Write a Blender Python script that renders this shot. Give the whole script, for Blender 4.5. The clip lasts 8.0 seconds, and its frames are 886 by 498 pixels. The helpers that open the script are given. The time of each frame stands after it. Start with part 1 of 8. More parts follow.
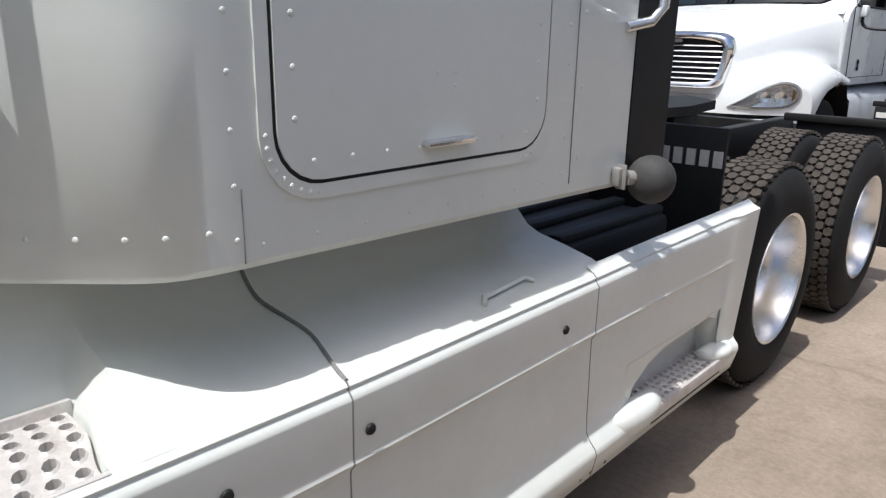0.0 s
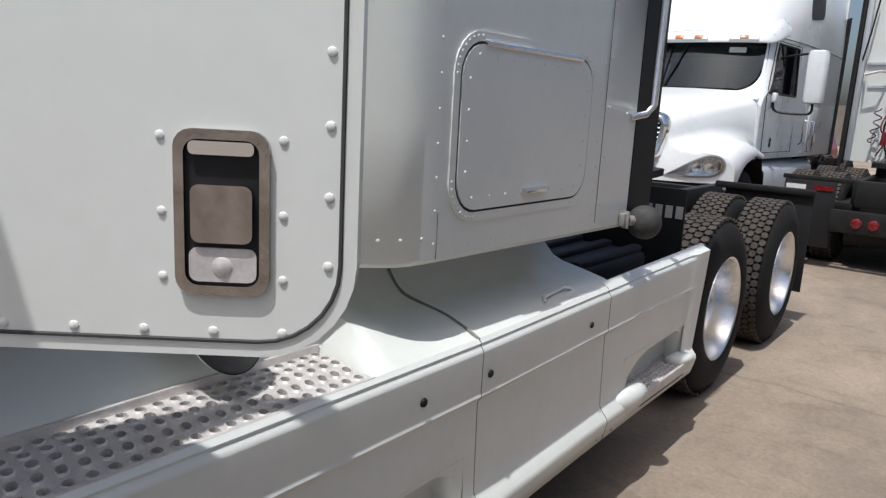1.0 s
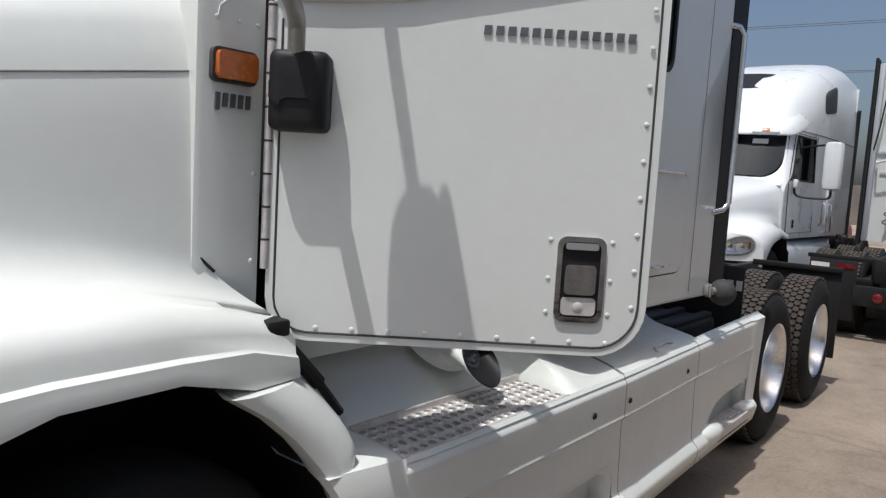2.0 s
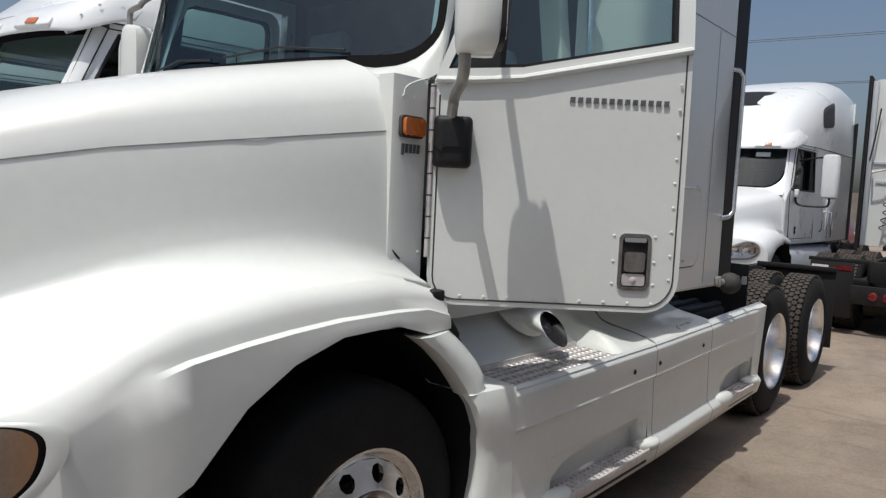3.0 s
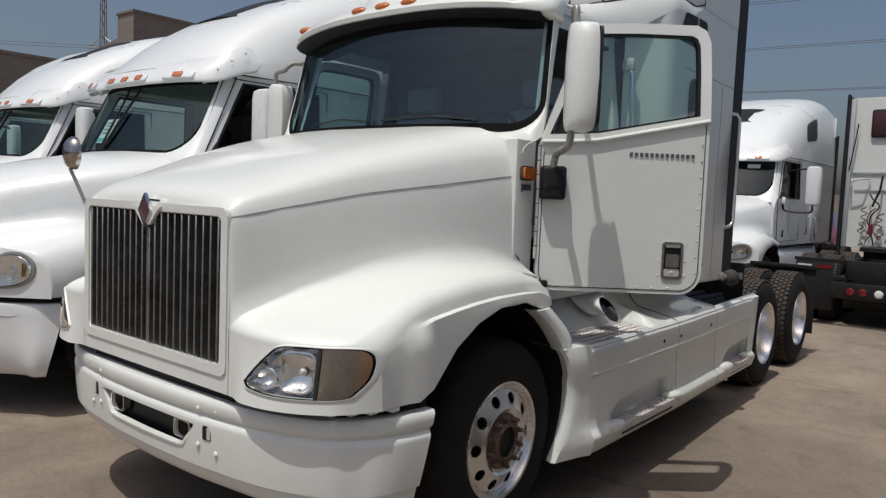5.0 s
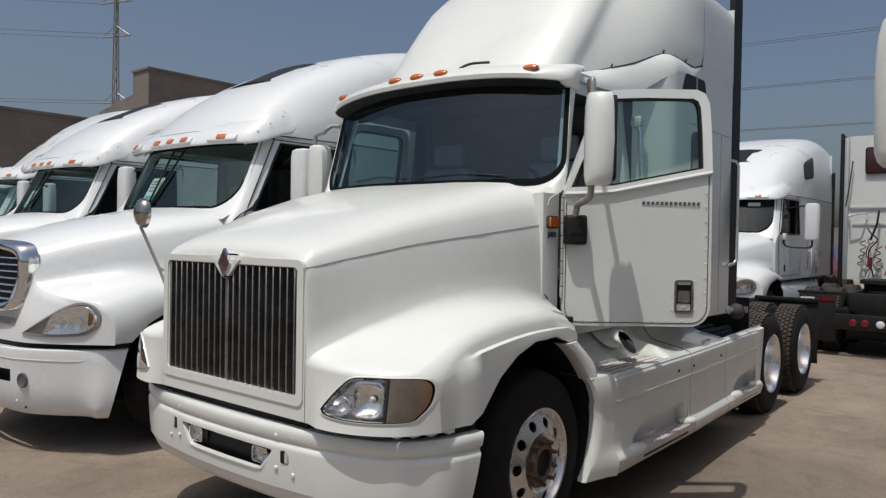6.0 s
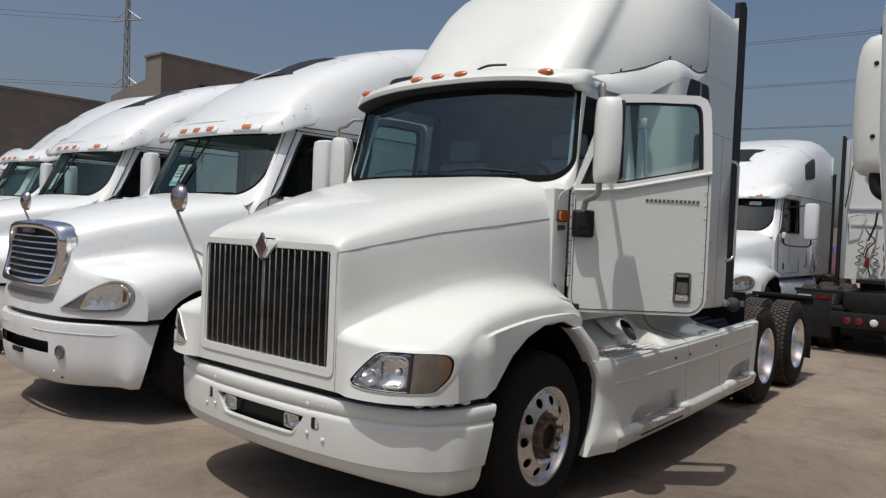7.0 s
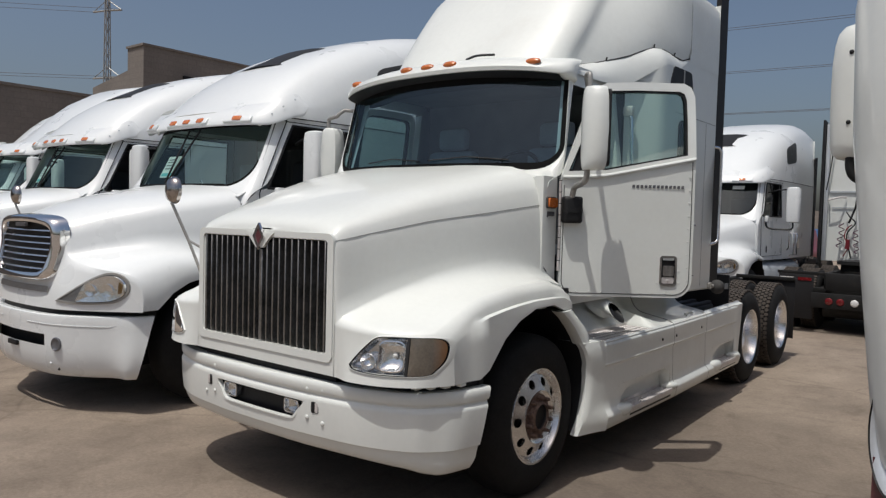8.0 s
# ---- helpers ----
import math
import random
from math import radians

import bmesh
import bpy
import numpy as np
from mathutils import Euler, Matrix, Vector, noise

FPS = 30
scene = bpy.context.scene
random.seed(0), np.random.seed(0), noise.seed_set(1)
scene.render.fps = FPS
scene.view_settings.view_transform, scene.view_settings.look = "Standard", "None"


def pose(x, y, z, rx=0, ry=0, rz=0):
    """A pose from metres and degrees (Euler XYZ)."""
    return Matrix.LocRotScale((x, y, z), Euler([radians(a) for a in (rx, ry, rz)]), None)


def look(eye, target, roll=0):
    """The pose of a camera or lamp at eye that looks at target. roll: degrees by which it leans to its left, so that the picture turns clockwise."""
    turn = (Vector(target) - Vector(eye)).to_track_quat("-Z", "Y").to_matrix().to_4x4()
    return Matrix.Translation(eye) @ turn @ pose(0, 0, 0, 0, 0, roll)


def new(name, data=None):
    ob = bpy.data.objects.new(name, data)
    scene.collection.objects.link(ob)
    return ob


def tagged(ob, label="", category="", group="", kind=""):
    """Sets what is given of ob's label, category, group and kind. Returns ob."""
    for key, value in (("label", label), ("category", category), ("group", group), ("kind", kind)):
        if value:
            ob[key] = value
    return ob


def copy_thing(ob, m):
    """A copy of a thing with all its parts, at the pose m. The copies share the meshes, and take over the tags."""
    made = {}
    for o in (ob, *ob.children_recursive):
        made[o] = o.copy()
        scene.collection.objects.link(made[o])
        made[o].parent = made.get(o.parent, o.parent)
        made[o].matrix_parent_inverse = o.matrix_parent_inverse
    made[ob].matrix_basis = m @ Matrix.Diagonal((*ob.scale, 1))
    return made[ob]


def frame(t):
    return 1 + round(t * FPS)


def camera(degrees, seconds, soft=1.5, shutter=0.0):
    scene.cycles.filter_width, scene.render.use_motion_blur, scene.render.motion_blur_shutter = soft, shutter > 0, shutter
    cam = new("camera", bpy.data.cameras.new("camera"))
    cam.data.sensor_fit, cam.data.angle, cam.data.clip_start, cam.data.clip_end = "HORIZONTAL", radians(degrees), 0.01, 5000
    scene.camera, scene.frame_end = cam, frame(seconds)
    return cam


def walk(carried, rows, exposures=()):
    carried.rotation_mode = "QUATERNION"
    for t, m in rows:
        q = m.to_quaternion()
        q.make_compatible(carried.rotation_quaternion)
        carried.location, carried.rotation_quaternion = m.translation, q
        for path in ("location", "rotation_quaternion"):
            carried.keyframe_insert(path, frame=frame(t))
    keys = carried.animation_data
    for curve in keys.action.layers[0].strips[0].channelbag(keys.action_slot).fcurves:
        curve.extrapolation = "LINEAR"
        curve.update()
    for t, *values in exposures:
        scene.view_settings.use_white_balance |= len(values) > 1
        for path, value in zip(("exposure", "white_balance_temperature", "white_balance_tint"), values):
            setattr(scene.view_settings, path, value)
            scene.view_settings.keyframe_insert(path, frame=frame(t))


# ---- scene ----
cam = camera(63.5, 8.0, soft=1.3)
PATH = [
    (0, (2.209, 1.999, 1.498), (0.892, 3.392, 0.931), 1.0),
    (0.5, (2.261, 1.611, 1.52), (1.088, 3.159, 1.042), 2.5),
    (1, (2.366, 1.153, 1.543), (1.164, 2.701, 1.146), 3.1),
    (1.5, (2.386, 0.679, 1.569), (1.169, 2.242, 1.293), 3.0),
    (2, (2.426, 0.171, 1.614), (1.175, 1.719, 1.42), 3.4),
    (2.2, (2.481, -0.016, 1.592), (1.151, 1.464, 1.385), 2.0),
    (3.3, (2.821, -0.957, 1.622), (1.569, 0.596, 1.475), 2.6),
    (3.5, (2.881, -1.118, 1.624), (1.603, 0.411, 1.456), 1.2),
    (4, (2.907, -1.459, 1.678), (1.584, 0.036, 1.543), 3.4),
    (4.2, (2.894, -1.56, 1.686), (1.641, -0.013, 1.495), 2.2),
    (5.3, (3.153, -2.221, 1.707), (1.902, -0.664, 1.598), 2.5),
    (5.5, (3.182, -2.304, 1.714), (1.936, -0.742, 1.637), 2.5),
    (6, (3.225, -2.553, 1.732), (1.958, -1.005, 1.699), 0.9),
    (6.5, (3.294, -2.732, 1.746), (2.054, -1.164, 1.759), 2.3),
    (7, (3.37, -2.876, 1.725), (2.099, -1.333, 1.666), 2.3),
    (7.5, (3.393, -2.956, 1.724), (2.13, -1.407, 1.648), 1.9),
    (8, (3.405, -2.983, 1.72), (2.165, -1.416, 1.63), 1.5),
]
walk(cam, [(t, look(eye, target, roll)) for t, eye, target, roll in PATH],
     exposures=[(0.0, 0.70, 6080, 10), (0.5, 0.54, 6090, 10), (1.0, 0.38, 6110, 10), (2.2, 0.15, 6150, 10), (3.5, 0.03, 6310, 9.8), (4.2, -0.12, 6350, 10), (5.3, -0.17, 6370, 10), (6.5, -0.15, 6360, 10), (8.0, -0.13, 6360, 10)])


# ---- world, sun, exposure ----
SUN_DIR = Vector((0.0, 0.340, -0.94)).normalized()
world = bpy.data.worlds.new("sky")
scene.world = world
world.use_nodes = True
wn = world.node_tree
bg = wn.nodes["Background"]
sky = wn.nodes.new("ShaderNodeTexSky")
sky.sky_type = "NISHITA"
sky.sun_disc = False
sky.sun_elevation = math.asin(-SUN_DIR.z)
sky.sun_rotation = math.atan2(-SUN_DIR.x, -SUN_DIR.y)
sky.air_density, sky.dust_density, sky.ozone_density = 1.0, 4.5, 0.9
wn.links.new(sky.outputs[0], bg.inputs[0])
bg.inputs[1].default_value = 0.091
sun_data = bpy.data.lights.new("sun", "SUN")
sun_data.energy, sun_data.angle, sun_data.color = 3.05, radians(0.53), (1.0, 0.965, 0.90)
sun = new("sun", sun_data)
sun.matrix_world = look((0, -8, 14), Vector((0, -8, 14)) + SUN_DIR)
scene.view_settings.exposure = 0.0


# ---- materials ----
def mat(name, col, rough=0.5, metal=0.0, vary=0.08, scale=6.0, fine=60.0, bump=0.0, coat=0.0, dirt=None, dirt_amount=0.0, spec=0.5):
    """A surface whose colour varies at two scales, with a fine relief."""
    m = bpy.data.materials.new(name)
    m.use_nodes = True
    nt = m.node_tree
    b = nt.nodes["Principled BSDF"]
    b.inputs["Roughness"].default_value = rough
    b.inputs["Metallic"].default_value = metal
    b.inputs["Coat Weight"].default_value = coat
    b.inputs["Coat Roughness"].default_value = 0.05
    b.inputs["Specular IOR Level"].default_value = spec
    co = nt.nodes.new("ShaderNodeTexCoord")
    n1 = nt.nodes.new("ShaderNodeTexNoise")
    n1.inputs["Scale"].default_value, n1.inputs["Detail"].default_value = scale, 5
    n2 = nt.nodes.new("ShaderNodeTexNoise")
    n2.inputs["Scale"].default_value, n2.inputs["Detail"].default_value = fine, 4
    for n in (n1, n2):
        nt.links.new(co.outputs["Object"], n.inputs["Vector"])
    mx = nt.nodes.new("ShaderNodeMixRGB")
    mx.inputs[0].default_value = 0.4
    nt.links.new(n1.outputs["Fac"], mx.inputs[1])
    nt.links.new(n2.outputs["Fac"], mx.inputs[2])
    ramp = nt.nodes.new("ShaderNodeValToRGB")
    ramp.color_ramp.elements[0].position, ramp.color_ramp.elements[1].position = 0.35, 0.65
    lo = [max(0, c * (1 - vary)) for c in col]
    hi = [min(1, c * (1 + vary)) for c in col]
    ramp.color_ramp.elements[0].color, ramp.color_ramp.elements[1].color = (*lo, 1), (*hi, 1)
    nt.links.new(mx.outputs[0], ramp.inputs[0])
    out = ramp.outputs[0]
    if dirt:
        n3 = nt.nodes.new("ShaderNodeTexNoise")
        n3.inputs["Scale"].default_value, n3.inputs["Detail"].default_value = scale * 0.6, 8
        n3.inputs["Roughness"].default_value = 0.65
        nt.links.new(co.outputs["Object"], n3.inputs["Vector"])
        r3 = nt.nodes.new("ShaderNodeValToRGB")
        r3.color_ramp.elements[0].position, r3.color_ramp.elements[1].position = 0.52, 0.75
        r3.color_ramp.elements[0].color = (0, 0, 0, 1)
        r3.color_ramp.elements[1].color = (dirt_amount,) * 3 + (1,)
        nt.links.new(n3.outputs["Fac"], r3.inputs[0])
        m2 = nt.nodes.new("ShaderNodeMixRGB")
        m2.inputs[2].default_value = (*dirt, 1)
        nt.links.new(r3.outputs[0], m2.inputs[0])
        nt.links.new(out, m2.inputs[1])
        out = m2.outputs[0]
    nt.links.new(out, b.inputs["Base Color"])
    rr = nt.nodes.new("ShaderNodeMapRange")
    rr.inputs["To Min"].default_value, rr.inputs["To Max"].default_value = max(0.02, rough - 0.06), min(1, rough + 0.08)
    nt.links.new(n1.outputs["Fac"], rr.inputs["Value"])
    nt.links.new(rr.outputs[0], b.inputs["Roughness"])
    if bump:
        bp = nt.nodes.new("ShaderNodeBump")
        bp.inputs["Strength"].default_value, bp.inputs["Distance"].default_value = bump, 0.01
        nt.links.new(mx.outputs[0], bp.inputs["Height"])
        nt.links.new(bp.outputs[0], b.inputs["Normal"])
    return m


def glass(name, tint, gloss=0.03, mirror=None, sheen=(1, 1, 1)):
    m = bpy.data.materials.new(name)
    m.use_nodes = True
    nt = m.node_tree
    nt.nodes.remove(nt.nodes["Principled BSDF"])
    tr = nt.nodes.new("ShaderNodeBsdfTransparent")
    tr.inputs[0].default_value = (*tint, 1)
    gl = nt.nodes.new("ShaderNodeBsdfGlossy")
    gl.inputs["Roughness"].default_value = gloss
    gl.inputs["Color"].default_value = (*sheen, 1)
    fr = nt.nodes.new("ShaderNodeFresnel")
    fr.inputs[0].default_value = 1.16
    mx = nt.nodes.new("ShaderNodeMixShader")
    if mirror is None:
        nt.links.new(fr.outputs[0], mx.inputs[0])
    else:
        mx.inputs[0].default_value = mirror
    nt.links.new(tr.outputs[0], mx.inputs[1])
    nt.links.new(gl.outputs[0], mx.inputs[2])
    nt.links.new(mx.outputs[0], nt.nodes["Material Output"].inputs[0])
    return m


PAINT = mat("warm_white_paint", (0.735, 0.752, 0.715), 0.42, vary=0.025, scale=2.5, fine=30, bump=0.012, coat=0.55, dirt=(0.5, 0.46, 0.38), dirt_amount=0.12)
PAINT_GRP = mat("white_fibreglass", (0.72, 0.737, 0.70), 0.45, vary=0.03, scale=2.0, fine=25, bump=0.015, coat=0.45, dirt=(0.45, 0.4, 0.32), dirt_amount=0.25)
PAINT_B = mat("bright_white_paint", (0.76, 0.78, 0.775), 0.28, vary=0.02, scale=2.0, fine=20, bump=0.008, coat=0.4)
PAINT_SILVER = mat("silver_grey_paint", (0.52, 0.55, 0.58), 0.35, metal=0.2, vary=0.05)
BLACK = mat("black_plastic", (0.010, 0.010, 0.011), 0.55, vary=0.3, scale=10, bump=0.06, spec=0.35)
SEAL_BLACK = mat("black_rubber_seal", (0.006, 0.006, 0.006), 0.75, vary=0.2, scale=12, spec=0.1)
CHASSIS = mat("greasy_black_steel", (0.011, 0.011, 0.011), 0.6, vary=0.4, scale=7, bump=0.12, dirt=(0.06, 0.05, 0.042), dirt_amount=0.2, spec=0.3)
RUBBER = mat("tyre_rubber", (0.010, 0.0098, 0.0098), 0.82, vary=0.35, scale=14, bump=0.1, dirt=(0.04, 0.036, 0.032), dirt_amount=0.12, spec=0.3)
TREAD = mat("dusty_tread", (0.050, 0.041, 0.034), 0.92, vary=0.4, scale=14, bump=0.2, dirt=(0.12, 0.098, 0.078), dirt_amount=0.45)
RUBBER_EXT = mat("black_rubber_sheet", (0.009, 0.0085, 0.0095), 0.6, vary=0.25, scale=4, bump=0.05, spec=0.35)
ALU = mat("polished_aluminium", (0.80, 0.80, 0.80), 0.24, metal=1.0, vary=0.06, scale=12, bump=0.03)
ALU_DULL = mat("worn_aluminium", (0.64, 0.605, 0.585), 0.46, metal=0.30, vary=0.12, scale=20, fine=140, bump=0.1, dirt=(0.3, 0.24, 0.2), dirt_amount=0.4)
STEEL_RUST = mat("rusty_hub_steel", (0.17, 0.115, 0.092), 0.65, metal=0.5, vary=0.4, scale=30, bump=0.2)
CHROME = mat("chrome", (0.86, 0.86, 0.87), 0.08, metal=1.0, vary=0.03)
GREY_TUBE = mat("grey_painted_tube", (0.33, 0.32, 0.30), 0.45, metal=0.4, vary=0.12, scale=20)
AMBER = mat("amber_lens", (0.56, 0.15, 0.03), 0.25, vary=0.12, scale=40, fine=200, bump=0.2, coat=0.6)
AMBER_DULL = mat("yellowed_turn_lens", (0.26, 0.16, 0.055), 0.25, vary=0.25, scale=10, fine=90, bump=0.15, coat=0.6)
RED_LENS = mat("red_lens", (0.15, 0.010, 0.012), 0.25, vary=0.15, scale=30, bump=0.15, coat=0.5)
WHITE_LENS = mat("clear_white_lens", (0.7, 0.7, 0.68), 0.2, vary=0.1, scale=30, bump=0.2, coat=0.5)
REFLECTOR = mat("lamp_reflector", (0.90, 0.92, 0.95), 0.10, metal=0.95, vary=0.10, scale=22, bump=0.45)
SEAM_GREY = mat("grey_seam", (0.22, 0.22, 0.21), 0.8, vary=0.2)
SEAM = mat("dark_seam", (0.05, 0.05, 0.05), 0.8, vary=0.2)
LETTER = mat("dark_badge", (0.16, 0.16, 0.17), 0.35, metal=0.5, vary=0.15)
LETTER_LIGHT = mat("grey_stencil", (0.45, 0.45, 0.44), 0.6, vary=0.15)
RED_BADGE = mat("dull_red_badge", (0.10, 0.03, 0.035), 0.3, vary=0.2, coat=0.5)
RED_HOSE = mat("red_hose", (0.17, 0.015, 0.022), 0.45, vary=0.2)
BLUE_PAINT = mat("blue_paint", (0.05, 0.16, 0.42), 0.35, vary=0.1, coat=0.3)
SHEET_TEAL = mat("teal_print", (0.16, 0.50, 0.50), 0.7, vary=0.1)
RED_PAINT = mat("dark_red_paint", (0.22, 0.02, 0.025), 0.35, vary=0.1, coat=0.3)
TRIM_GREY = mat("grey_interior", (0.12, 0.125, 0.13), 0.8, vary=0.2, bump=0.05)
CURTAIN = mat("grey_green_curtain", (0.50, 0.55, 0.54), 0.85, vary=0.12, scale=3, bump=0.1)
SEAT_CLOTH = mat("light_seat_cover", (0.36, 0.40, 0.44), 0.75, vary=0.12, bump=0.06)
PAPER = mat("white_paper", (0.75, 0.77, 0.74), 0.8, vary=0.04)
GLASS_DARK = glass("tinted_windscreen", (0.50, 0.65, 0.69), mirror=0.085, sheen=(0.85, 0.96, 1.0))
GLASS_SCREEN = glass("green_windscreen", (0.66, 0.79, 0.77), mirror=0.11, sheen=(0.82, 1.0, 0.92))
GLASS_SIDE = glass("green_side_glass", (0.74, 0.86, 0.83), mirror=0.06)
GLASS_BLACK = glass("dark_sleeper_glass", (0.10, 0.10, 0.11))
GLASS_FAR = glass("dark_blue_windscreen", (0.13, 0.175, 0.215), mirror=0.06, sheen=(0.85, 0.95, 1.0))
GLASS_CLEAR = glass("clear_lens", (0.93, 0.93, 0.92))
MIRROR = mat("mirror_face", (0.82, 0.83, 0.84), 0.03, metal=1.0, vary=0.01)


# ---- mesh helpers ----
def thing(name, label, category, group="", kind="", at=(0, 0, 0)):
    ob = new(name)
    ob.location = at
    ob.empty_display_size = 0.2
    return tagged(ob, label, category, group, kind)


def finish(bm, name, material, sharp=38):
    bmesh.ops.remove_doubles(bm, verts=bm.verts, dist=1e-5)
    bmesh.ops.recalc_face_normals(bm, faces=bm.faces)
    lim = radians(sharp)
    for f in bm.faces:
        f.smooth = True
    for e in bm.edges:
        if len(e.link_faces) == 2 and e.calc_face_angle(0) > lim:
            e.smooth = False
    me = bpy.data.meshes.new(name)
    bm.to_mesh(me)
    bm.free()
    me.materials.append(material)
    return me


def part(name, bm, material, parent, label="", sharp=38):
    ob = new(name, finish(bm, name, material, sharp))
    ob.parent = parent
    return tagged(ob, label)


def single(name, bm, material, label, category, group="", kind="", sharp=38):
    return tagged(new(name, finish(bm, name, material, sharp)), label, category, group, kind)


def B():
    return bmesh.new()


def loft(bm, rings, close_u=False, close_v=False, cap=False):
    rows = [[bm.verts.new(p) for p in r] for r in rings]
    nv, nu = len(rows), len(rows[0])
    for j in range(nv if close_v else nv - 1):
        for i in range(nu if close_u else nu - 1):
            q = [rows[j][i], rows[j][(i + 1) % nu], rows[(j + 1) % nv][(i + 1) % nu], rows[(j + 1) % nv][i]]
            if len({tuple(v.co) for v in q}) == 4:
                bm.faces.new(q)
            else:
                u = []
                for v in q:
                    if all((v.co - w.co).length > 1e-7 for w in u):
                        u.append(v)
                if len(u) == 3:
                    bm.faces.new(u)
    if cap:
        for r in (rows[0], rows[-1]):
            try:
                bm.faces.new(r)
            except ValueError:
                pass
    return rows


def box(bm, x0, x1, y0, y1, z0, z1, bevel=0.0, seg=2, m=None):
    r = bmesh.ops.create_cube(bm, size=1)
    t = Matrix.Translation(((x0 + x1) / 2, (y0 + y1) / 2, (z0 + z1) / 2)) @ Matrix.Diagonal((x1 - x0, y1 - y0, z1 - z0, 1))
    vs = r["verts"]
    bmesh.ops.transform(bm, matrix=t, verts=vs)
    if bevel:
        es = list({e for v in vs for e in v.link_edges})
        g = bmesh.ops.bevel(bm, geom=es, offset=bevel, segments=seg, affect="EDGES", profile=0.5)
        vs = list({v for f in g["faces"] for v in f.verts} | {v for v in vs if v.is_valid})
    if m is not None:
        bmesh.ops.transform(bm, matrix=m, verts=[v for v in vs if v.is_valid])


def frame_axes(d):
    d = Vector(d).normalized()
    a = d.cross(Vector((0, 0, 1)) if abs(d.z) < 0.9 else Vector((1, 0, 0))).normalized()
    return a, d.cross(a).normalized()


def cyl(bm, a, b, r, r2=None, n=20, caps=True):
    a, b = Vector(a), Vector(b)
    u, v = frame_axes(b - a)
    r2 = r if r2 is None else r2
    ring = lambda c, q: [c + u * (q * math.cos(2 * math.pi * i / n)) + v * (q * math.sin(2 * math.pi * i / n)) for i in range(n)]
    loft(bm, [ring(a, r), ring(b, r2)], close_u=True, cap=caps)


def tube(bm, pts, r, n=10, cap=True):
    pts = [Vector(p) for p in pts]
    rings, u = [], None
    for i, p in enumerate(pts):
        d = (pts[min(i + 1, len(pts) - 1)] - pts[max(i - 1, 0)]).normalized()
        if u is None:
            u, _ = frame_axes(d)
        u = (u - d * u.dot(d)).normalized()
        v = d.cross(u)
        rings.append([p + u * (r * math.cos(2 * math.pi * k / n)) + v * (r * math.sin(2 * math.pi * k / n)) for k in range(n)])
    loft(bm, rings, close_u=True, cap=cap)


def curve_pts(pts, steps=6):
    """A smooth line through a few points."""
    p = [Vector(q) for q in pts]
    p = [2 * p[0] - p[1]] + p + [2 * p[-1] - p[-2]]
    out = []
    for i in range(1, len(p) - 2):
        for k in range(steps):
            t = k / steps
            a, b, c, d = p[i - 1], p[i], p[i + 1], p[i + 2]
            out.append(0.5 * ((2 * b) + (c - a) * t + (2 * a - 5 * b + 4 * c - d) * t * t + (3 * b - a - 3 * c + d) * t ** 3))
    return out + [p[-2]]


def revolve(bm, profile, centre, n=48, close=False):
    """Profile of (radius, offset along x) turned round the x axis through centre."""
    c = Vector(centre)
    rings = [[c + Vector((h, r * math.cos(2 * math.pi * i / n), r * math.sin(2 * math.pi * i / n))) for i in range(n)] for r, h in profile]
    loft(bm, rings, close_u=True, close_v=close)


def prism(bm, poly, d0, d1, place):
    """A flat outline (a, b) between the depths d0 and d1; place(a, b, d) gives the point."""
    n = len(poly)
    lo = [bm.verts.new(place(a, b, d0)) for a, b in poly]
    hi = [bm.verts.new(place(a, b, d1)) for a, b in poly]
    bm.faces.new(lo)
    bm.faces.new(hi[::-1])
    for i in range(n):
        bm.faces.new((lo[i], lo[(i + 1) % n], hi[(i + 1) % n], hi[i]))


def rounded(a0, a1, b0, b1, r, n=5):
    out = []
    for ca, cb, s in ((a1 - r, b1 - r, 0), (a0 + r, b1 - r, 90), (a0 + r, b0 + r, 180), (a1 - r, b0 + r, 270)):
        out += [(ca + r * math.cos(radians(s + 90 * k / n)), cb + r * math.sin(radians(s + 90 * k / n))) for k in range(n + 1)]
    return out


def rim_of(bm, outer, inner, d0, d1, place):
    """A flat frame between two outlines with the same number of points."""
    n = len(outer)
    rows = [[bm.verts.new(place(a, b, d)) for a, b in o] for o, d in ((outer, d0), (outer, d1), (inner, d1), (inner, d0))]
    for j in range(4):
        for i in range(n):
            bm.faces.new((rows[j][i], rows[j][(i + 1) % n], rows[(j + 1) % 4][(i + 1) % n], rows[(j + 1) % 4][i]))


def dome(bm, p, axis, r, h=0.5, n=8):
    """A rivet or bolt head."""
    p, d = Vector(p), Vector(axis).normalized()
    u, v = frame_axes(d)
    rings = []
    for k, (q, e) in enumerate(((1.0, 0.0), (0.85, 0.6), (0.45, 0.95))):
        rings.append([p + d * (r * h * e) + u * (r * q * math.cos(2 * math.pi * i / n)) + v * (r * q * math.sin(2 * math.pi * i / n)) for i in range(n)])
    rows = loft(bm, rings, close_u=True)
    bm.faces.new(rows[-1])


def lerp(tab, y):
    return float(np.interp(y, tab[0], tab[1]))


def smooth01(t):
    t = min(1.0, max(0.0, t))
    return t * t * (3 - 2 * t)


def mirror_x(p):
    return Vector((-p[0], p[1], p[2]))


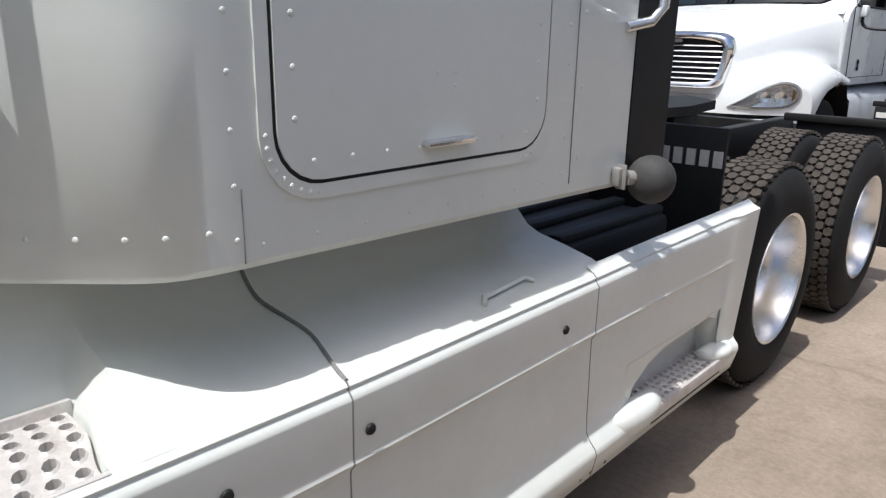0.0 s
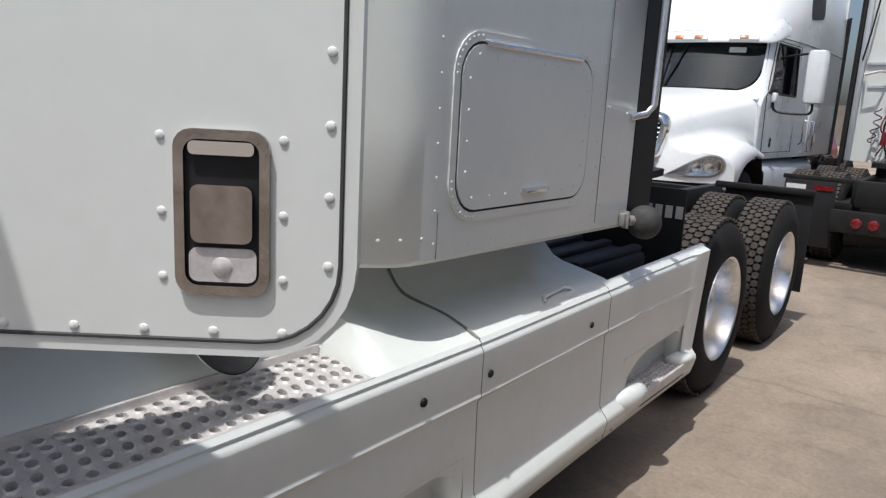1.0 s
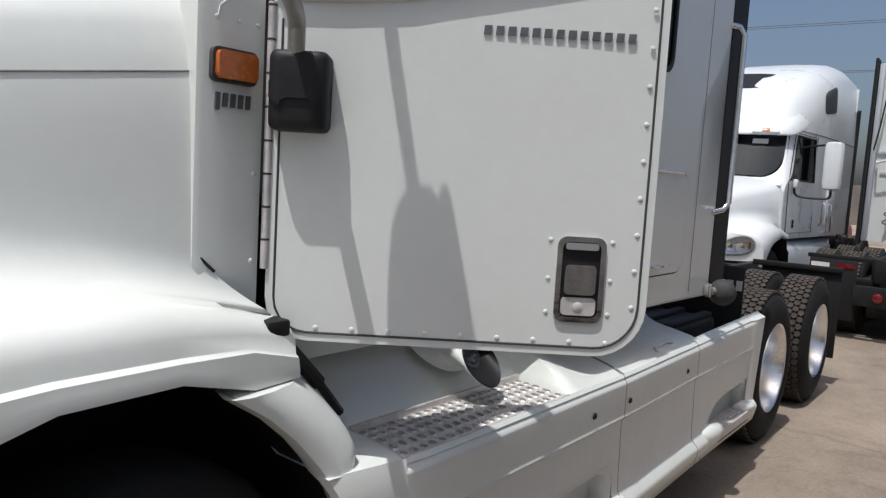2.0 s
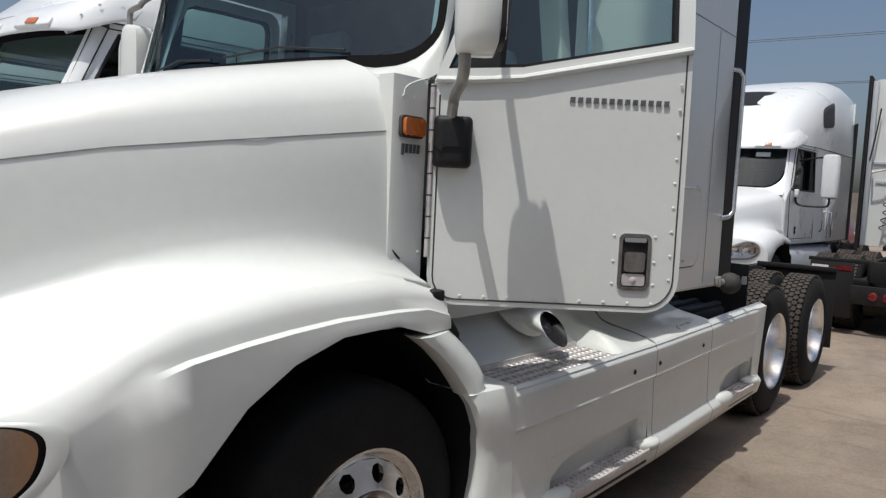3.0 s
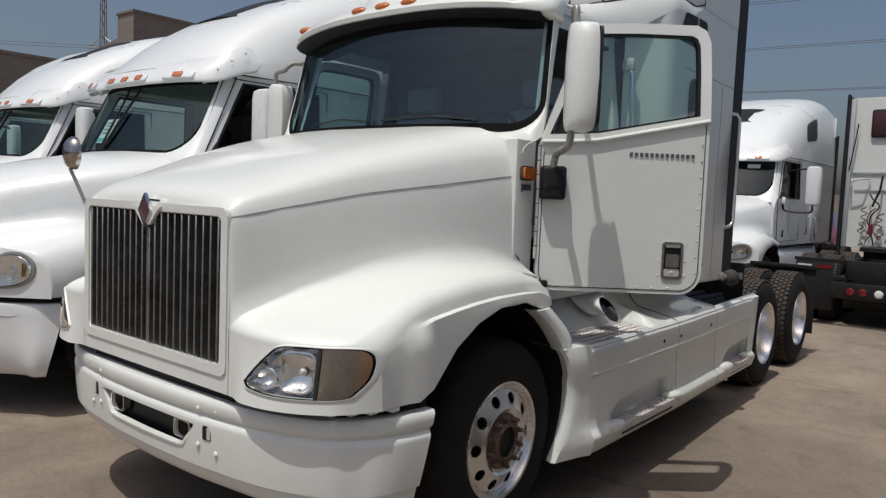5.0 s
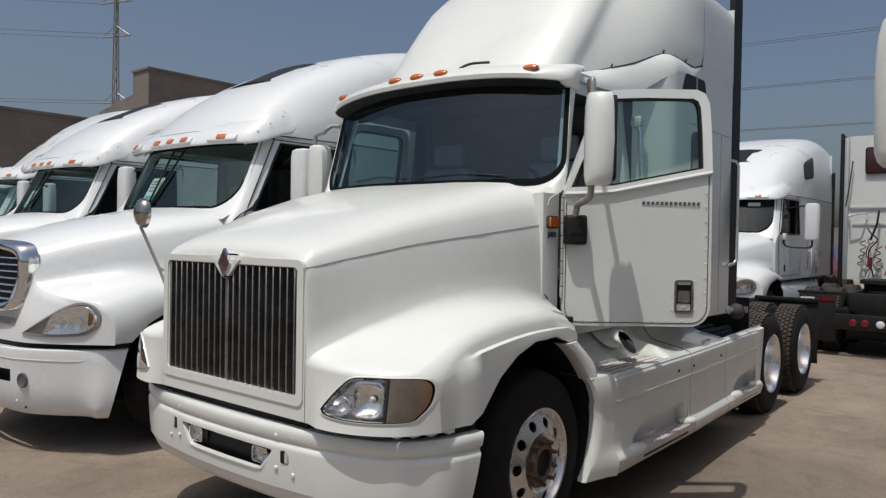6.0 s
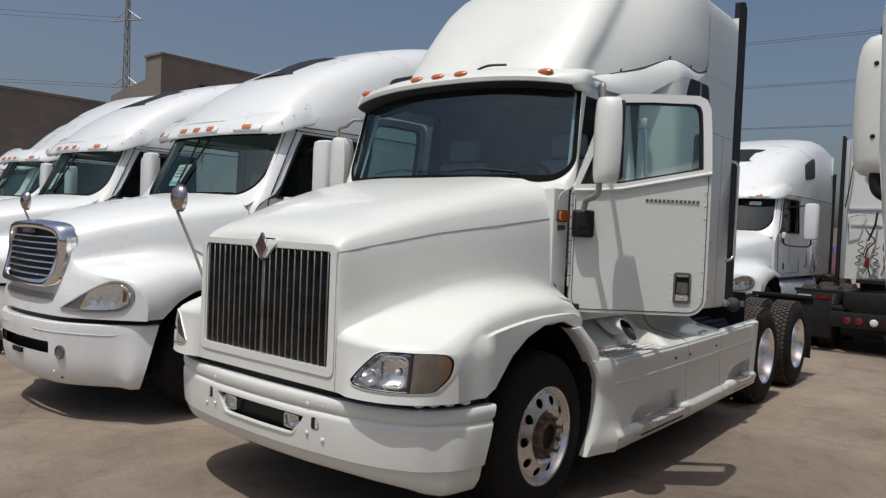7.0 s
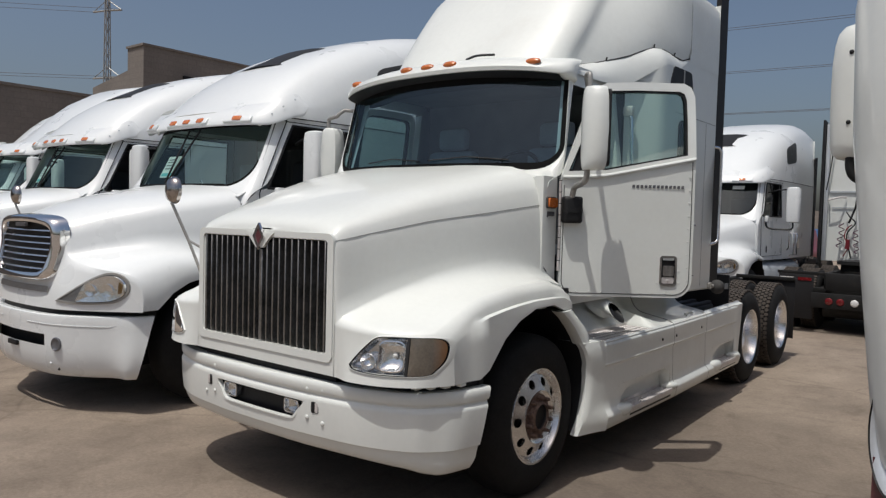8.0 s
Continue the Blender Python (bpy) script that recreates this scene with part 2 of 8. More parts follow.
def perforated(bm, x0, x1, y0, y1, z, nx, ny, hole=0.62, lip=0.004, thick=0.012):
    """A tread plate with a grid of round, raised holes."""
    dx, dy = (x1 - x0) / nx, (y1 - y0) / ny
    r = hole * 0.5 * min(dx, dy)
    sq = [(0.5, 0), (0.5, 0.5), (0, 0.5), (-0.5, 0.5), (-0.5, 0), (-0.5, -0.5), (0, -0.5), (0.5, -0.5)]
    for i in range(nx):
        for j in range(ny):
            cx, cy = x0 + (i + 0.5) * dx, y0 + (j + 0.5) * dy
            out = [(cx + a * dx, cy + b * dy, z) for a, b in sq]
            ring = lambda q, h: [(cx + q * math.cos(math.pi * k / 4), cy + q * math.sin(math.pi * k / 4), z + h) for k in range(8)]
            loft(bm, [out, ring(r * 1.35, 0), ring(r * 1.08, lip), ring(r, lip), ring(r, -thick)], close_u=True)


# ---- setting ----
def ground_material():
    """Worn tan concrete: broad dusty and oily areas, mottling, hairline cracks and grit."""
    m = mat("dusty_concrete", (0.226, 0.189, 0.155), 0.88, vary=0.10, scale=1.1, fine=30, bump=0.22, dirt=(0.14, 0.118, 0.10), dirt_amount=0.5)
    nt = m.node_tree
    b = nt.nodes["Principled BSDF"]
    co = nt.nodes.new("ShaderNodeTexCoord")
    src = b.inputs["Base Color"].links[0].from_socket

    def times(fac, lo, hi, c0, c1):
        r = nt.nodes.new("ShaderNodeValToRGB")
        r.color_ramp.elements[0].position, r.color_ramp.elements[1].position = lo, hi
        r.color_ramp.elements[0].color, r.color_ramp.elements[1].color = (*c0, 1), (*c1, 1)
        nt.links.new(fac, r.inputs[0])
        mul = nt.nodes.new("ShaderNodeMixRGB")
        mul.blend_type = "MULTIPLY"
        mul.inputs[0].default_value = 1.0
        nt.links.new(src, mul.inputs[1])
        nt.links.new(r.outputs[0], mul.inputs[2])
        return mul.outputs[0]

    def cloud(scale, detail, rough, warp=0.0, stretch=None):
        n = nt.nodes.new("ShaderNodeTexNoise")
        n.inputs["Scale"].default_value, n.inputs["Detail"].default_value, n.inputs["Roughness"].default_value = scale, detail, rough
        n.inputs["Distortion"].default_value = warp
        if stretch:
            mp = nt.nodes.new("ShaderNodeMapping")
            mp.inputs["Scale"].default_value = stretch
            nt.links.new(co.outputs["Object"], mp.inputs[0])
            nt.links.new(mp.outputs[0], n.inputs["Vector"])
        else:
            nt.links.new(co.outputs["Object"], n.inputs["Vector"])
        return n.outputs["Fac"]

    src = times(cloud(0.23, 5, 0.6, 0.5), 0.36, 0.66, (0.80, 0.78, 0.765), (1.22, 1.21, 1.19))
    src = times(cloud(0.9, 7, 0.66, 0.3, (1.0, 0.55, 1.0)), 0.36, 0.64, (0.76, 0.745, 0.73), (1.17, 1.16, 1.14))
    src = times(cloud(3.6, 6, 0.7, 0.6), 0.30, 0.50, (0.80, 0.785, 0.77), (1.03, 1.03, 1.03))
    src = times(cloud(38.0, 4, 0.8), 0.34, 0.64, (0.86, 0.86, 0.85), (1.09, 1.09, 1.09))
    # paler along +y, between y 2.0 and 5.5
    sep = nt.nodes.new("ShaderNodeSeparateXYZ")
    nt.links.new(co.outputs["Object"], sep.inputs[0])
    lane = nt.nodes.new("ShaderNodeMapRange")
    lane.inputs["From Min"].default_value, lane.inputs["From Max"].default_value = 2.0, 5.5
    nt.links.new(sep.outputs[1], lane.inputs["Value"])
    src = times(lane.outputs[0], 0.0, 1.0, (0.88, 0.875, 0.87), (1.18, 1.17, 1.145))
    # paler towards -x and darker towards +x, between x -1.5 and 1.8
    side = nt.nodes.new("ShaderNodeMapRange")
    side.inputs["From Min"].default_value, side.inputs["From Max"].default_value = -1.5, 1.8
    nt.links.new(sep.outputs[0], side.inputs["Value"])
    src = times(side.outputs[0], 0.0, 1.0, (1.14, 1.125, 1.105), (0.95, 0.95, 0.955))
    # hairline cracks
    bent = nt.nodes.new("ShaderNodeTexNoise")
    bent.inputs["Scale"].default_value, bent.inputs["Detail"].default_value = 1.3, 5
    nt.links.new(co.outputs["Object"], bent.inputs["Vector"])
    mixv = nt.nodes.new("ShaderNodeMixRGB")
    mixv.inputs[0].default_value = 0.28
    nt.links.new(co.outputs["Object"], mixv.inputs[1])
    nt.links.new(bent.outputs["Color"], mixv.inputs[2])
    vor = nt.nodes.new("ShaderNodeTexVoronoi")
    vor.feature = "DISTANCE_TO_EDGE"
    vor.inputs["Scale"].default_value = 0.42
    nt.links.new(mixv.outputs[0], vor.inputs["Vector"])
    src = times(vor.outputs["Distance"], 0.001, 0.006, (0.80, 0.785, 0.77), (1, 1, 1))
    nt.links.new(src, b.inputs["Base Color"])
    return m


bm = B()
bmesh.ops.create_grid(bm, x_segments=60, y_segments=60, size=700)
for v in bm.verts:
    far = max(0.0, math.hypot(v.co.x, v.co.y) - 60)
    v.co.z = 0.0 if far == 0 else 0.004 * far ** 0.5 * math.sin(v.co.x * 0.05) * math.cos(v.co.y * 0.04)
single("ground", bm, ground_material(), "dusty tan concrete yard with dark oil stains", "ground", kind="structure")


# ---- wheels ----
def tyre_mesh(bm, c, s, width=0.27, r=0.5, tread=False):
    """Carcass of a tyre; s is the side (+1 or -1) on which its outer face lies, at c."""
    w = width
    prof = [(0.285, 0.0), (0.30, 0.012), (0.34, 0.022), (0.40, 0.018), (0.45, 0.004), (0.482, -0.02), (r - 0.006, -0.05)]
    prof += [(r, -0.08), (r + 0.002, -w / 2), (r, -w + 0.08)] + [(q, -w - h) for q, h in reversed(prof)]
    revolve(bm, [(q, s * h) for q, h in prof], c, 64, close=True)


def tread_mesh(bm, c, s, width=0.27, r=0.5):
    """Staggered tread blocks round a tyre."""
    n, rows = 58, 5
    bw = (width - 0.05) / rows
    for k in range(rows):
        for i in range(n):
            a0 = 2 * math.pi * (i + (0.5 if k % 2 else 0.0)) / n
            da = 2 * math.pi / n * 0.465
            x0 = -0.022 - k * bw
            x1 = x0 - bw * 0.95
            xm = (x0 + x1) / 2
            shp = [(x0, -da * 0.55), (xm, -da), (x1, -da * 0.55), (x1, da * 0.55), (xm, da), (x0, da * 0.55)]
            lo = [bm.verts.new(Vector(c) + Vector((s * x, (r - 0.004) * math.cos(a0 + a), (r - 0.004) * math.sin(a0 + a)))) for x, a in shp]
            hi = [bm.verts.new(Vector(c) + Vector((s * (xm + (x - xm) * 0.95), (r + 0.012) * math.cos(a0 + a * 0.94), (r + 0.012) * math.sin(a0 + a * 0.94)))) for x, a in shp]
            bm.faces.new(hi)
            for q in range(6):
                bm.faces.new((lo[q], lo[(q + 1) % 6], hi[(q + 1) % 6], hi[q]))


def holed_disc(bm, c, s, r0, r1, x0, x1, n=10, hr=0.03, depth=0.02):
    """A wheel disc with a ring of hand holes."""
    rc, c = (r0 + r1) / 2, Vector(c)
    seg = 8
    for i in range(n):
        a = 2 * math.pi * i / n
        half = math.pi / n
        pt = lambda rr, aa: c + Vector((s * (x0 + (x1 - x0) * (rr - r0) / (r1 - r0)), rr * math.cos(aa), rr * math.sin(aa)))
        outer = [(rc, half), (r1, half), (r1, 0), (r1, -half), (rc, -half), (r0, -half), (r0, 0), (r0, half)]
        o = [pt(rr, a + aa) for rr, aa in outer]
        inn = []
        for k in range(seg):
            ang = math.pi / 2 - 2 * math.pi * k / seg
            rr, aa = rc + hr * math.cos(ang), hr * math.sin(ang) / rc
            inn.append(pt(rr, a + aa))
        back = [p - Vector((s * depth, 0, 0)) for p in inn]
        loft(bm, [o, inn, back], close_u=True)


def wheel(parent, c, s, deep=False, tread=False, inner=False):
    """A wheel at c, the middle of its outer face: tyre and rim, with hub and nuts."""
    c = Vector(c)
    bm = B()
    tyre_mesh(bm, c, s)
    part("tyre", bm, RUBBER, parent, "black rubber tyre")
    if tread:
        bm = B()
        tread_mesh(bm, c, s)
        tagged(part("tread", bm, TREAD, parent, "dusty tread blocks"), kind="stuff")
    if inner:
        return
    bm = B()
    if deep:
        prof = [(0.285, -0.012), (0.30, 0.006), (0.297, 0.016), (0.285, 0.01), (0.272, -0.03), (0.262, -0.10), (0.25, -0.16), (0.235, -0.175), (0.12, -0.185), (0.12, -0.14), (0.06, -0.12), (0.001, -0.12)]
        revolve(bm, [(r, s * h) for r, h in prof], c)
    else:
        prof = [(0.285, -0.012), (0.30, 0.006), (0.297, 0.014), (0.285, 0.01), (0.272, -0.02), (0.258, -0.012)]
        revolve(bm, [(r, s * h) for r, h in prof], c)
        holed_disc(bm, c, s, 0.172, 0.258, 0.022, -0.012)
        revolve(bm, [(r, s * h) for r, h in [(0.172, 0.022), (0.165, 0.026), (0.15, 0.012), (0.14, 0.01)]], c)
    part("rim", bm, ALU, parent, "polished aluminium rim")
    if not deep:
        bm = B()
        revolve(bm, [(r, s * h) for r, h in [(0.14, 0.010), (0.098, 0.012), (0.094, 0.035), (0.08, 0.045), (0.077, 0.03)]], c, 32)
        part("hub", bm, STEEL_RUST, parent, "rusty hub flange")
        for i in range(10):
            a = 2 * math.pi * (i + 0.5) / 10
            q = c + Vector((s * 0.008, 0.120 * math.cos(a), 0.120 * math.sin(a)))
            bm = B()
            cyl(bm, q, q + Vector((s * 0.044, 0, 0)), 0.0155, 0.011, 6)
            part("wheel_nut", bm, STEEL_RUST, parent)
        bm = B()
        revolve(bm, [(r, s * h) for r, h in [(0.078, 0.032), (0.074, 0.02), (0.04, 0.018), (0.001, 0.018)]], c, 24)
        part("hub_cap", bm, BLACK, parent, "black oil hub cap")


def wheel_set(truck, x, y, kind, r=0.5):
    """A wheel thing-part holder is not needed: every wheel is a part group under the truck."""
    for s in (1, -1):
        hold = new("wheel")
        hold.parent = truck
        if kind == "front":
            wheel(hold, (s * x, y, r), s)
        else:
            wheel(hold, (s * x, y, r), s, deep=True, tread=True)
            wheel(hold, (s * (x - 0.33), y, r), s, tread=True, inner=True)


# ---- the tractor with the long flat-sided hood ----
NOSE = -0.38
SWEEP = 44
HOOD_Y = (-0.38, -0.376, -0.366, -0.345, -0.31, -0.23, -0.1, 0.05, 0.2, 0.35, 0.5, 0.65, 0.8, 0.92, 1.03)
H_TOP = ((-0.38, -0.376, -0.366, -0.345, -0.31, -0.23, 0.2, 0.6, 1.03), (1.598, 1.618, 1.638, 1.660, 1.684, 1.716, 1.86, 1.97, 2.062))
H_SEAM_X = ((-0.38, -0.376, -0.366, -0.345, -0.31, -0.18, 0.2, 0.6, 1.03), (0.60, 0.608, 0.616, 0.626, 0.637, 0.672, 0.80, 0.92, 1.018))
H_SEAM_Z = ((-0.38, 0.2, 1.03), (1.575, 1.695, 1.812))
H_CREST = ((-0.38, -0.376, -0.366, -0.345, -0.31, -0.23, -0.1, 0.2, 0.5, 0.8, 1.03), (1.100, 1.110, 1.121, 1.133, 1.147, 1.168, 1.205, 1.285, 1.325, 1.335, 1.27))
H_FOOT = ((-0.38, -0.376, -0.366, -0.345, -0.31, -0.28, -0.1, 0.1, 0.24, 0.42, 0.67, 0.9, 1.03), (1.112, 1.128, 1.145, 1.164, 1.184, 1.198, 1.275, 1.345, 1.395, 1.43, 1.46, 1.45, 1.40))
H_LEDGE = ((-0.38, -0.2, -0.07, 0.167, 0.416, 0.711, 0.9, 1.03), (1.06, 1.11, 1.14, 1.179, 1.214, 1.238, 1.228, 1.185))


def arch_z(y):
    d = 0.5476 - (y - 0.80) ** 2
    return max(0.856, 0.46 + math.sqrt(max(0.0, d))) if 0.175 < y < 1.09 else (0.856 if y < 0.5 else 1.14)


def inside(poly, x, z):
    """Whether a point lies inside a flat outline."""
    hit = False
    for (a, b), (c, d) in zip(poly, poly[1:] + poly[:1]):
        if (b > z) != (d > z) and x < a + (z - b) * (c - a) / (d - b):
            hit = not hit
    return hit


def nose_y(x):
    """How far the nose turns back towards the side."""
    return 0.26 * max(0.0, (abs(x) - 0.68) / 0.53) ** 2.7 + 0.045 * max(0.0, (abs(x) - 1.1) / 0.11) ** 3


def nose_lean(x, z):
    """How far the fender's front swells forward below its crest."""
    return 0.030 * min(1.0, max(0.0, (1.11 - z) / 0.254)) ** 1.3 * smooth01((abs(x) - 0.64) / 0.12) * (1 - smooth01((abs(x) - 1.10) / 0.10))


def hood_section(y):
    """Half a section of the hood: flat top, upright side below a seam, hollow sweep to the fender."""
    zt, xs, zs, zc = lerp(H_TOP, y), lerp(H_SEAM_X, y), lerp(H_SEAM_Z, y), lerp(H_CREST, y)
    back = smooth01((y - 0.55) / 0.48)
    zl = max(arch_z(y), arch_z(y + 0.2 * back)) if y < 0.75 else max(1.14, arch_z(min(1.2, y + 0.2 * back)))
    ze = max(lerp(H_LEDGE, y), zl + 0.03)
    out_by = smooth01((y + 0.2) / 0.3) * (1 - 0.5 * back)
    zb = lerp(H_FOOT, y)
    xw = xs + 0.025
    d = zt - zs
    pts = [(0, zt + 0.024), (0.33 * xs, zt + 0.022), (0.6 * xs, zt + 0.014), (0.78 * xs, zt + 0.002), (0.88 * xs, zt - 0.10 * d - 0.006), (0.945 * xs, zt - 0.30 * d), (0.982 * xs, zt - 0.6 * d), (xs, zs),
           (xs + 0.008, zs - 0.05), (xs + 0.014, zs - 0.35 * (zs - zb)), (xw - 0.004, zs - 0.70 * (zs - zb)), (xw, zb + 0.02)]
    a, e = Vector((xw, zb + 0.02)), Vector((1.15, zc))
    mid = Vector((xw + 0.028, zc + 0.018))
    for k in range(1, SWEEP + 1):
        t = (k / SWEEP) ** 0.6
        q = a * (1 - t) ** 2 + mid * 2 * t * (1 - t) + e * t * t
        pts.append((q.x, q.y))
    h = zc - ze
    q = 0.021 * out_by
    pts += [(1.182, zc - 0.25 * h), (1.197, zc - 0.55 * h), (1.202, ze + 0.007), (1.203 + q, ze), (1.206 + q, ze - 0.35 * (ze - zl)), (1.209 + q, zl + 0.018), (1.209 + q, zl), (1.18, zl + 0.004)]
    pts = [(x - 0.05 * back ** 3 * smooth01((k - SWEEP + 14) / 22), z) for k, (x, z) in enumerate(pts)]
    out = []
    front = 1 - smooth01((y - NOSE) / 0.6)
    for i, (x, z) in enumerate(pts):
        yy = y + nose_y(x) * front * 0.98
        if 11 < i:
            u = ((i - 11) / SWEEP) ** 0.6 * 7 if i <= 11 + SWEEP else 7 + (i - 11 - SWEEP)
            yy += 0.20 * back * math.sin(0.5 * math.pi * min(1.0, u / 9))
        out.append(Vector((x, yy, z)))
    return out


def whole(half):
    """A half section continued over the middle."""
    return [mirror_x(p) for p in half[:0:-1]] + half


HL_KEY = [(0.764, 0.948), (0.806, 0.998), (0.862, 1.056), (0.915, 1.098), (0.99, 1.107), (1.08, 1.106), (1.155, 1.105), (1.186, 1.092), (1.196, 1.055), (1.188, 0.99), (1.165, 0.942), (1.14, 0.918), (1.05, 0.913), (0.94, 0.913), (0.85, 0.918), (0.785, 0.928)]
HL_OUT = [(p.x, p.y) for p in curve_pts([(a, b, 0) for a, b in HL_KEY + HL_KEY[:1]], 4)][:-1]


HL_HOLE = [(0.99 + (a - 0.99) * 0.965, 1.005 + (c - 1.005) * 0.955) for a, c in HL_OUT]


def build_hood(truck):
    bm = B()
    rings = [hood_section(y) for y in HOOD_Y]
    loft(bm, [whole(r) for r in rings])
    for s in (1, -1):
        # the front of the fender below its crest
        top = rings[0][11:-1]
        tx = [p.x for p in top]
        rows = [[Vector((s * p.x, p.y - nose_lean(p.x, p.z + (0.856 - p.z) * k / 24), p.z + (0.856 - p.z) * k / 24)) for p in top] for k in range(25)]
        loft(bm, rows)
        for f in [f for f in bm.faces if inside(HL_HOLE, abs(f.calc_center_median().x), f.calc_center_median().z) and f.calc_center_median().x * s > 0 and f.calc_center_median().y < NOSE + nose_y(f.calc_center_median().x) * 0.98 + 0.001]:
            bm.faces.remove(f)
        loft(bm, [[Vector((s * 0.56, NOSE, z)) for z in (1.56, 1.36, 1.20, 0.856)], [Vector((s * x, NOSE, z)) for x, z in ((0.606, 1.56), (0.618, 1.36), (tx[0] + 0.004, 1.20), (tx[0] + 0.004, 0.856))]])
    # the nose above and below the grille
    loft(bm, [[Vector((float(x), NOSE, z)) for z in (0.856, 0.90, 0.96)] for x in np.linspace(-0.56, 0.56, 15)])
    loft(bm, [[Vector((float(x), NOSE, z)) for z in (1.576, 1.59, float(np.interp(abs(x), [p.x for p in rings[0][:8]], [p.z for p in rings[0][:8]])))] for x in np.linspace(-0.598, 0.598, 33)])
    hood = part("hood", bm, PAINT, truck, "warm white fibreglass hood with flared fenders", sharp=50)
    for s in (1, -1):
        bm = B()
        pts = [hood_section(float(y))[7] + Vector((0.0015, 0, 0)) for y in np.linspace(NOSE + 0.01, 1.025, 30)]
        tube(bm, [Vector((s * p.x, p.y, p.z)) for p in pts], 0.0021, 6)
        part("hood_seam", bm, SEAM_GREY, hood, "thin dark seam line")
        bm = B()
        tube(bm, [Vector((s * (p.x + 0.002), p.y + 0.004, p.z)) for p in hood_section(1.03)[5:14]], 0.004, 6)
        part("hood_gasket", bm, BLACK, hood, "black rubber hood gasket")
        bm = B()
        rows = []
        for k in range(17):
            a = math.pi * (k / 16) * 1.05 - 0.05
            y, z = 0.80 - 0.72 * math.cos(a), 0.50 + 0.71 * math.sin(a)
            rows.append([(s * 1.185, y, z), (s * 0.62, y, z), (s * 0.62, y, 0.4)])
        loft(bm, rows)
        part("wheel_well", bm, BLACK, hood, "black inner fender liner")
    return hood


def build_grille(truck):
    bm = B()
    rim_of(bm, rounded(-0.615, 0.615, 0.925, 1.615, 0.045), rounded(-0.572, 0.572, 0.968, 1.580, 0.03), -0.3875, -0.360, lambda a, c, d: Vector((a, d, c)))
    g = part("grille", bm, PAINT, truck, "white grille surround with upright bars")
    bm = B()
    box(bm, -0.60, 0.60, -0.335, -0.325, 0.78, 1.6)
    part("grille_backing", bm, BLACK, g, "black radiator screen")
    n = 21
    for i in range(n):
        x = -0.546 + i * 1.092 / (n - 1)
        bm = B()
        z1 = 1.58 if abs(x) > 0.10 else 1.58 - 0.075 * (1 - abs(x) / 0.10)
        w = 0.013 if i == n // 2 else 0.0055
        box(bm, x - w, x + w, -0.385, -0.340, 0.974, z1, 0.003, 1)
        part("bar", bm, GRILLE_BAR, g)
    # the dip in the surround under the badge
    bm = B()
    prism(bm, [(-0.125, 1.60), (-0.095, 1.577), (-0.03, 1.515), (0.03, 1.515), (0.095, 1.577), (0.125, 1.60)], -0.3965, -0.380, lambda a, c, d: Vector((a, d, c)))
    part("badge_plate", bm, PAINT, g)
    bm = B()
    dia = [(0, 1.503), (0.052, 1.581), (0, 1.658), (-0.052, 1.581)]
    rim_of(bm, dia, [(a * 0.60, 1.581 + (c - 1.581) * 0.60) for a, c in dia], -0.4055, -0.390, lambda a, c, d: Vector((a, d, c)))
    badge = part("badge", bm, CHROME, g, "diamond-shaped chrome badge")
    bm = B()
    prism(bm, [(a * 0.60, 1.581 + (c - 1.581) * 0.60) for a, c in dia], -0.4035, -0.390, lambda a, c, d: Vector((a, d, c)))
    part("badge_face", bm, RED_BADGE, badge, "dull red badge face")


GRILLE_BAR = mat("dull_grille_bar", (0.24, 0.24, 0.235), 0.32, metal=0.75, vary=0.35, scale=9, bump=0.05)


def nose_place(s, lift):
    return lambda x, z, d: Vector((s * x, NOSE - 0.002 + nose_y(x) * 0.98 - nose_lean(x, z) - d - lift, z))


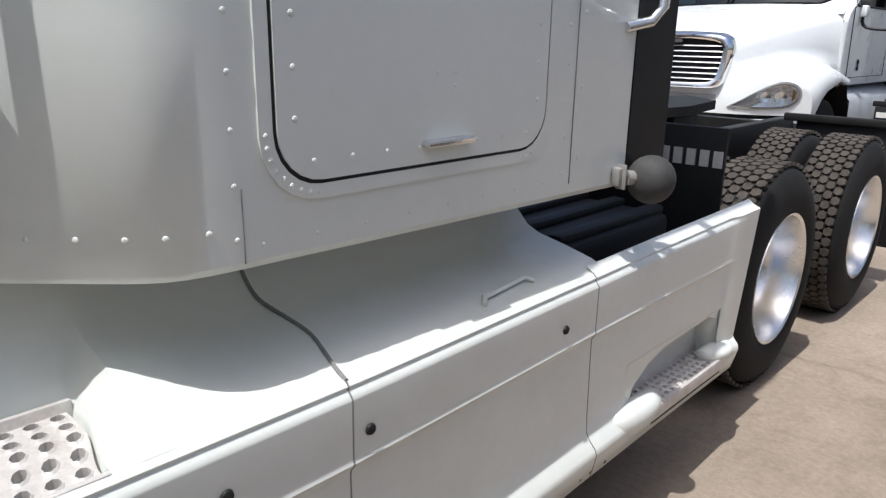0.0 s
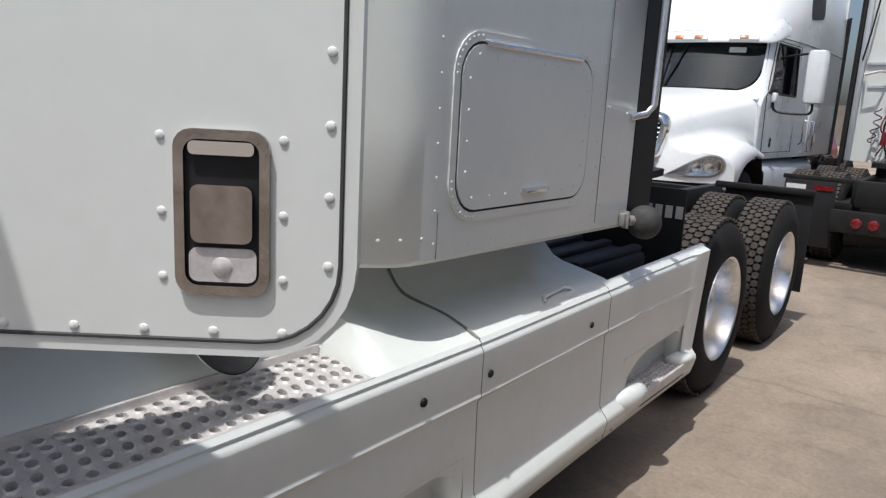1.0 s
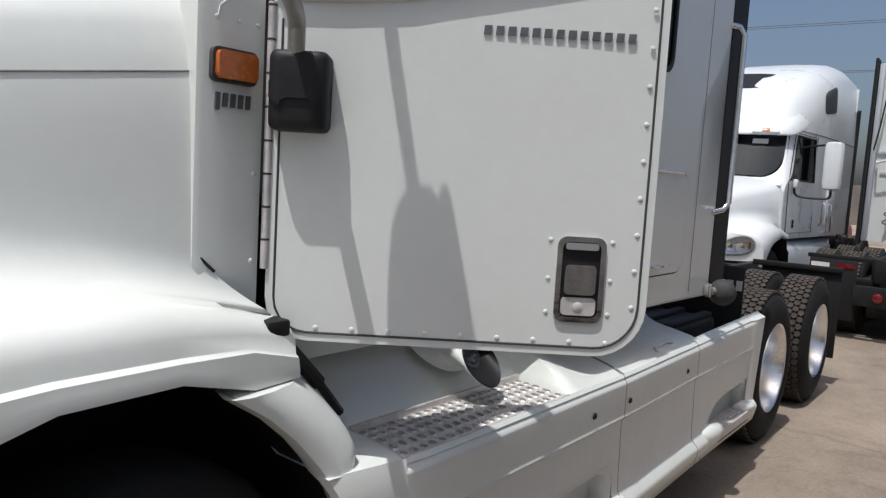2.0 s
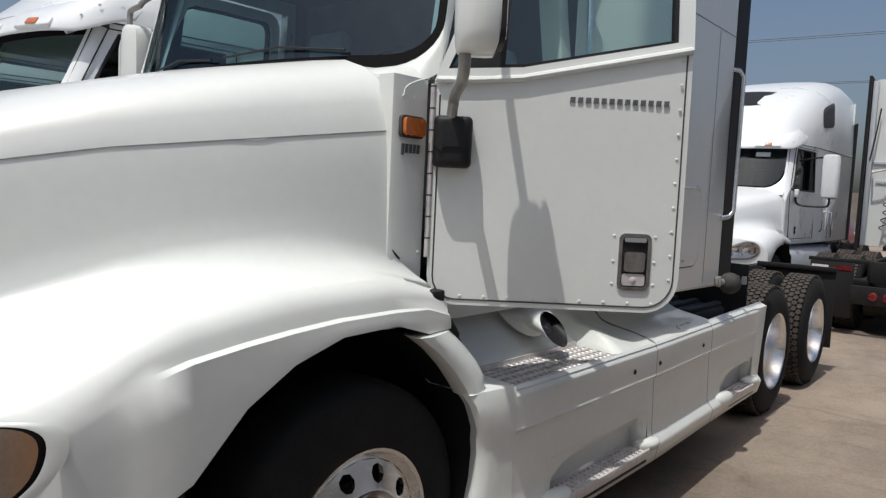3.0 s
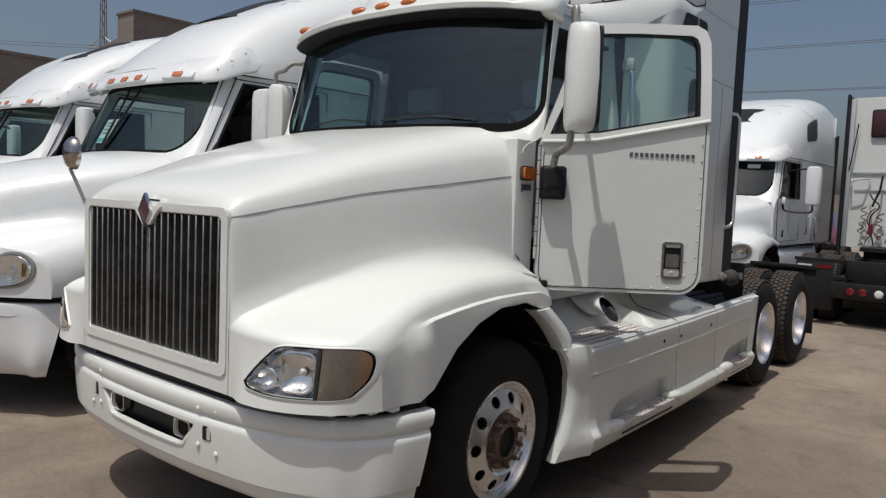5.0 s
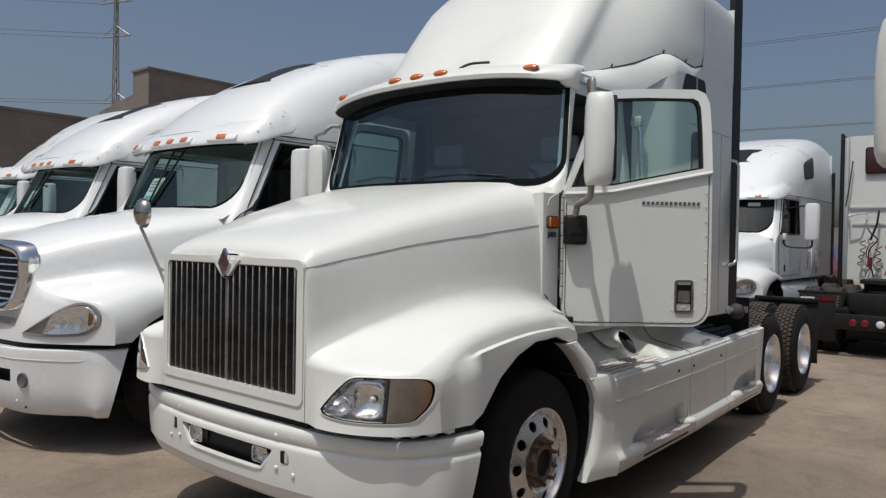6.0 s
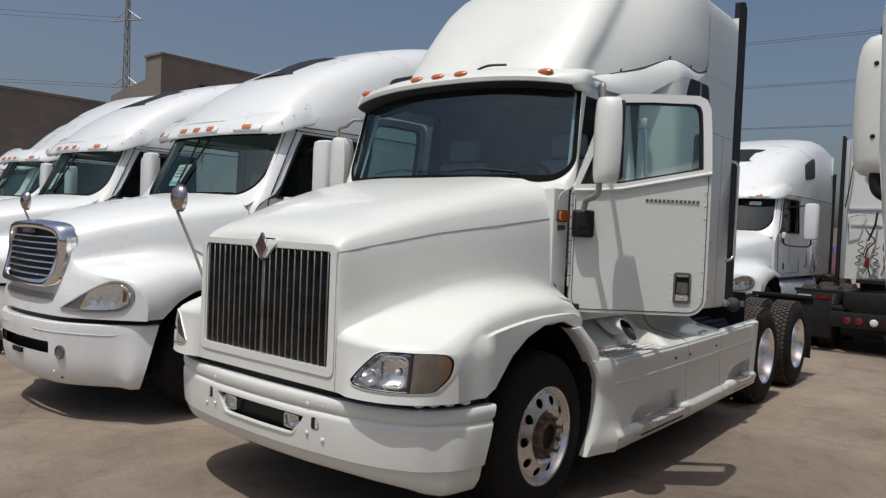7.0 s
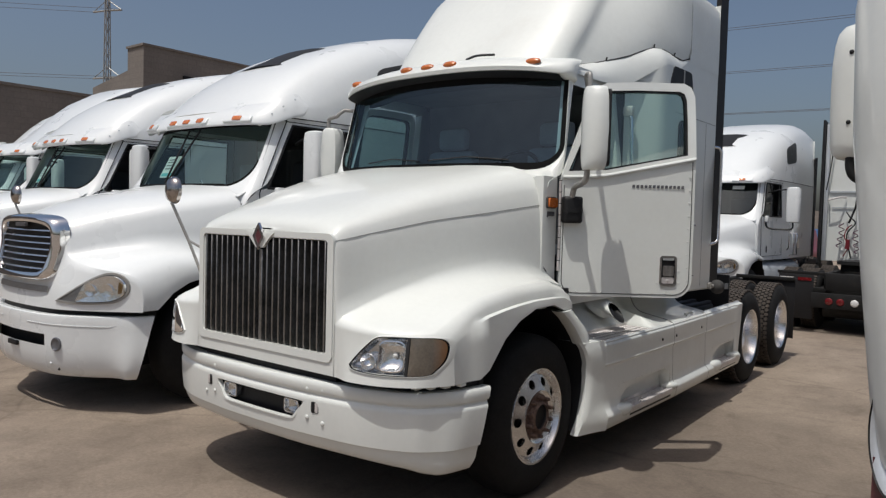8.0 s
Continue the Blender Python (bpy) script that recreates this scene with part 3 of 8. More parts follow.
def build_headlight(truck, s):
    """Clear lamp beside a smoky turn signal in one frame."""
    cx, cz = 0.99, 1.005
    grow = lambda f: [(cx + (a - cx) * f, cz + (c - cz) * f) for a, c in HL_OUT]
    bm = B()
    rim_of(bm, grow(1.004), grow(0.982), -0.012, 0.006, nose_place(s, 0.0))
    lamp = part("headlight", bm, SEAL_BLACK, truck, "clear headlight beside a smoky turn signal in a thin black seal")
    bm = B()
    loft(bm, [[nose_place(s, 0.0)(a, c, d) for a, c in grow(f)] for f, d in ((1.075, -0.005), (1.06, 0.001), (1.035, 0.006), (1.015, 0.006), (1.003, 0.0))], close_u=True)
    part("lamp_lip", bm, PAINT, lamp, "rolled white lip round the lamp")
    split = 1.062
    inner = [(min(a, split), c) for a, c in grow(0.985)]
    outer = [(max(a, split + 0.010), c) for a, c in grow(0.985)]

    def skin(poly, depth, bulge):
        b = B()
        mx = sum(a for a, c in poly) / len(poly)
        mz = sum(c for a, c in poly) / len(poly)
        rows = []
        for k in range(6):
            f = 1 - k / 5.001
            rows.append([nose_place(s, 0.0)(mx + (a - mx) * f, mz + (c - mz) * f, depth + bulge * (1 - f * f)) for a, c in poly])
        loft(b, rows, close_u=True)
        return b

    N = nose_place(s, 0.0)
    mx, mz = 0.92, 1.0
    bm = B()
    loft(bm, [[N(mx + (a - mx) * f, mz + (c - mz) * f, d) for a, c in inner] for f, d in ((1.0, 0.0), (0.97, -0.03), (0.85, -0.045), (0.4, -0.05), (0.02, -0.05))], close_u=True)
    part("lamp_housing", bm, LAMP_GREY, lamp, "grey lamp housing")
    for a0, a1, c0, c1, r in ((0.925, 1.045, 0.93, 1.085, 0.035), (0.825, 0.912, 0.93, 1.012, 0.04)):
        shape = rounded(a0, a1, c0, c1, r, 5)
        am, cm = (a0 + a1) / 2, (c0 + c1) / 2
        bm = B()
        loft(bm, [[N(am + (a - am) * f, cm + (c - cm) * f, d) for a, c in shape] for f, d in ((1.04, -0.045), (1.04, -0.008), (0.96, -0.006), (0.85, -0.025), (0.6, -0.042), (0.25, -0.05), (0.02, -0.05))], close_u=True)
        bowl = part("reflector", bm, REFLECTOR, lamp, "bright chromed reflector bowl")
        bm = B()
        dome(bm, N(am, cm, -0.046), N(am, cm, 1.0) - N(am, cm, 0.0), 0.016, 1.1, 14)
        part("bulb", bm, WHITE_LENS, bowl)
    part("lens", skin(inner, 0.004, 0.008), GLASS_CLEAR, lamp, "clear headlight lens")
    bm = B()
    prism(bm, [(split - 0.001, 0.915), (split + 0.008, 0.915), (split + 0.008, 1.104), (split - 0.001, 1.104)], -0.01, 0.008, nose_place(s, 0.0))
    part("divider", bm, BEZEL_DARK, lamp)
    part("turn_signal", skin(outer, 0.006, 0.008), SMOKY, lamp, "smoky turn signal lens")


BEZEL_DARK = mat("dark_lamp_divider", (0.03, 0.03, 0.03), 0.4, vary=0.2)
LAMP_GREY = mat("lamp_housing_grey", (0.72, 0.73, 0.75), 0.14, metal=0.9, vary=0.2, scale=16, bump=0.2)
SMOKY = mat("smoky_turn_lens", (0.135, 0.115, 0.092), 0.22, vary=0.22, scale=9, fine=80, bump=0.2, coat=0.7)


def amber_end(m):
    """An amber reflector that shows through the outer end of the smoky lens."""
    nt = m.node_tree
    co, sep, size, ramp, mix = (nt.nodes.new("ShaderNode" + k) for k in ("TexCoord", "SeparateXYZ", "Math", "ValToRGB", "MixRGB"))
    size.operation = "ABSOLUTE"
    nt.links.new(co.outputs["Object"], sep.inputs[0])
    nt.links.new(sep.outputs[0], size.inputs[0])
    span = nt.nodes.new("ShaderNodeMapRange")
    span.inputs["From Min"].default_value, span.inputs["From Max"].default_value = 1.06, 1.21
    nt.links.new(size.outputs[0], span.inputs["Value"])
    e = ramp.color_ramp.elements
    e[0].position, e[1].position = 0.62, 0.90
    e[0].color, e[1].color = (0, 0, 0, 1), (0.75, 0.75, 0.75, 1)
    e.new(1.0).color = (0.35, 0.35, 0.35, 1)
    nt.links.new(span.outputs[0], ramp.inputs[0])
    b = nt.nodes["Principled BSDF"]
    nt.links.new(ramp.outputs[0], mix.inputs[0])
    nt.links.new(b.inputs["Base Color"].links[0].from_socket, mix.inputs[1])
    mix.inputs[2].default_value = (0.26, 0.11, 0.03, 1)
    nt.links.new(mix.outputs[0], b.inputs["Base Color"])


amber_end(SMOKY)


BUMPER = [(0.0, -0.405), (0.24, -0.400), (0.44, -0.387), (0.79, -0.338), (1.04, -0.238), (1.15, -0.11), (1.21, 0.02), (1.245, 0.195)]


def bumper_y(x):
    return float(np.interp(abs(x), [p[0] for p in BUMPER], [p[1] for p in BUMPER]))


def build_bumper(truck):
    line = curve_pts([(a, b, 0) for a, b in BUMPER], 16)
    nrm = []
    for i, p in enumerate(line):
        d = (line[min(i + 1, len(line) - 1)] - line[max(i - 1, 0)]).normalized()
        nrm.append(Vector((d.y, -d.x, 0)))
    prof = [(-0.10, 0.808), (-0.02, 0.815), (-0.006, 0.813), (0.002, 0.803), (0.004, 0.785), (0.003, 0.758), (-0.002, 0.747), (-0.012, 0.740), (-0.012, 0.732), (-0.002, 0.722), (0.003, 0.708),
            (0.003, 0.699), (0.003, 0.691), (0.003, 0.683), (0.0025, 0.674), (0.002, 0.664), (0.001, 0.653), (0.0005, 0.642), (0.0, 0.63), (-0.001, 0.618), (-0.002, 0.606), (-0.003, 0.595), (-0.004, 0.585), (-0.0045, 0.577), (-0.005, 0.569), (-0.009, 0.53), (-0.012, 0.506), (-0.023, 0.502), (-0.027, 0.495), (-0.031, 0.485), (-0.044, 0.455), (-0.062, 0.425), (-0.095, 0.408), (-0.18, 0.40)]
    mouth = [(-0.40, 0.683), (-0.30, 0.581), (0.30, 0.581), (0.40, 0.683)]
    soft = [(p.x, p.y) for p in curve_pts([(a, c, 0) for a, c in ((-0.385, 0.690), (-0.405, 0.676), (-0.36, 0.628), (-0.325, 0.588), (-0.29, 0.576), (-0.15, 0.574), (0.0, 0.574), (0.15, 0.574), (0.29, 0.576), (0.325, 0.588), (0.36, 0.628), (0.405, 0.676), (0.385, 0.690), (0.2, 0.693), (0.0, 0.694), (-0.2, 0.693), (-0.385, 0.690))], 3)][:-1]
    bm = B()
    n = len(line)
    full = [(i, -1) for i in range(n - 1, 0, -1)] + [(i, 1) for i in range(n)]
    rows = []
    for i, s in full:
        p, q = line[i], nrm[i]
        end = i / (n - 1)
        ring = []
        for o, z in prof:
            if 0.53 < z < 0.708:
                o = 0.003 - 0.012 * ((0.708 - z) / 0.178) ** 1.6
            zz = z - 0.05 * smooth01((end - 0.35) / 0.45) if z < 0.489 else z
            cut = 0.10 * max(0.0, (0.81 - zz) / 0.42) * smooth01((end - 0.52) / 0.48)
            ring.append(Vector((s * (p.x + q.x * o), p.y + q.y * o - cut, zz)))
        rows.append([bm.verts.new(v) for v in ring])
    for j in range(len(rows) - 1):
        for k in range(len(prof) - 1):
            q = [rows[j][k], rows[j][k + 1], rows[j + 1][k + 1], rows[j + 1][k]]
            mx = sum(v.co.x for v in q) / 4
            mz = sum(v.co.z for v in q) / 4
            if inside(soft, mx, mz):
                continue
            bm.faces.new(q)
    bumper = part("bumper", bm, PAINT, truck, "white wrap-round front bumper with a moulded groove")
    on = lambda a, c, d: Vector((a, bumper_y(a) - d, c))
    bm = B()
    big = [(a * 1.015, 0.632 + (c - 0.632) * 1.06) for a, c in soft]
    rim_of(bm, big, [(a * 0.975, 0.632 + (c - 0.632) * 0.95) for a, c in soft], -0.03, 0.0022, on)
    part("intake_lip", bm, PAINT, bumper)
    bm = B()
    box(bm, -0.46, 0.46, -0.335, -0.33, 0.47, 0.75)
    part("air_intake", bm, BLACK, bumper, "black lower air opening")
    for s in (1, -1):
        bm = B()
        shape = rounded(0.225, 0.345, 0.598, 0.674, 0.018, 4)
        loft(bm, [[Vector((s * (0.285 + (a - 0.285) * f), -0.375 + d, 0.636 + (c - 0.636) * f)) for a, c in shape] for f, d in ((1.05, 0.03), (1.05, -0.004), (0.96, -0.004), (0.8, 0.02), (0.4, 0.032), (0.02, 0.034))], close_u=True)
        fog = part("fog_light", bm, REFLECTOR, bumper, "rectangular fog light")
        bm = B()
        prism(bm, [(0.285 + (a - 0.285) * 0.97, 0.636 + (c - 0.636) * 0.97) for a, c in shape], -0.378, -0.374, lambda a, c, d, s=s: Vector((s * a, d, c)))
        part("fog_lens", bm, GLASS_CLEAR, fog)
        bm = B()
        prism(bm, rounded(0.462, 0.514, 0.634, 0.696, 0.010, 3), -0.004, 0.0045, lambda a, c, d, s=s: on(s * a, c, d))
        slot = part("tow_hole", bm, BLACK, bumper, "dark slot for the tow hook")
        bm = B()
        prism(bm, rounded(0.49, 0.511, 0.638, 0.692, 0.006, 2), 0.0046, 0.006, lambda a, c, d, s=s: on(s * a, c, d))
        part("slot_edge", bm, ALU_DULL, slot)
        for dx, z in ((0.43, 0.762), (0.54, 0.765), (0.43, 0.605), (0.54, 0.585)):
            bm = B()
            dome(bm, on(s * dx, z, 0.001), (0.15 * s, -1, 0), 0.013, 0.55, 10)
            part("bolt", bm, PAINT, bumper)
    for x, y, z in ((1.05, -0.205, 0.836), (1.10, -0.15, 0.838), (1.15, -0.09, 0.842), (1.19, -0.01, 0.845)):
        bm = B()
        box(bm, x - 0.018, x + 0.018, y - 0.015, y + 0.03, z - 0.008, z + 0.009, 0.004)
        part("bumper_clip", bm, PAINT_GRP, bumper, "small white mounting clip")
    # dark slot between bumper and hood
    bm = B()
    rows = []
    for i, s in full:
        p, q = line[i], nrm[i]
        rows.append([Vector((s * (p.x - q.x * 0.06), p.y - q.y * 0.06, z)) for z in (0.79, 0.875)])
    loft(bm, rows)
    part("gap_liner", bm, BLACK, bumper, "black filler under the hood")


def side_x(z):
    """Half width of the cab at a height."""
    return 1.05 - 0.075 * smooth01((z - 2.0) / 0.75) * (z > 2.0)


DOOR_Y0, DOOR_Y1 = 1.20, 2.09


def build_cab(truck):
    bm = B()
    zs = [1.14, 1.22, 1.4, 1.6, 1.8, 2.0, 2.2, 2.4, 2.64, 2.74]
    # cowl panels in front of the doors, sills, posts and headers
    for s in (1, -1):
        P = lambda y, z: Vector((s * side_x(z), y, z))
        loft(bm, [[P(y, z) for z in zs[:6]] for y in (1.035, 1.12, DOOR_Y0 - 0.012)])
        loft(bm, [[P(y, z) for z in (1.14, 1.215)] for y in np.linspace(DOOR_Y0 - 0.012, DOOR_Y1 + 0.012, 8)])
        loft(bm, [[P(y, z) for z in (1.14, 1.215, 1.4, 1.6, 1.8, 2.0, 2.2, 2.4, 2.66, 2.8)] for y in (DOOR_Y1 + 0.012, 2.18)])
        loft(bm, [[P(y, z) for z in (2.66, 2.72, 2.8)] for y in np.linspace(1.36, DOOR_Y1 + 0.012, 6)])
        loft(bm, [[Vector((s * (side_x(z) - 0.07), 1.02, z)), Vector((s * side_x(z) - s * 0.006, 1.022, z)), P(1.035, z)] for z in zs[:6]])
        # windscreen pillar
        a0, a1 = Vector((s * 1.046, 1.232, 2.0)), Vector((s * 0.992, 1.41, 2.68))
        b0, b1 = Vector((s * 1.003, 1.226, 2.04)), Vector((s * 0.962, 1.366, 2.72))
        c0, c1 = Vector((s * 1.03, 1.226, 2.02)), Vector((s * 0.982, 1.382, 2.70))
        loft(bm, [[a0.lerp(a1, t) for t in (0, 0.5, 1)], [c0.lerp(c1, t) for t in (0, 0.5, 1)], [b0.lerp(b1, t) for t in (0, 0.5, 1)]])
        loft(bm, [[Vector((s * 1.05, 1.035, 1.985)), Vector((s * 1.05, 1.11, 2.0)), Vector((s * 1.047, 1.20, 2.003))], [Vector((s * 1.03, 1.035, 2.003)), Vector((s * 1.03, 1.12, 2.025)), Vector((s * 1.025, 1.205, 2.035))], [Vector((s * 0.985, 1.05, 2.01)), Vector((s * 0.99, 1.13, 2.04)), Vector((s * 0.995, 1.205, 2.06))]])
        # returns round the door opening
        loft(bm, [[P(DOOR_Y0 - 0.012, z), P(DOOR_Y0 - 0.012, z) + Vector((-s * 0.09, 0.02, 0))] for z in zs[1:6]])
        loft(bm, [[P(DOOR_Y1 + 0.012, z), P(DOOR_Y1 + 0.012, z) + Vector((-s * 0.09, -0.02, 0))] for z in zs[1:9]])
        loft(bm, [[P(y, 1.215), P(y, 1.215) + Vector((-s * 0.10, 0, 0.0))] for y in (DOOR_Y0, DOOR_Y1)])
        loft(bm, [[a0, a0 + Vector((-s * 0.07, 0.03, 0))], [a1, a1 + Vector((-s * 0.07, 0.03, 0))]])
    # cowl below the windscreen
    rows = []
    for x in np.linspace(-0.985, 0.985, 15):
        y = 1.0 + 0.19 * (x / 1.0) ** 2
        rows.append([Vector((x, 1.03, 1.9)), Vector((x, min(1.03, y - 0.03), 2.05 - 0.08 * (x / 1.05) ** 4)), Vector((x, y + 0.01, 2.085 - 0.08 * (x / 1.05) ** 4)), Vector((x, y + 0.14, 2.05 - 0.04 * (x / 1.05) ** 4))])
    loft(bm, rows)
    cab = part("cab", bm, PAINT, truck, "warm white cab shell with an open doorway", sharp=42)
    bm = B()
    box(bm, -1.0, 1.0, 1.05, 3.5, 1.145, 1.165)
    box(bm, -1.0, 1.0, 1.06, 1.09, 1.15, 1.93)
    part("floor_pan", bm, BLACK, cab, "black cab floor")
    # visor across the windscreen
    bm = B()
    rows = []
    for x in [-1.062, -1.058, -1.04, -1.0] + [float(v) for v in np.linspace(-0.93, 0.93, 21)] + [1.0, 1.04, 1.058, 1.062]:
        y = 1.05 + 0.135 * (abs(x) / 0.9) ** 2.4 + 0.05 * max(0, abs(x) - 0.9) * 4
        drop = 0.05 * (abs(x) / 1.0) ** 3
        z = 2.80 - drop
        row = [Vector((x, y + 0.32, z - 0.10)), Vector((x, y + 0.06, z - 0.075)), Vector((x, y, z - 0.055)), Vector((x, y - 0.006, z - 0.03)), Vector((x, y + 0.03, z + 0.012)),
               Vector((x, y + 0.12, z + 0.05)), Vector((x, y + 0.30, z + 0.08)), Vector((x, y + 0.5, z + 0.09))]
        f = lerp(((0.93, 1.0, 1.04, 1.058, 1.062), (1.0, 0.97, 0.86, 0.66, 0.4)), abs(x))
        k = lerp(((0.90, 1.0, 1.062), (1.0, 0.62, 0.38)), abs(x))
        mid = Vector((x, y + 0.25 * k, z - 0.01))
        rows.append([mid + (Vector((x, y + (p.y - y) * k, p.z)) - mid) * f for p in row])
    loft(bm, rows)
    for r in (rows[0], rows[-1]):
        bm.faces.new([bm.verts.new(p) for p in r])
    visor = part("sun_visor", bm, PAINT, cab, "white sun visor over the windscreen")
    # added black sheet: the shade and tint under the visor, put into colour
    bm = B()
    loft(bm, [[r[0] + Vector((0, 0.02, -0.02)), r[1] + Vector((0, 0.0, -0.006)), r[2].lerp(r[1], 0.10) + Vector((0, 0.0, -0.005))] for r in rows[3:-3]])
    part("visor_lining", bm, BLACK, visor, "black sheet for the shade and tint under the visor")
    for x in (-0.83, -0.205, 0.0, 0.205, 0.83):
        bm = B()
        y = 1.05 + 0.135 * (abs(x) / 0.9) ** 2.4
        z = 2.79 - 0.05 * abs(x) ** 3
        rings = []
        for f, h in ((1.0, 0.0), (0.92, 0.014), (0.6, 0.022), (0.05, 0.025)):
            rings.append([Vector((x + 0.062 * f * math.cos(a), y + 0.035 + 0.024 * f * math.sin(a) - h * 0.8, z + 0.012 + 0.016 * f * math.sin(a) + h)) for a in np.linspace(0, 2 * math.pi, 17)[:-1]])
        loft(bm, rings, close_u=True)
        part("marker_light", bm, AMBER, truck, "amber oval marker light")
    bm = B()
    tube(bm, curve_pts([(0.16, 1.34, 2.895), (0.28, 1.31, 2.905), (0.42, 1.33, 2.90)], 4), 0.009, 6)
    part("antenna_base", bm, BLACK, truck, "small black antenna base")
    # windscreen
    def ws(x, t, lift=0.0):
        y0, y1 = 1.0 + 0.195 * (x / 0.96) ** 2, 1.15 + 0.185 * (x / 0.96) ** 2
        z0, z1 = 2.085, 2.73
        f = 1 - 0.05 * t
        return Vector((x * f, y0 + (y1 - y0) * t - lift, z0 + (z1 - z0) * t))
    bm = B()
    loft(bm, [[ws(x, t) for t in np.linspace(-0.04, 1.0, 5)] for x in np.linspace(-1.06, 1.06, 23)])
    part("windscreen", bm, GLASS_DARK, cab, "dark tinted curved windscreen")
    bm = B()
    arc = [(0.88 + 0.155 * math.sin(k), 0.21 - 0.19 * math.cos(k)) for k in np.linspace(0, math.pi / 2, 9)]
    for x0, x1, t0, t1 in ((-1.07, -1.035, 0.21, 1), (1.035, 1.07, 0.21, 1), (-0.88, 0.88, -0.08, 0.02), (-1.07, 1.07, 0.90, 1.01)):
        loft(bm, [[ws(x, t, 0.004) for t in np.linspace(t0, t1, 4)] for x in np.linspace(x0, x1, 13)])
    rim = [(0.88 + 0.19 * math.sin(k), 0.21 - 0.27 * math.cos(k)) for k in np.linspace(0, math.pi / 2, 9)]
    for q in (-1, 1):
        loft(bm, [[ws(q * x, t, 0.005), ws(q * u, v, 0.005)] for (x, t), (u, v) in zip(arc, rim)])
    part("windscreen_seal", bm, SEAL_BLACK, cab, "black rubber windscreen seal")
    inner = [(0.74, -0.07)] + [(u - 0.004, v + 0.008) for u, v in rim] + [(1.066, t) for t in (0.35, 0.5, 0.65, 0.8, 1.0)]
    post = [(1.045, 1.93), (1.05, 1.955), (1.07, 1.972), (1.095, 1.983), (1.12, 1.992), (1.145, 2.0), (1.17, 2.008), (1.192, 2.018), (1.212, 2.03), (1.228, 2.06), (1.262, 2.14), (1.292, 2.235), (1.32, 2.335), (1.346, 2.44), (1.40, 2.66)]
    for q in (1, -1):
        bm = B()
        rows = []
        for (x, t), (y, z) in zip(inner, post):
            a, e = ws(q * x, t, 0.008), Vector((q * max(side_x(z) + 0.003, abs(ws(x, t).x) + 0.006), y + 0.02, z))
            out = Vector((q * 0.5, -0.75, 0.45)) * (0.10 * (a - e).length + 0.003)
            rows.append([a, a.lerp(e, 0.15) + out * 0.6, a.lerp(e, 0.5) + out * 0.7, a.lerp(e, 0.85) + out * 0.15, e])
        loft(bm, rows)
        part("windscreen_pillar", bm, PAINT, cab, "white pillar curving into the cowl", sharp=70)
        bm = B()
        loft(bm, [[ws(q * 1.062, t, -0.012), ws(q * 1.01, t, -0.03), ws(q * 0.985, t, -0.07)] for t in np.linspace(-0.04, 1.0, 6)])
        part("pillar_trim", bm, BLACK, cab, "dark trim inside the windscreen pillar")
    for x0, x1 in ((-0.55, 0.02), (0.1, 0.72)):
        bm = B()
        tube(bm, [ws(x0, 0.055, 0.02), ws((x0 + x1) / 2, 0.088, 0.02), ws(x1, 0.05, 0.02)], 0.0045, 6)
        part("wiper", bm, BLACK, cab, "black windscreen wiper")
    return cab


def plan_side(y):
    """Half width of the sleeper along the truck: a slanted front face, a tight corner, a flat side."""
    return lerp(((2.262, 2.30, 2.36, 2.405, 2.43, 2.452, 2.478, 2.51, 2.56), (1.05, 1.088, 1.148, 1.192, 1.213, 1.227, 1.237, 1.243, 1.245)), y)


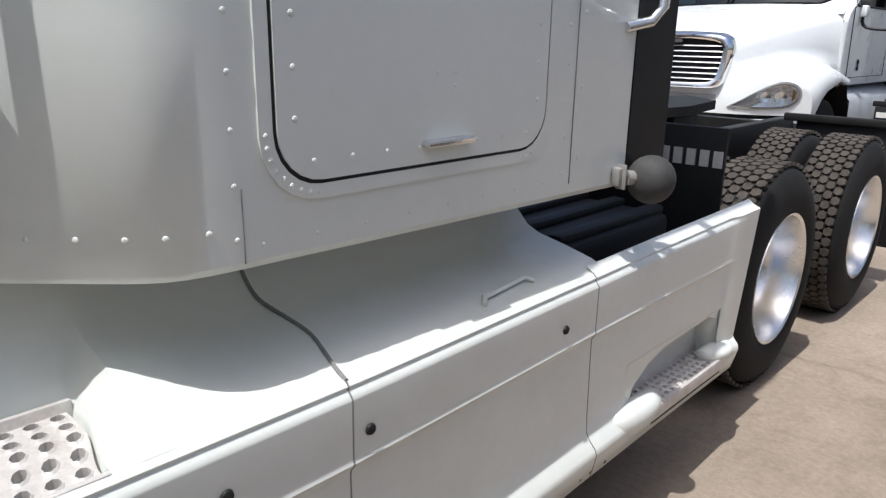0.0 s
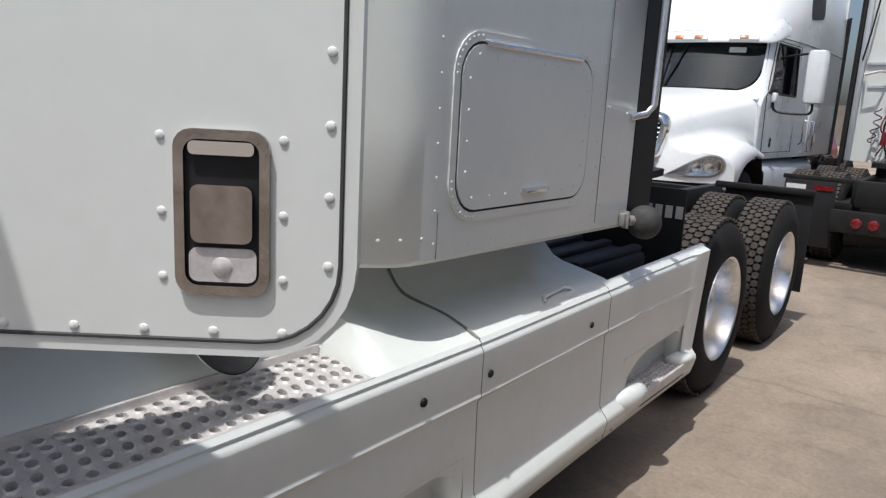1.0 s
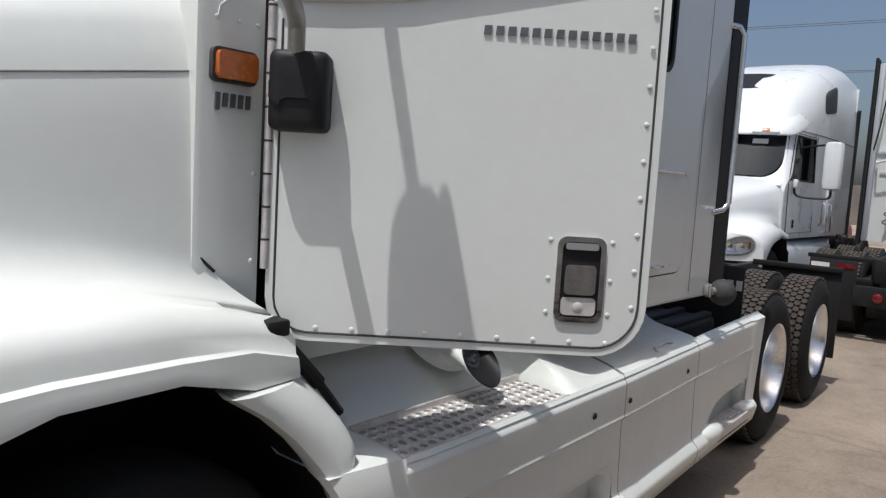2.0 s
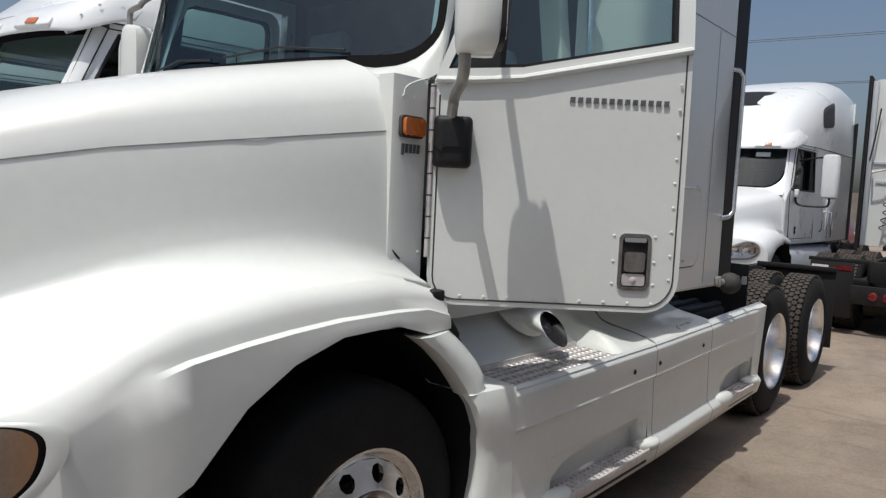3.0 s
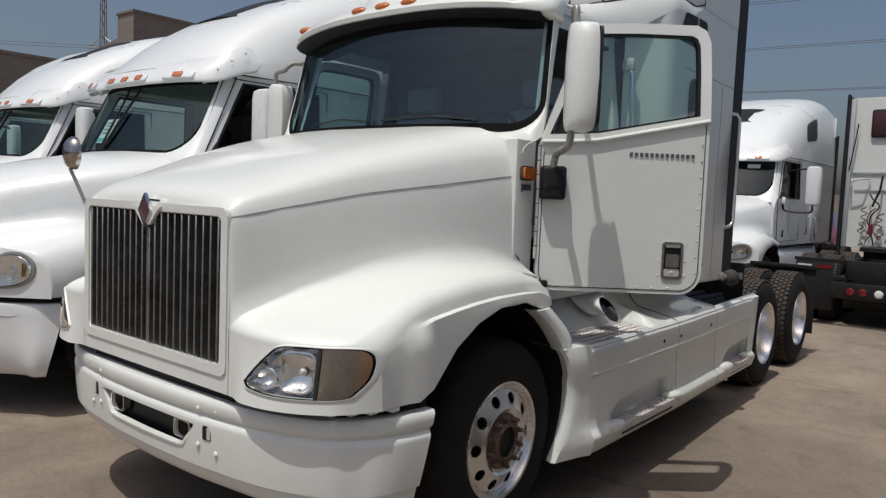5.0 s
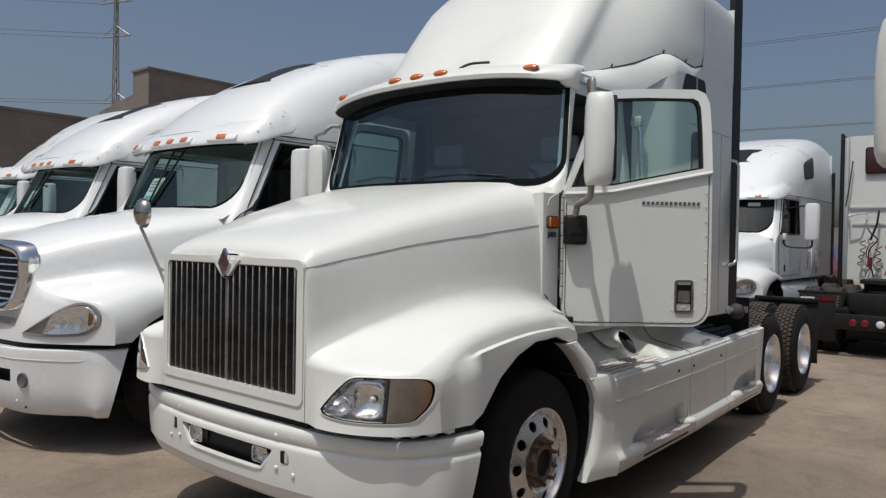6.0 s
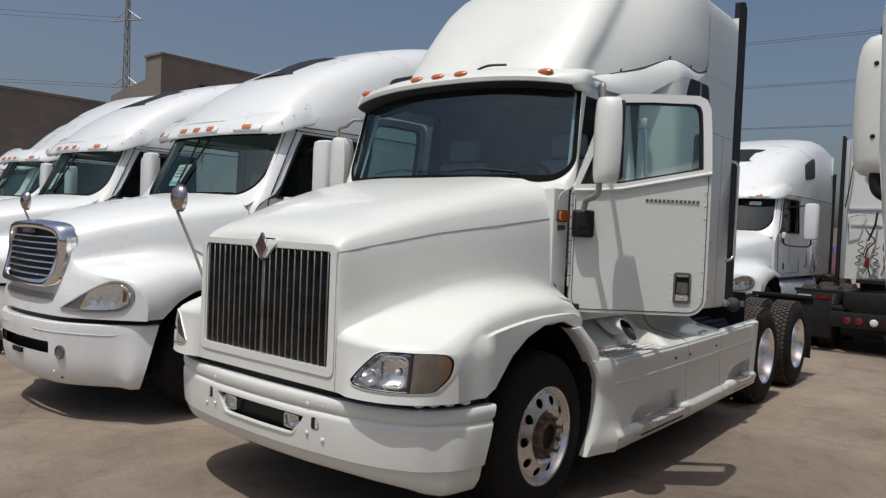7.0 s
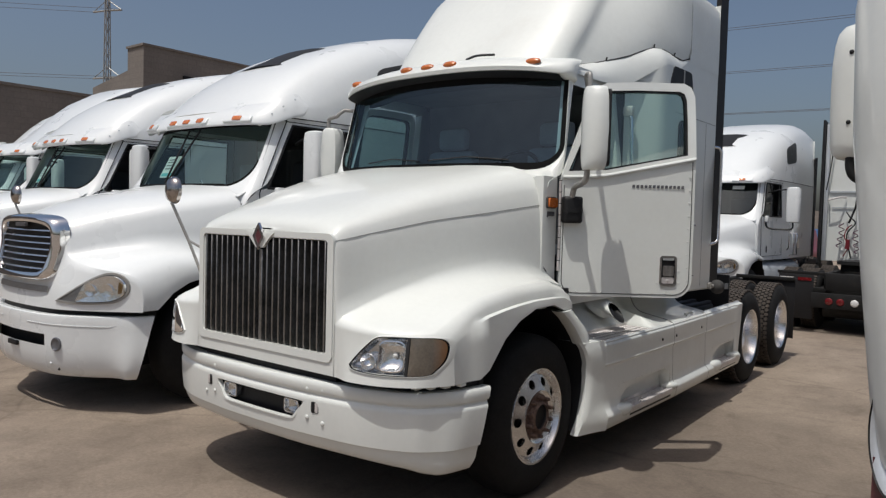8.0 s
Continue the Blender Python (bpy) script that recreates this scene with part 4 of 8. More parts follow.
def build_sleeper(truck):
    ys = [2.18, 2.262, 2.30, 2.36, 2.405, 2.43, 2.452, 2.478, 2.51, 2.56, 2.65, 2.8, 2.95, 3.1, 3.4, 3.725]
    brow = lambda y: 2.74 + 0.22 * smooth01((y - 2.08) / 0.5) + 0.14 * smooth01((y - 2.75) / 0.35)
    bm = B()
    for s in (1, -1):
        rows = []
        for y in ys:
            low = 1.138 - 0.016 * max(0.0, y - 2.5)
            rows.append([Vector((s * (plan_side(y) - (0.014 if z < low + 0.01 else 0)), y, z)) for z in (low, low + 0.015, 1.5, 2.0, 2.4, 2.6, brow(y) + 0.004)])
        loft(bm, rows)
    loft(bm, [[Vector((x, 3.725, z)) for z in (1.14, 2.0, 3.0, 3.7)] for x in (-1.245, 0, 1.245)])
    loft(bm, [[Vector((s * (plan_side(y) - 0.014), y, 1.138 - 0.016 * max(0.0, y - 2.5))) for s in (-1, 1)] for y in ys])
    # shoulder between the doorway header and the roof fairing
    S_TOP = ((1.4, 1.7, 1.82, 1.92, 2.02, 2.12, 2.24, 2.38, 2.6, 3.73), (2.82, 2.852, 2.872, 2.905, 2.955, 3.01, 3.06, 3.095, 3.12, 3.13))
    S_BASE = ((1.4, 1.75, 1.9, 2.05, 2.2, 2.35, 2.45, 2.56), (0.985, 0.99, 1.005, 1.04, 1.09, 1.165, 1.22, 1.245))
    s_base = lambda y: max(lerp(S_BASE, y), plan_side(y) if y > 2.3 else 0.0) - 0.004 * smooth01((y - 3.0) / 0.1)

    def shoulder_z(x, y):
        """Height of the shoulder over a place."""
        inset = (s_base(y) - x) / 0.16
        b0, zt = brow(y), lerp(S_TOP, y)
        return b0 + (zt - b0) * (math.sin(math.acos(1 - inset)) if 0 < inset < 1 else float(inset >= 1))

    rings = []
    for y in [1.40, 1.6, 1.8, 1.95, 2.05] + [float(v) for v in np.linspace(2.10, 2.62, 14)] + [2.8, 2.95, 3.1, 3.4, 3.725]:
        zt, base, b0 = lerp(S_TOP, y), s_base(y), brow(y)
        sh = [Vector((base - 0.16 * (1 - math.cos(a)), y, b0 + (zt - b0) * math.sin(a))) for a in np.linspace(0, math.pi / 2, 9)]
        sh += [Vector((0.5, y, zt + 0.01)), Vector((0, y, zt + 0.01))]
        rings.append([Vector((-p.x, p.y, p.z)) for p in sh[:-1]] + sh[::-1])
    loft(bm, rings)
    sl = part("sleeper", bm, PAINT, truck, "warm white riveted sleeper box", sharp=42)
    # roof fairing: broad sloping front, rounded crests, flat sides that widen to the sleeper
    zs = (2.86, 2.92, 3.0, 3.06, 3.10, 3.14, 3.25, 3.4, 3.52, 3.62, 3.70, 3.77, 3.83, 3.88, 3.92, 3.95, 3.972, 3.985)
    F_Y = ((2.86, 3.0, 3.35, 3.62, 3.79, 3.89, 3.95, 3.985), (1.42, 1.51, 1.78, 2.0, 2.19, 2.36, 2.53, 2.68))
    F_X = ((2.86, 3.2, 3.5, 3.75, 3.88, 3.95, 3.985), (0.83, 0.87, 0.87, 0.85, 0.81, 0.74, 0.64))
    F_XR = ((2.86, 2.95, 3.0, 3.5, 3.62, 3.72, 3.80, 3.88, 3.94, 3.985), (1.236, 1.246, 1.2485, 1.246, 1.236, 1.212, 1.17, 1.09, 0.98, 0.80))
    F_END = 3.0
    bm = B()
    rings = []
    for z in zs:
        yf, xf, xr = lerp(F_Y, z), lerp(F_X, z), lerp(F_XR, z)
        half = []
        for t in np.linspace(0, 1, 16):
            a = t * math.pi / 2
            half.append(Vector((xf * math.sin(a) ** 0.66, yf + 0.31 * (1 - max(0.0, math.cos(a)) ** 0.8), z)))
        y0 = half[-1].y
        for t in (0.05, 0.1, 0.16, 0.23, 0.31, 0.4, 0.49, 0.58, 0.68, 0.78, 0.89, 1.0):
            half.append(Vector((xf + (xr - xf) * math.sin(t * math.pi / 2) ** 1.12, y0 + (F_END - y0) * t, z)))
        if not rings:
            foot = [max(2.845, shoulder_z(p.x, p.y) - 0.008) for p in half]
            seam_line = [Vector((p.x + 0.002, p.y, z0 + 0.006)) for p, z0 in zip(half, foot)][15:]
        for p, z0 in zip(half, foot):
            p.z = z0 + (z - zs[0]) * (zs[-1] - z0) / (zs[-1] - zs[0])
        rings.append(whole(half))
    loft(bm, rings)
    top = rings[-1]
    n = len(top) // 2
    loft(bm, [[top[i], top[-1 - i]] for i in range(n + 1)])
    loft(bm, [[r[0], r[-1]] for r in rings])
    fair = part("roof_fairing", bm, PAINT_GRP, truck, "tall white roof fairing", sharp=50)
    bm = B()
    sec = [(1.2475, 3.06), (1.2475, 3.35), (1.246, 3.55), (1.236, 3.635), (1.215, 3.68), (1.17, 3.712), (1.0, 3.745), (0.6, 3.78), (0.0, 3.80)]
    loft(bm, [[Vector((-x, y, z)) for x, z in sec] + [Vector((x, y, z)) for x, z in sec[-2::-1]] for y in (2.99, 3.2, 3.45, 3.66, 3.725)])
    part("fairing_rear_cap", bm, PAINT_GRP, fair, "lower white cap behind the fairing", sharp=50)
    for s in (1, -1):
        bm = B()
        pts = [Vector((s * p.x, p.y, p.z)) for p in seam_line]
        tube(bm, pts, 0.006, 6)
        part("fairing_seam", bm, SEAM, fair, "dark seam at the foot of the fairing")
        for q in (pts[1], pts[4], pts[8], pts[10]):
            bm = B()
            cyl(bm, q, q + Vector((s * 0.012, -0.006, 0.024)), 0.006, n=8)
            part("clip", bm, SEAM, fair)
        bm = B()
        tube(bm, [(s * 1.2488, 3.002, 3.12), (s * 1.2475, 3.002, 3.5), (s * 1.238, 3.002, 3.625), (s * 1.216, 3.002, 3.685)], 0.003, 6)
        part("fairing_seam", bm, SEAM_GREY, fair)
    # side extenders of black rubber and their grab bars
    for s in (1, -1):
        bm = B()
        prism(bm, [(3.728, 1.16), (3.935, 1.14), (3.935, 3.83), (3.88, 3.88), (3.728, 3.84)], s * 1.205, s * 1.248, lambda y, z, d: Vector((d, y, z)))
        ext = part("side_extender", bm, RUBBER_EXT, truck, "black rubber side extender")
        bm = B()
        tube(bm, [(s * 1.246, 3.70, 2.42), (s * 1.275, 3.74, 2.415), (s * 1.292, 3.765, 2.38), (s * 1.292, 3.765, 1.98), (s * 1.292, 3.765, 1.58), (s * 1.275, 3.74, 1.545), (s * 1.246, 3.67, 1.53)], 0.015, 10)
        part("grab_bar", bm, ALU, truck, "aluminium grab bar behind the sleeper")
        # luggage hatch
        place = lambda y, z, d, s=s: Vector((s * d, y, z))
        bm = B()
        rim_of(bm, rounded(2.60, 3.37, 1.235, 1.732, 0.11, 6), rounded(2.625, 3.345, 1.26, 1.707, 0.09, 6), 1.243, 1.250, place)
        hatch = part("luggage_hatch", bm, PAINT, truck, "riveted white luggage hatch")
        bm = B()
        rim_of(bm, rounded(2.625, 3.345, 1.26, 1.707, 0.09, 6), rounded(2.632, 3.338, 1.267, 1.700, 0.085, 6), 1.243, 1.248, place)
        part("hatch_gasket", bm, BLACK, hatch)
        bm = B()
        prism(bm, rounded(2.632, 3.338, 1.267, 1.700, 0.085, 6), 1.243, 1.252, place)
        part("hatch_panel", bm, PAINT, hatch)
        bm = B()
        box(bm, min(s * 1.25, s * 1.272), max(s * 1.25, s * 1.272), 2.95, 3.08, 1.298, 1.312, 0.003)
        part("hatch_latch", bm, ALU, hatch, "aluminium pull latch")
        bm = B()
        cyl(bm, (s * 1.254, 2.72, 1.702), (s * 1.254, 3.25, 1.702), 0.008, n=8)
        part("hatch_hinge", bm, ALU, hatch, "thin aluminium hatch hinge")
        bm = B()
        for y in np.linspace(2.70, 3.27, 8):
            dome(bm, (s * 1.252, y, 1.30), (s, 0, 0), 0.0055)
            dome(bm, (s * 1.252, y, 1.672), (s, 0, 0), 0.0055)
        for z in np.linspace(1.37, 1.61, 4):
            dome(bm, (s * 1.252, 2.665, z), (s, 0, 0), 0.0055)
            dome(bm, (s * 1.252, 3.305, z), (s, 0, 0), 0.0055)
        for k in range(30):
            o = rounded(2.612, 3.358, 1.247, 1.720, 0.10, 8)[k % 36]
            dome(bm, (s * 1.25, o[0], o[1]), (s, 0, 0), 0.005)
        for dz in (0.05, 0.075):
            for y in (2.99, 3.04):
                dome(bm, (s * 1.252, y, 1.36 + dz), (s, 0, 0), 0.0045)
        tagged(part("hatch_rivets", bm, PAINT, hatch, "small raised rivets"), kind="stuff")
        # panel seams and rivet rows
        for y0, y1, z0, z1 in ((3.4588, 3.4606, 1.16, 2.6), (2.5655, 2.5666, 1.15, 1.27), (2.70, 3.722, 2.610, 2.6135)):
            bm = B()
            box(bm, min(s * 1.243, s * 1.2472), max(s * 1.243, s * 1.2472), y0, y1, z0, z1)
            part("panel_seam", bm, SEAM_GREY, sl)
        bm = B()
        for z in np.arange(1.19, 2.95, 0.085):
            dome(bm, (s * 1.245, 3.43, z), (s, 0, 0), 0.005)
            dome(bm, (s * 1.245, 2.555, z), (s, 0, 0), 0.005)
        for z in np.arange(1.22, 2.95, 0.17):
            dome(bm, (s * 1.245, 3.49, z), (s, 0, 0), 0.0055)
        for y in (2.305, 2.355, 2.405, 2.45, 2.51):
            dome(bm, (s * plan_side(y), y, 1.208), (s * (plan_side(y) - 0.75), -(2.56 - y) * 2.2, 0), 0.0055)
        for y in np.linspace(2.60, 3.68, 11):
            dome(bm, (s * 1.245, y, 1.175), (s, 0, 0), 0.004)
        tagged(part("rivets", bm, PAINT, sl, "rows of raised rivets"), kind="stuff")
        # windows
        bm = B()
        rim_of(bm, rounded(2.79, 3.04, 2.09, 2.56, 0.07, 5), rounded(2.81, 3.02, 2.11, 2.54, 0.055, 5), 1.24, 1.256, place)
        win = part("sleeper_window", bm, BLACK, truck, "black framed sleeper window")
        bm = B()
        prism(bm, rounded(2.81, 3.02, 2.11, 2.54, 0.055, 5), 1.2455, 1.2475, place)
        part("pane", bm, GLASS_BLACK, win)
        bm = B()
        prism(bm, [(2.565, 2.77), (2.60, 2.87), (2.645, 2.955), (2.675, 2.968), (3.02, 2.975), (3.05, 2.96), (3.10, 2.80), (3.09, 2.765)], 1.20, 1.2492, place)
        up = part("upper_window", bm, BLACK, truck, "small dark upper window")
        bm = B()
        prism(bm, [(2.855, 2.77), (2.86, 2.97), (2.885, 2.97), (2.88, 2.77)], 1.20, 1.2515, place)
        part("divider", bm, GREY_TUBE, up)
        # grab bar on the front corner of the sleeper
        bm = B()
        tube(bm, [(s * 1.05, 2.215, 1.555), (s * 1.10, 2.205, 1.56), (s * 1.118, 2.203, 1.60), (s * 1.115, 2.20, 2.1), (s * 1.10, 2.20, 2.50), (s * 1.085, 2.205, 2.545), (s * 1.03, 2.215, 2.555)], 0.016, 10)
        gb = part("entry_grab_bar", bm, ALU, truck, "worn aluminium entry grab bar")
        for z in (1.55, 2.56):
            bm = B()
            box(bm, min(s * 1.035, s * 1.112), max(s * 1.035, s * 1.112), 2.185, 2.232, z - 0.035, z + 0.04, 0.008)
            part("grab_bar_foot", bm, ALU_DULL, gb)
    # inside of the cab
    bm = B()
    box(bm, -0.98, 0.98, 2.3, 2.33, 1.17, 2.8)
    box(bm, -0.97, 0.97, 1.35, 3.0, 2.74, 2.76)
    prism(bm, [(-0.95, 1.255), (-0.72, 1.14), (-0.4, 1.08), (0.4, 1.08), (0.72, 1.14), (0.95, 1.255), (0.95, 1.44), (-0.95, 1.44)], 1.55, 2.055, lambda a, c, d: Vector((a, c, d)))
    part("cab_lining", bm, TRIM_GREY, truck, "dark grey cab lining and dashboard")
    for x in (0.52, -0.52):
        bm = B()
        box(bm, x - 0.26, x + 0.26, 1.60, 2.1, 1.45, 1.62, 0.05)
        box(bm, x - 0.25, x + 0.25, 2.03, 2.17, 1.58, 2.30, 0.05)
        box(bm, x - 0.15, x + 0.15, 2.05, 2.15, 2.31, 2.50, 0.04)
        part("seat", bm, SEAT_CLOTH, truck, "light grey high-backed driver seat")
    bm = B()
    ring = [Vector((0.5 + 0.22 * math.cos(a), 1.50 + 0.09 * math.sin(a), 2.02 + 0.20 * math.sin(a))) for a in np.linspace(0, 2 * math.pi, 29)]
    tube(bm, ring, 0.016, 8)
    cyl(bm, (0.5, 1.50, 2.02), (0.5, 1.36, 1.92), 0.03)
    tube(bm, [(0.29, 1.50, 2.02), (0.5, 1.50, 2.02), (0.71, 1.50, 2.02)], 0.014)
    part("steering_wheel", bm, BLACK, truck, "black steering wheel")
    return sl


DOOR_HINGE = Vector((1.075, 1.195, 0))


def build_door(truck, s, angle):
    """A cab door with a framed window, hinged at its front edge and turned open by angle."""
    ca, sa = math.cos(radians(angle)), math.sin(radians(angle))

    def place(a, z, d):
        lean = -0.075 * smooth01((z - 2.0) / 0.75) * (z > 2.0)
        x, y = d + lean, a
        return Vector((s * (DOOR_HINGE.x + x * ca + y * sa), DOOR_HINGE.y - x * sa + y * ca, z))

    def outline(g):
        fore = [(0.10 + (g - 0.10) * math.cos(k), 1.32 + (g - 0.10) * math.sin(k)) for k in np.linspace(0, math.pi / 2, 6)]
        aft = [(0.77 + (0.12 - g) * math.sin(k), 1.34 - (0.12 - g) * math.cos(k)) for k in np.linspace(0, math.pi / 2, 8)]
        return fore + [(0.45, 1.22 + g)] + aft + [(0.89 - g, 1.7), (0.89 - g, 2.14)]

    belt = [(0.89, 2.14), (0.30, 2.015), (0.0, 2.0)]
    low = outline(0) + [(0.60, 2.078), (0.30, 2.015), (0.0, 2.0), (0.0, 1.7)]
    bm = B()
    prism(bm, low, -0.05, 0.004, place)
    door = part("door", bm, PAINT, truck, "white cab door standing half open" if angle > 5 else "closed white cab door")
    # window frame
    out = [(0.0, 2.0), (0.30, 2.015), (0.89, 2.14), (0.89, 2.40), (0.885, 2.56), (0.86, 2.62), (0.81, 2.645), (0.5, 2.645), (0.30, 2.635), (0.22, 2.60)]
    inn = [(0.045, 2.04), (0.30, 2.055), (0.835, 2.165), (0.835, 2.40), (0.83, 2.535), (0.815, 2.575), (0.785, 2.59), (0.5, 2.59), (0.315, 2.582), (0.265, 2.56)]
    bm = B()
    rim_of(bm, out, inn, -0.045, 0.012, place)
    part("window_frame", bm, PAINT, door, "white window frame")
    bm = B()
    rim_of(bm, inn, [(0.44 + (a - 0.44) * 0.965, 2.33 + (z - 2.33) * 0.955) for a, z in inn], -0.03, 0.006, place)
    part("window_seal", bm, BLACK, door)
    bm = B()
    prism(bm, inn, -0.018, -0.013, place)
    g = part("window_pane", bm, GLASS_SIDE, door, "greenish door glass")
    g.visible_shadow = False
    bm = B()
    prism(bm, [(0.065, 2.03), (0.24, 2.05), (0.27, 2.56), (0.235, 2.56)], -0.012, -0.006, place)
    part("vent_panel", bm, BLACK, door, "black quarter panel")
    bm = B()
    pts = [place(a, z, 0.01) for a, z in ((0.01, 2.0), (0.15, 2.005), (0.30, 2.018), (0.60, 2.08), (0.885, 2.14))]
    tube(bm, pts, 0.013, 8)
    part("belt_moulding", bm, PAINT, door, "raised white belt moulding")
    bm = B()
    o = outline(0.02)
    line = [place(a, z, 0.0045) for a, z in [(0.02, 1.95)] + o + [(0.87, 2.10)]]
    tube(bm, line, 0.0028, 6)
    part("door_seam", bm, SEAM, door, "thin pressed line round the door")
    bm = B()
    for z in np.arange(1.34, 2.11, 0.085):
        dome(bm, place(0.855, z, 0.004), place(0, 0, 1) - place(0, 0, 0), 0.0065)
    for a in np.arange(0.12, 0.82, 0.085):
        dome(bm, place(a, 1.252, 0.004), place(0, 0, 1) - place(0, 0, 0), 0.0065)
    for a, z in ((0.655, 1.49), (0.655, 1.40), (0.655, 1.32), (0.80, 1.49), (0.80, 1.40), (0.80, 1.32)):
        dome(bm, place(a, z, 0.004), place(0, 0, 1) - place(0, 0, 0), 0.006)
    tagged(part("rivets", bm, PAINT, door, "small rivets along the edges"), kind="stuff")
    # handle
    bm = B()
    rim_of(bm, rounded(0.672, 0.785, 1.30, 1.50, 0.022, 4), rounded(0.684, 0.773, 1.312, 1.488, 0.016, 4), 0.003, 0.012, place)
    h = part("door_handle", bm, WORN_CHROME, door, "recessed metal paddle handle")
    bm = B()
    prism(bm, rounded(0.684, 0.773, 1.312, 1.488, 0.016, 4), 0.0045, 0.0055, place)
    part("handle_recess", bm, BLACK, h)
    bm = B()
    prism(bm, rounded(0.692, 0.765, 1.365, 1.435, 0.01, 3), 0.006, 0.014, place)
    part("paddle", bm, WORN_CHROME, h)
    bm = B()
    prism(bm, rounded(0.688, 0.769, 1.316, 1.358, 0.01, 3), 0.006, 0.009, place)
    part("lock_plate", bm, ALU_DULL, h)
    bm = B()
    prism(bm, rounded(0.690, 0.767, 1.470, 1.486, 0.006, 3), 0.006, 0.013, place)
    part("paddle", bm, CHROME, h)
    bm = B()
    dome(bm, place(0.728, 1.335, 0.006), place(0, 0, 1) - place(0, 0, 0), 0.014, 0.5, 14)
    part("lock", bm, ALU_DULL, h)
    # badge bars under the belt
    for i in range(13):
        a = 0.47 + i * 0.0272
        bm = B()
        prism(bm, [(a, 1.944), (a + 0.017, 1.9445), (a + 0.0185, 1.9635), (a + 0.0015, 1.963)], 0.004, 0.008, place)
        part("badge_bar", bm, LETTER, door, "dark metal badge bar" if i == 0 else "")
    # hinge
    tip = lambda q, z: [place(-0.004 + q * math.cos(a), z, 0.005 + q * math.sin(a)) for a in np.linspace(0, 2 * math.pi, 11)[:-1]]
    bm = B()
    loft(bm, [tip(0.0095, z) for z in np.linspace(1.385, 1.985, 7)], close_u=True, cap=True)
    hinge = part("hinge", bm, ALU_DULL, door, "long piano hinge")
    for z in np.arange(1.45, 1.98, 0.075):
        bm = B()
        loft(bm, [tip(0.0102, z), tip(0.0102, z + 0.005)], close_u=True, cap=True)
        part("knuckle_gap", bm, SEAM, hinge)
    # mirror bracket and its arms
    bm = B()
    for z0, z1, d in ((1.70, 1.875, 0.08), (1.782, 1.79, 0.086)):
        rows = []
        for g, h in ((0.0, 0.004), (0.0, d - 0.03), (0.004, d - 0.012), (0.014, d - 0.002), (0.03, d)):
            rows.append([place(a, c, h) for a, c in rounded(0.004 + g, 0.136 - g, z0 + g * 0.7, z1 - g * 0.7, 0.018, 4)])
        loft(bm, rows, close_u=True, cap=True)
    part("mirror_bracket", bm, BLACK, door, "black mirror bracket", sharp=50)
    return door


def build_mirror(truck, s, angle):
    """Tall white mirror head on bent tubes, carried by the door and turned open with it."""
    mx, my = 1.42, 1.285
    ca, sa = math.cos(radians(angle)), math.sin(radians(angle))

    near = 0.0 if s > 0 else 1.0

    def turn(x, y, z):
        k = near * min(1.0, max(0.0, (x - 1.12) / 0.2))
        x, y = x - 0.15 * k - DOOR_HINGE.x, y - DOOR_HINGE.y
        return Vector((s * (DOOR_HINGE.x + x * ca + y * sa), DOOR_HINGE.y - x * sa + y * ca, z - 0.07 * k))

    bm = B()
    rows = []
    for z, f in ((2.053, 0.5), (2.058, 0.68), (2.076, 0.83), (2.11, 0.93), (2.18, 0.99), (2.3, 1.03), (2.42, 0.99), (2.49, 0.91), (2.532, 0.80), (2.55, 0.66), (2.556, 0.45)):
        rows.append([turn(mx + 0.96 * a * f, my + 0.03 + 0.72 * c * (0.55 + 0.45 * f), z - 0.025) for a, c in ((-0.10, 0.095), (-0.115, 0.06), (-0.115, 0.0), (-0.10, -0.055), (-0.05, -0.088), (0.02, -0.092), (0.075, -0.07), (0.11, -0.01), (0.115, 0.05), (0.10, 0.095))])
    loft(bm, rows, close_u=True, cap=True)
    head = part("mirror", bm, PAINT, truck, "tall white mirror housing")
    bm = B()
    prism(bm, rounded(mx - 0.098, mx + 0.098, 2.05, 2.512, 0.04, 4), my + 0.097, my + 0.112, lambda a, z, d: turn(a, d, z))
    part("mirror_seal", bm, BLACK, head)
    bm = B()
    prism(bm, rounded(mx - 0.085, mx + 0.085, 2.065, 2.497, 0.03, 4), my + 0.113, my + 0.115, lambda a, z, d: turn(a, d, z))
    part("mirror_glass", bm, MIRROR, head)
    bm = B()
    tube(bm, [turn(*q) for q in curve_pts([(1.125, 1.255, 1.84), (1.15, 1.26, 1.90), (1.19, 1.265, 1.935), (1.36, 1.28, 1.955), (1.41, 1.285, 1.99), (1.42, 1.285, 2.07)], 5)], 0.019, 10)
    part("mirror_arm", bm, GREY_TUBE, head, "bent grey mirror arm")
    bm = B()
    tube(bm, [turn(*q) for q in curve_pts([(1.42, 1.285, 2.50), (1.42, 1.285, 2.585), (1.39, 1.285, 2.615), (1.25, 1.30, 2.625), (1.03, 1.36, 2.60)], 5)], 0.016, 10)
    part("mirror_stay", bm, GREY_TUBE, head, "bent tube to the door frame")


WORN_CHROME = mat("worn_chrome", (0.46, 0.43, 0.41), 0.16, metal=1.0, vary=0.2, scale=18, fine=70, bump=0.12)


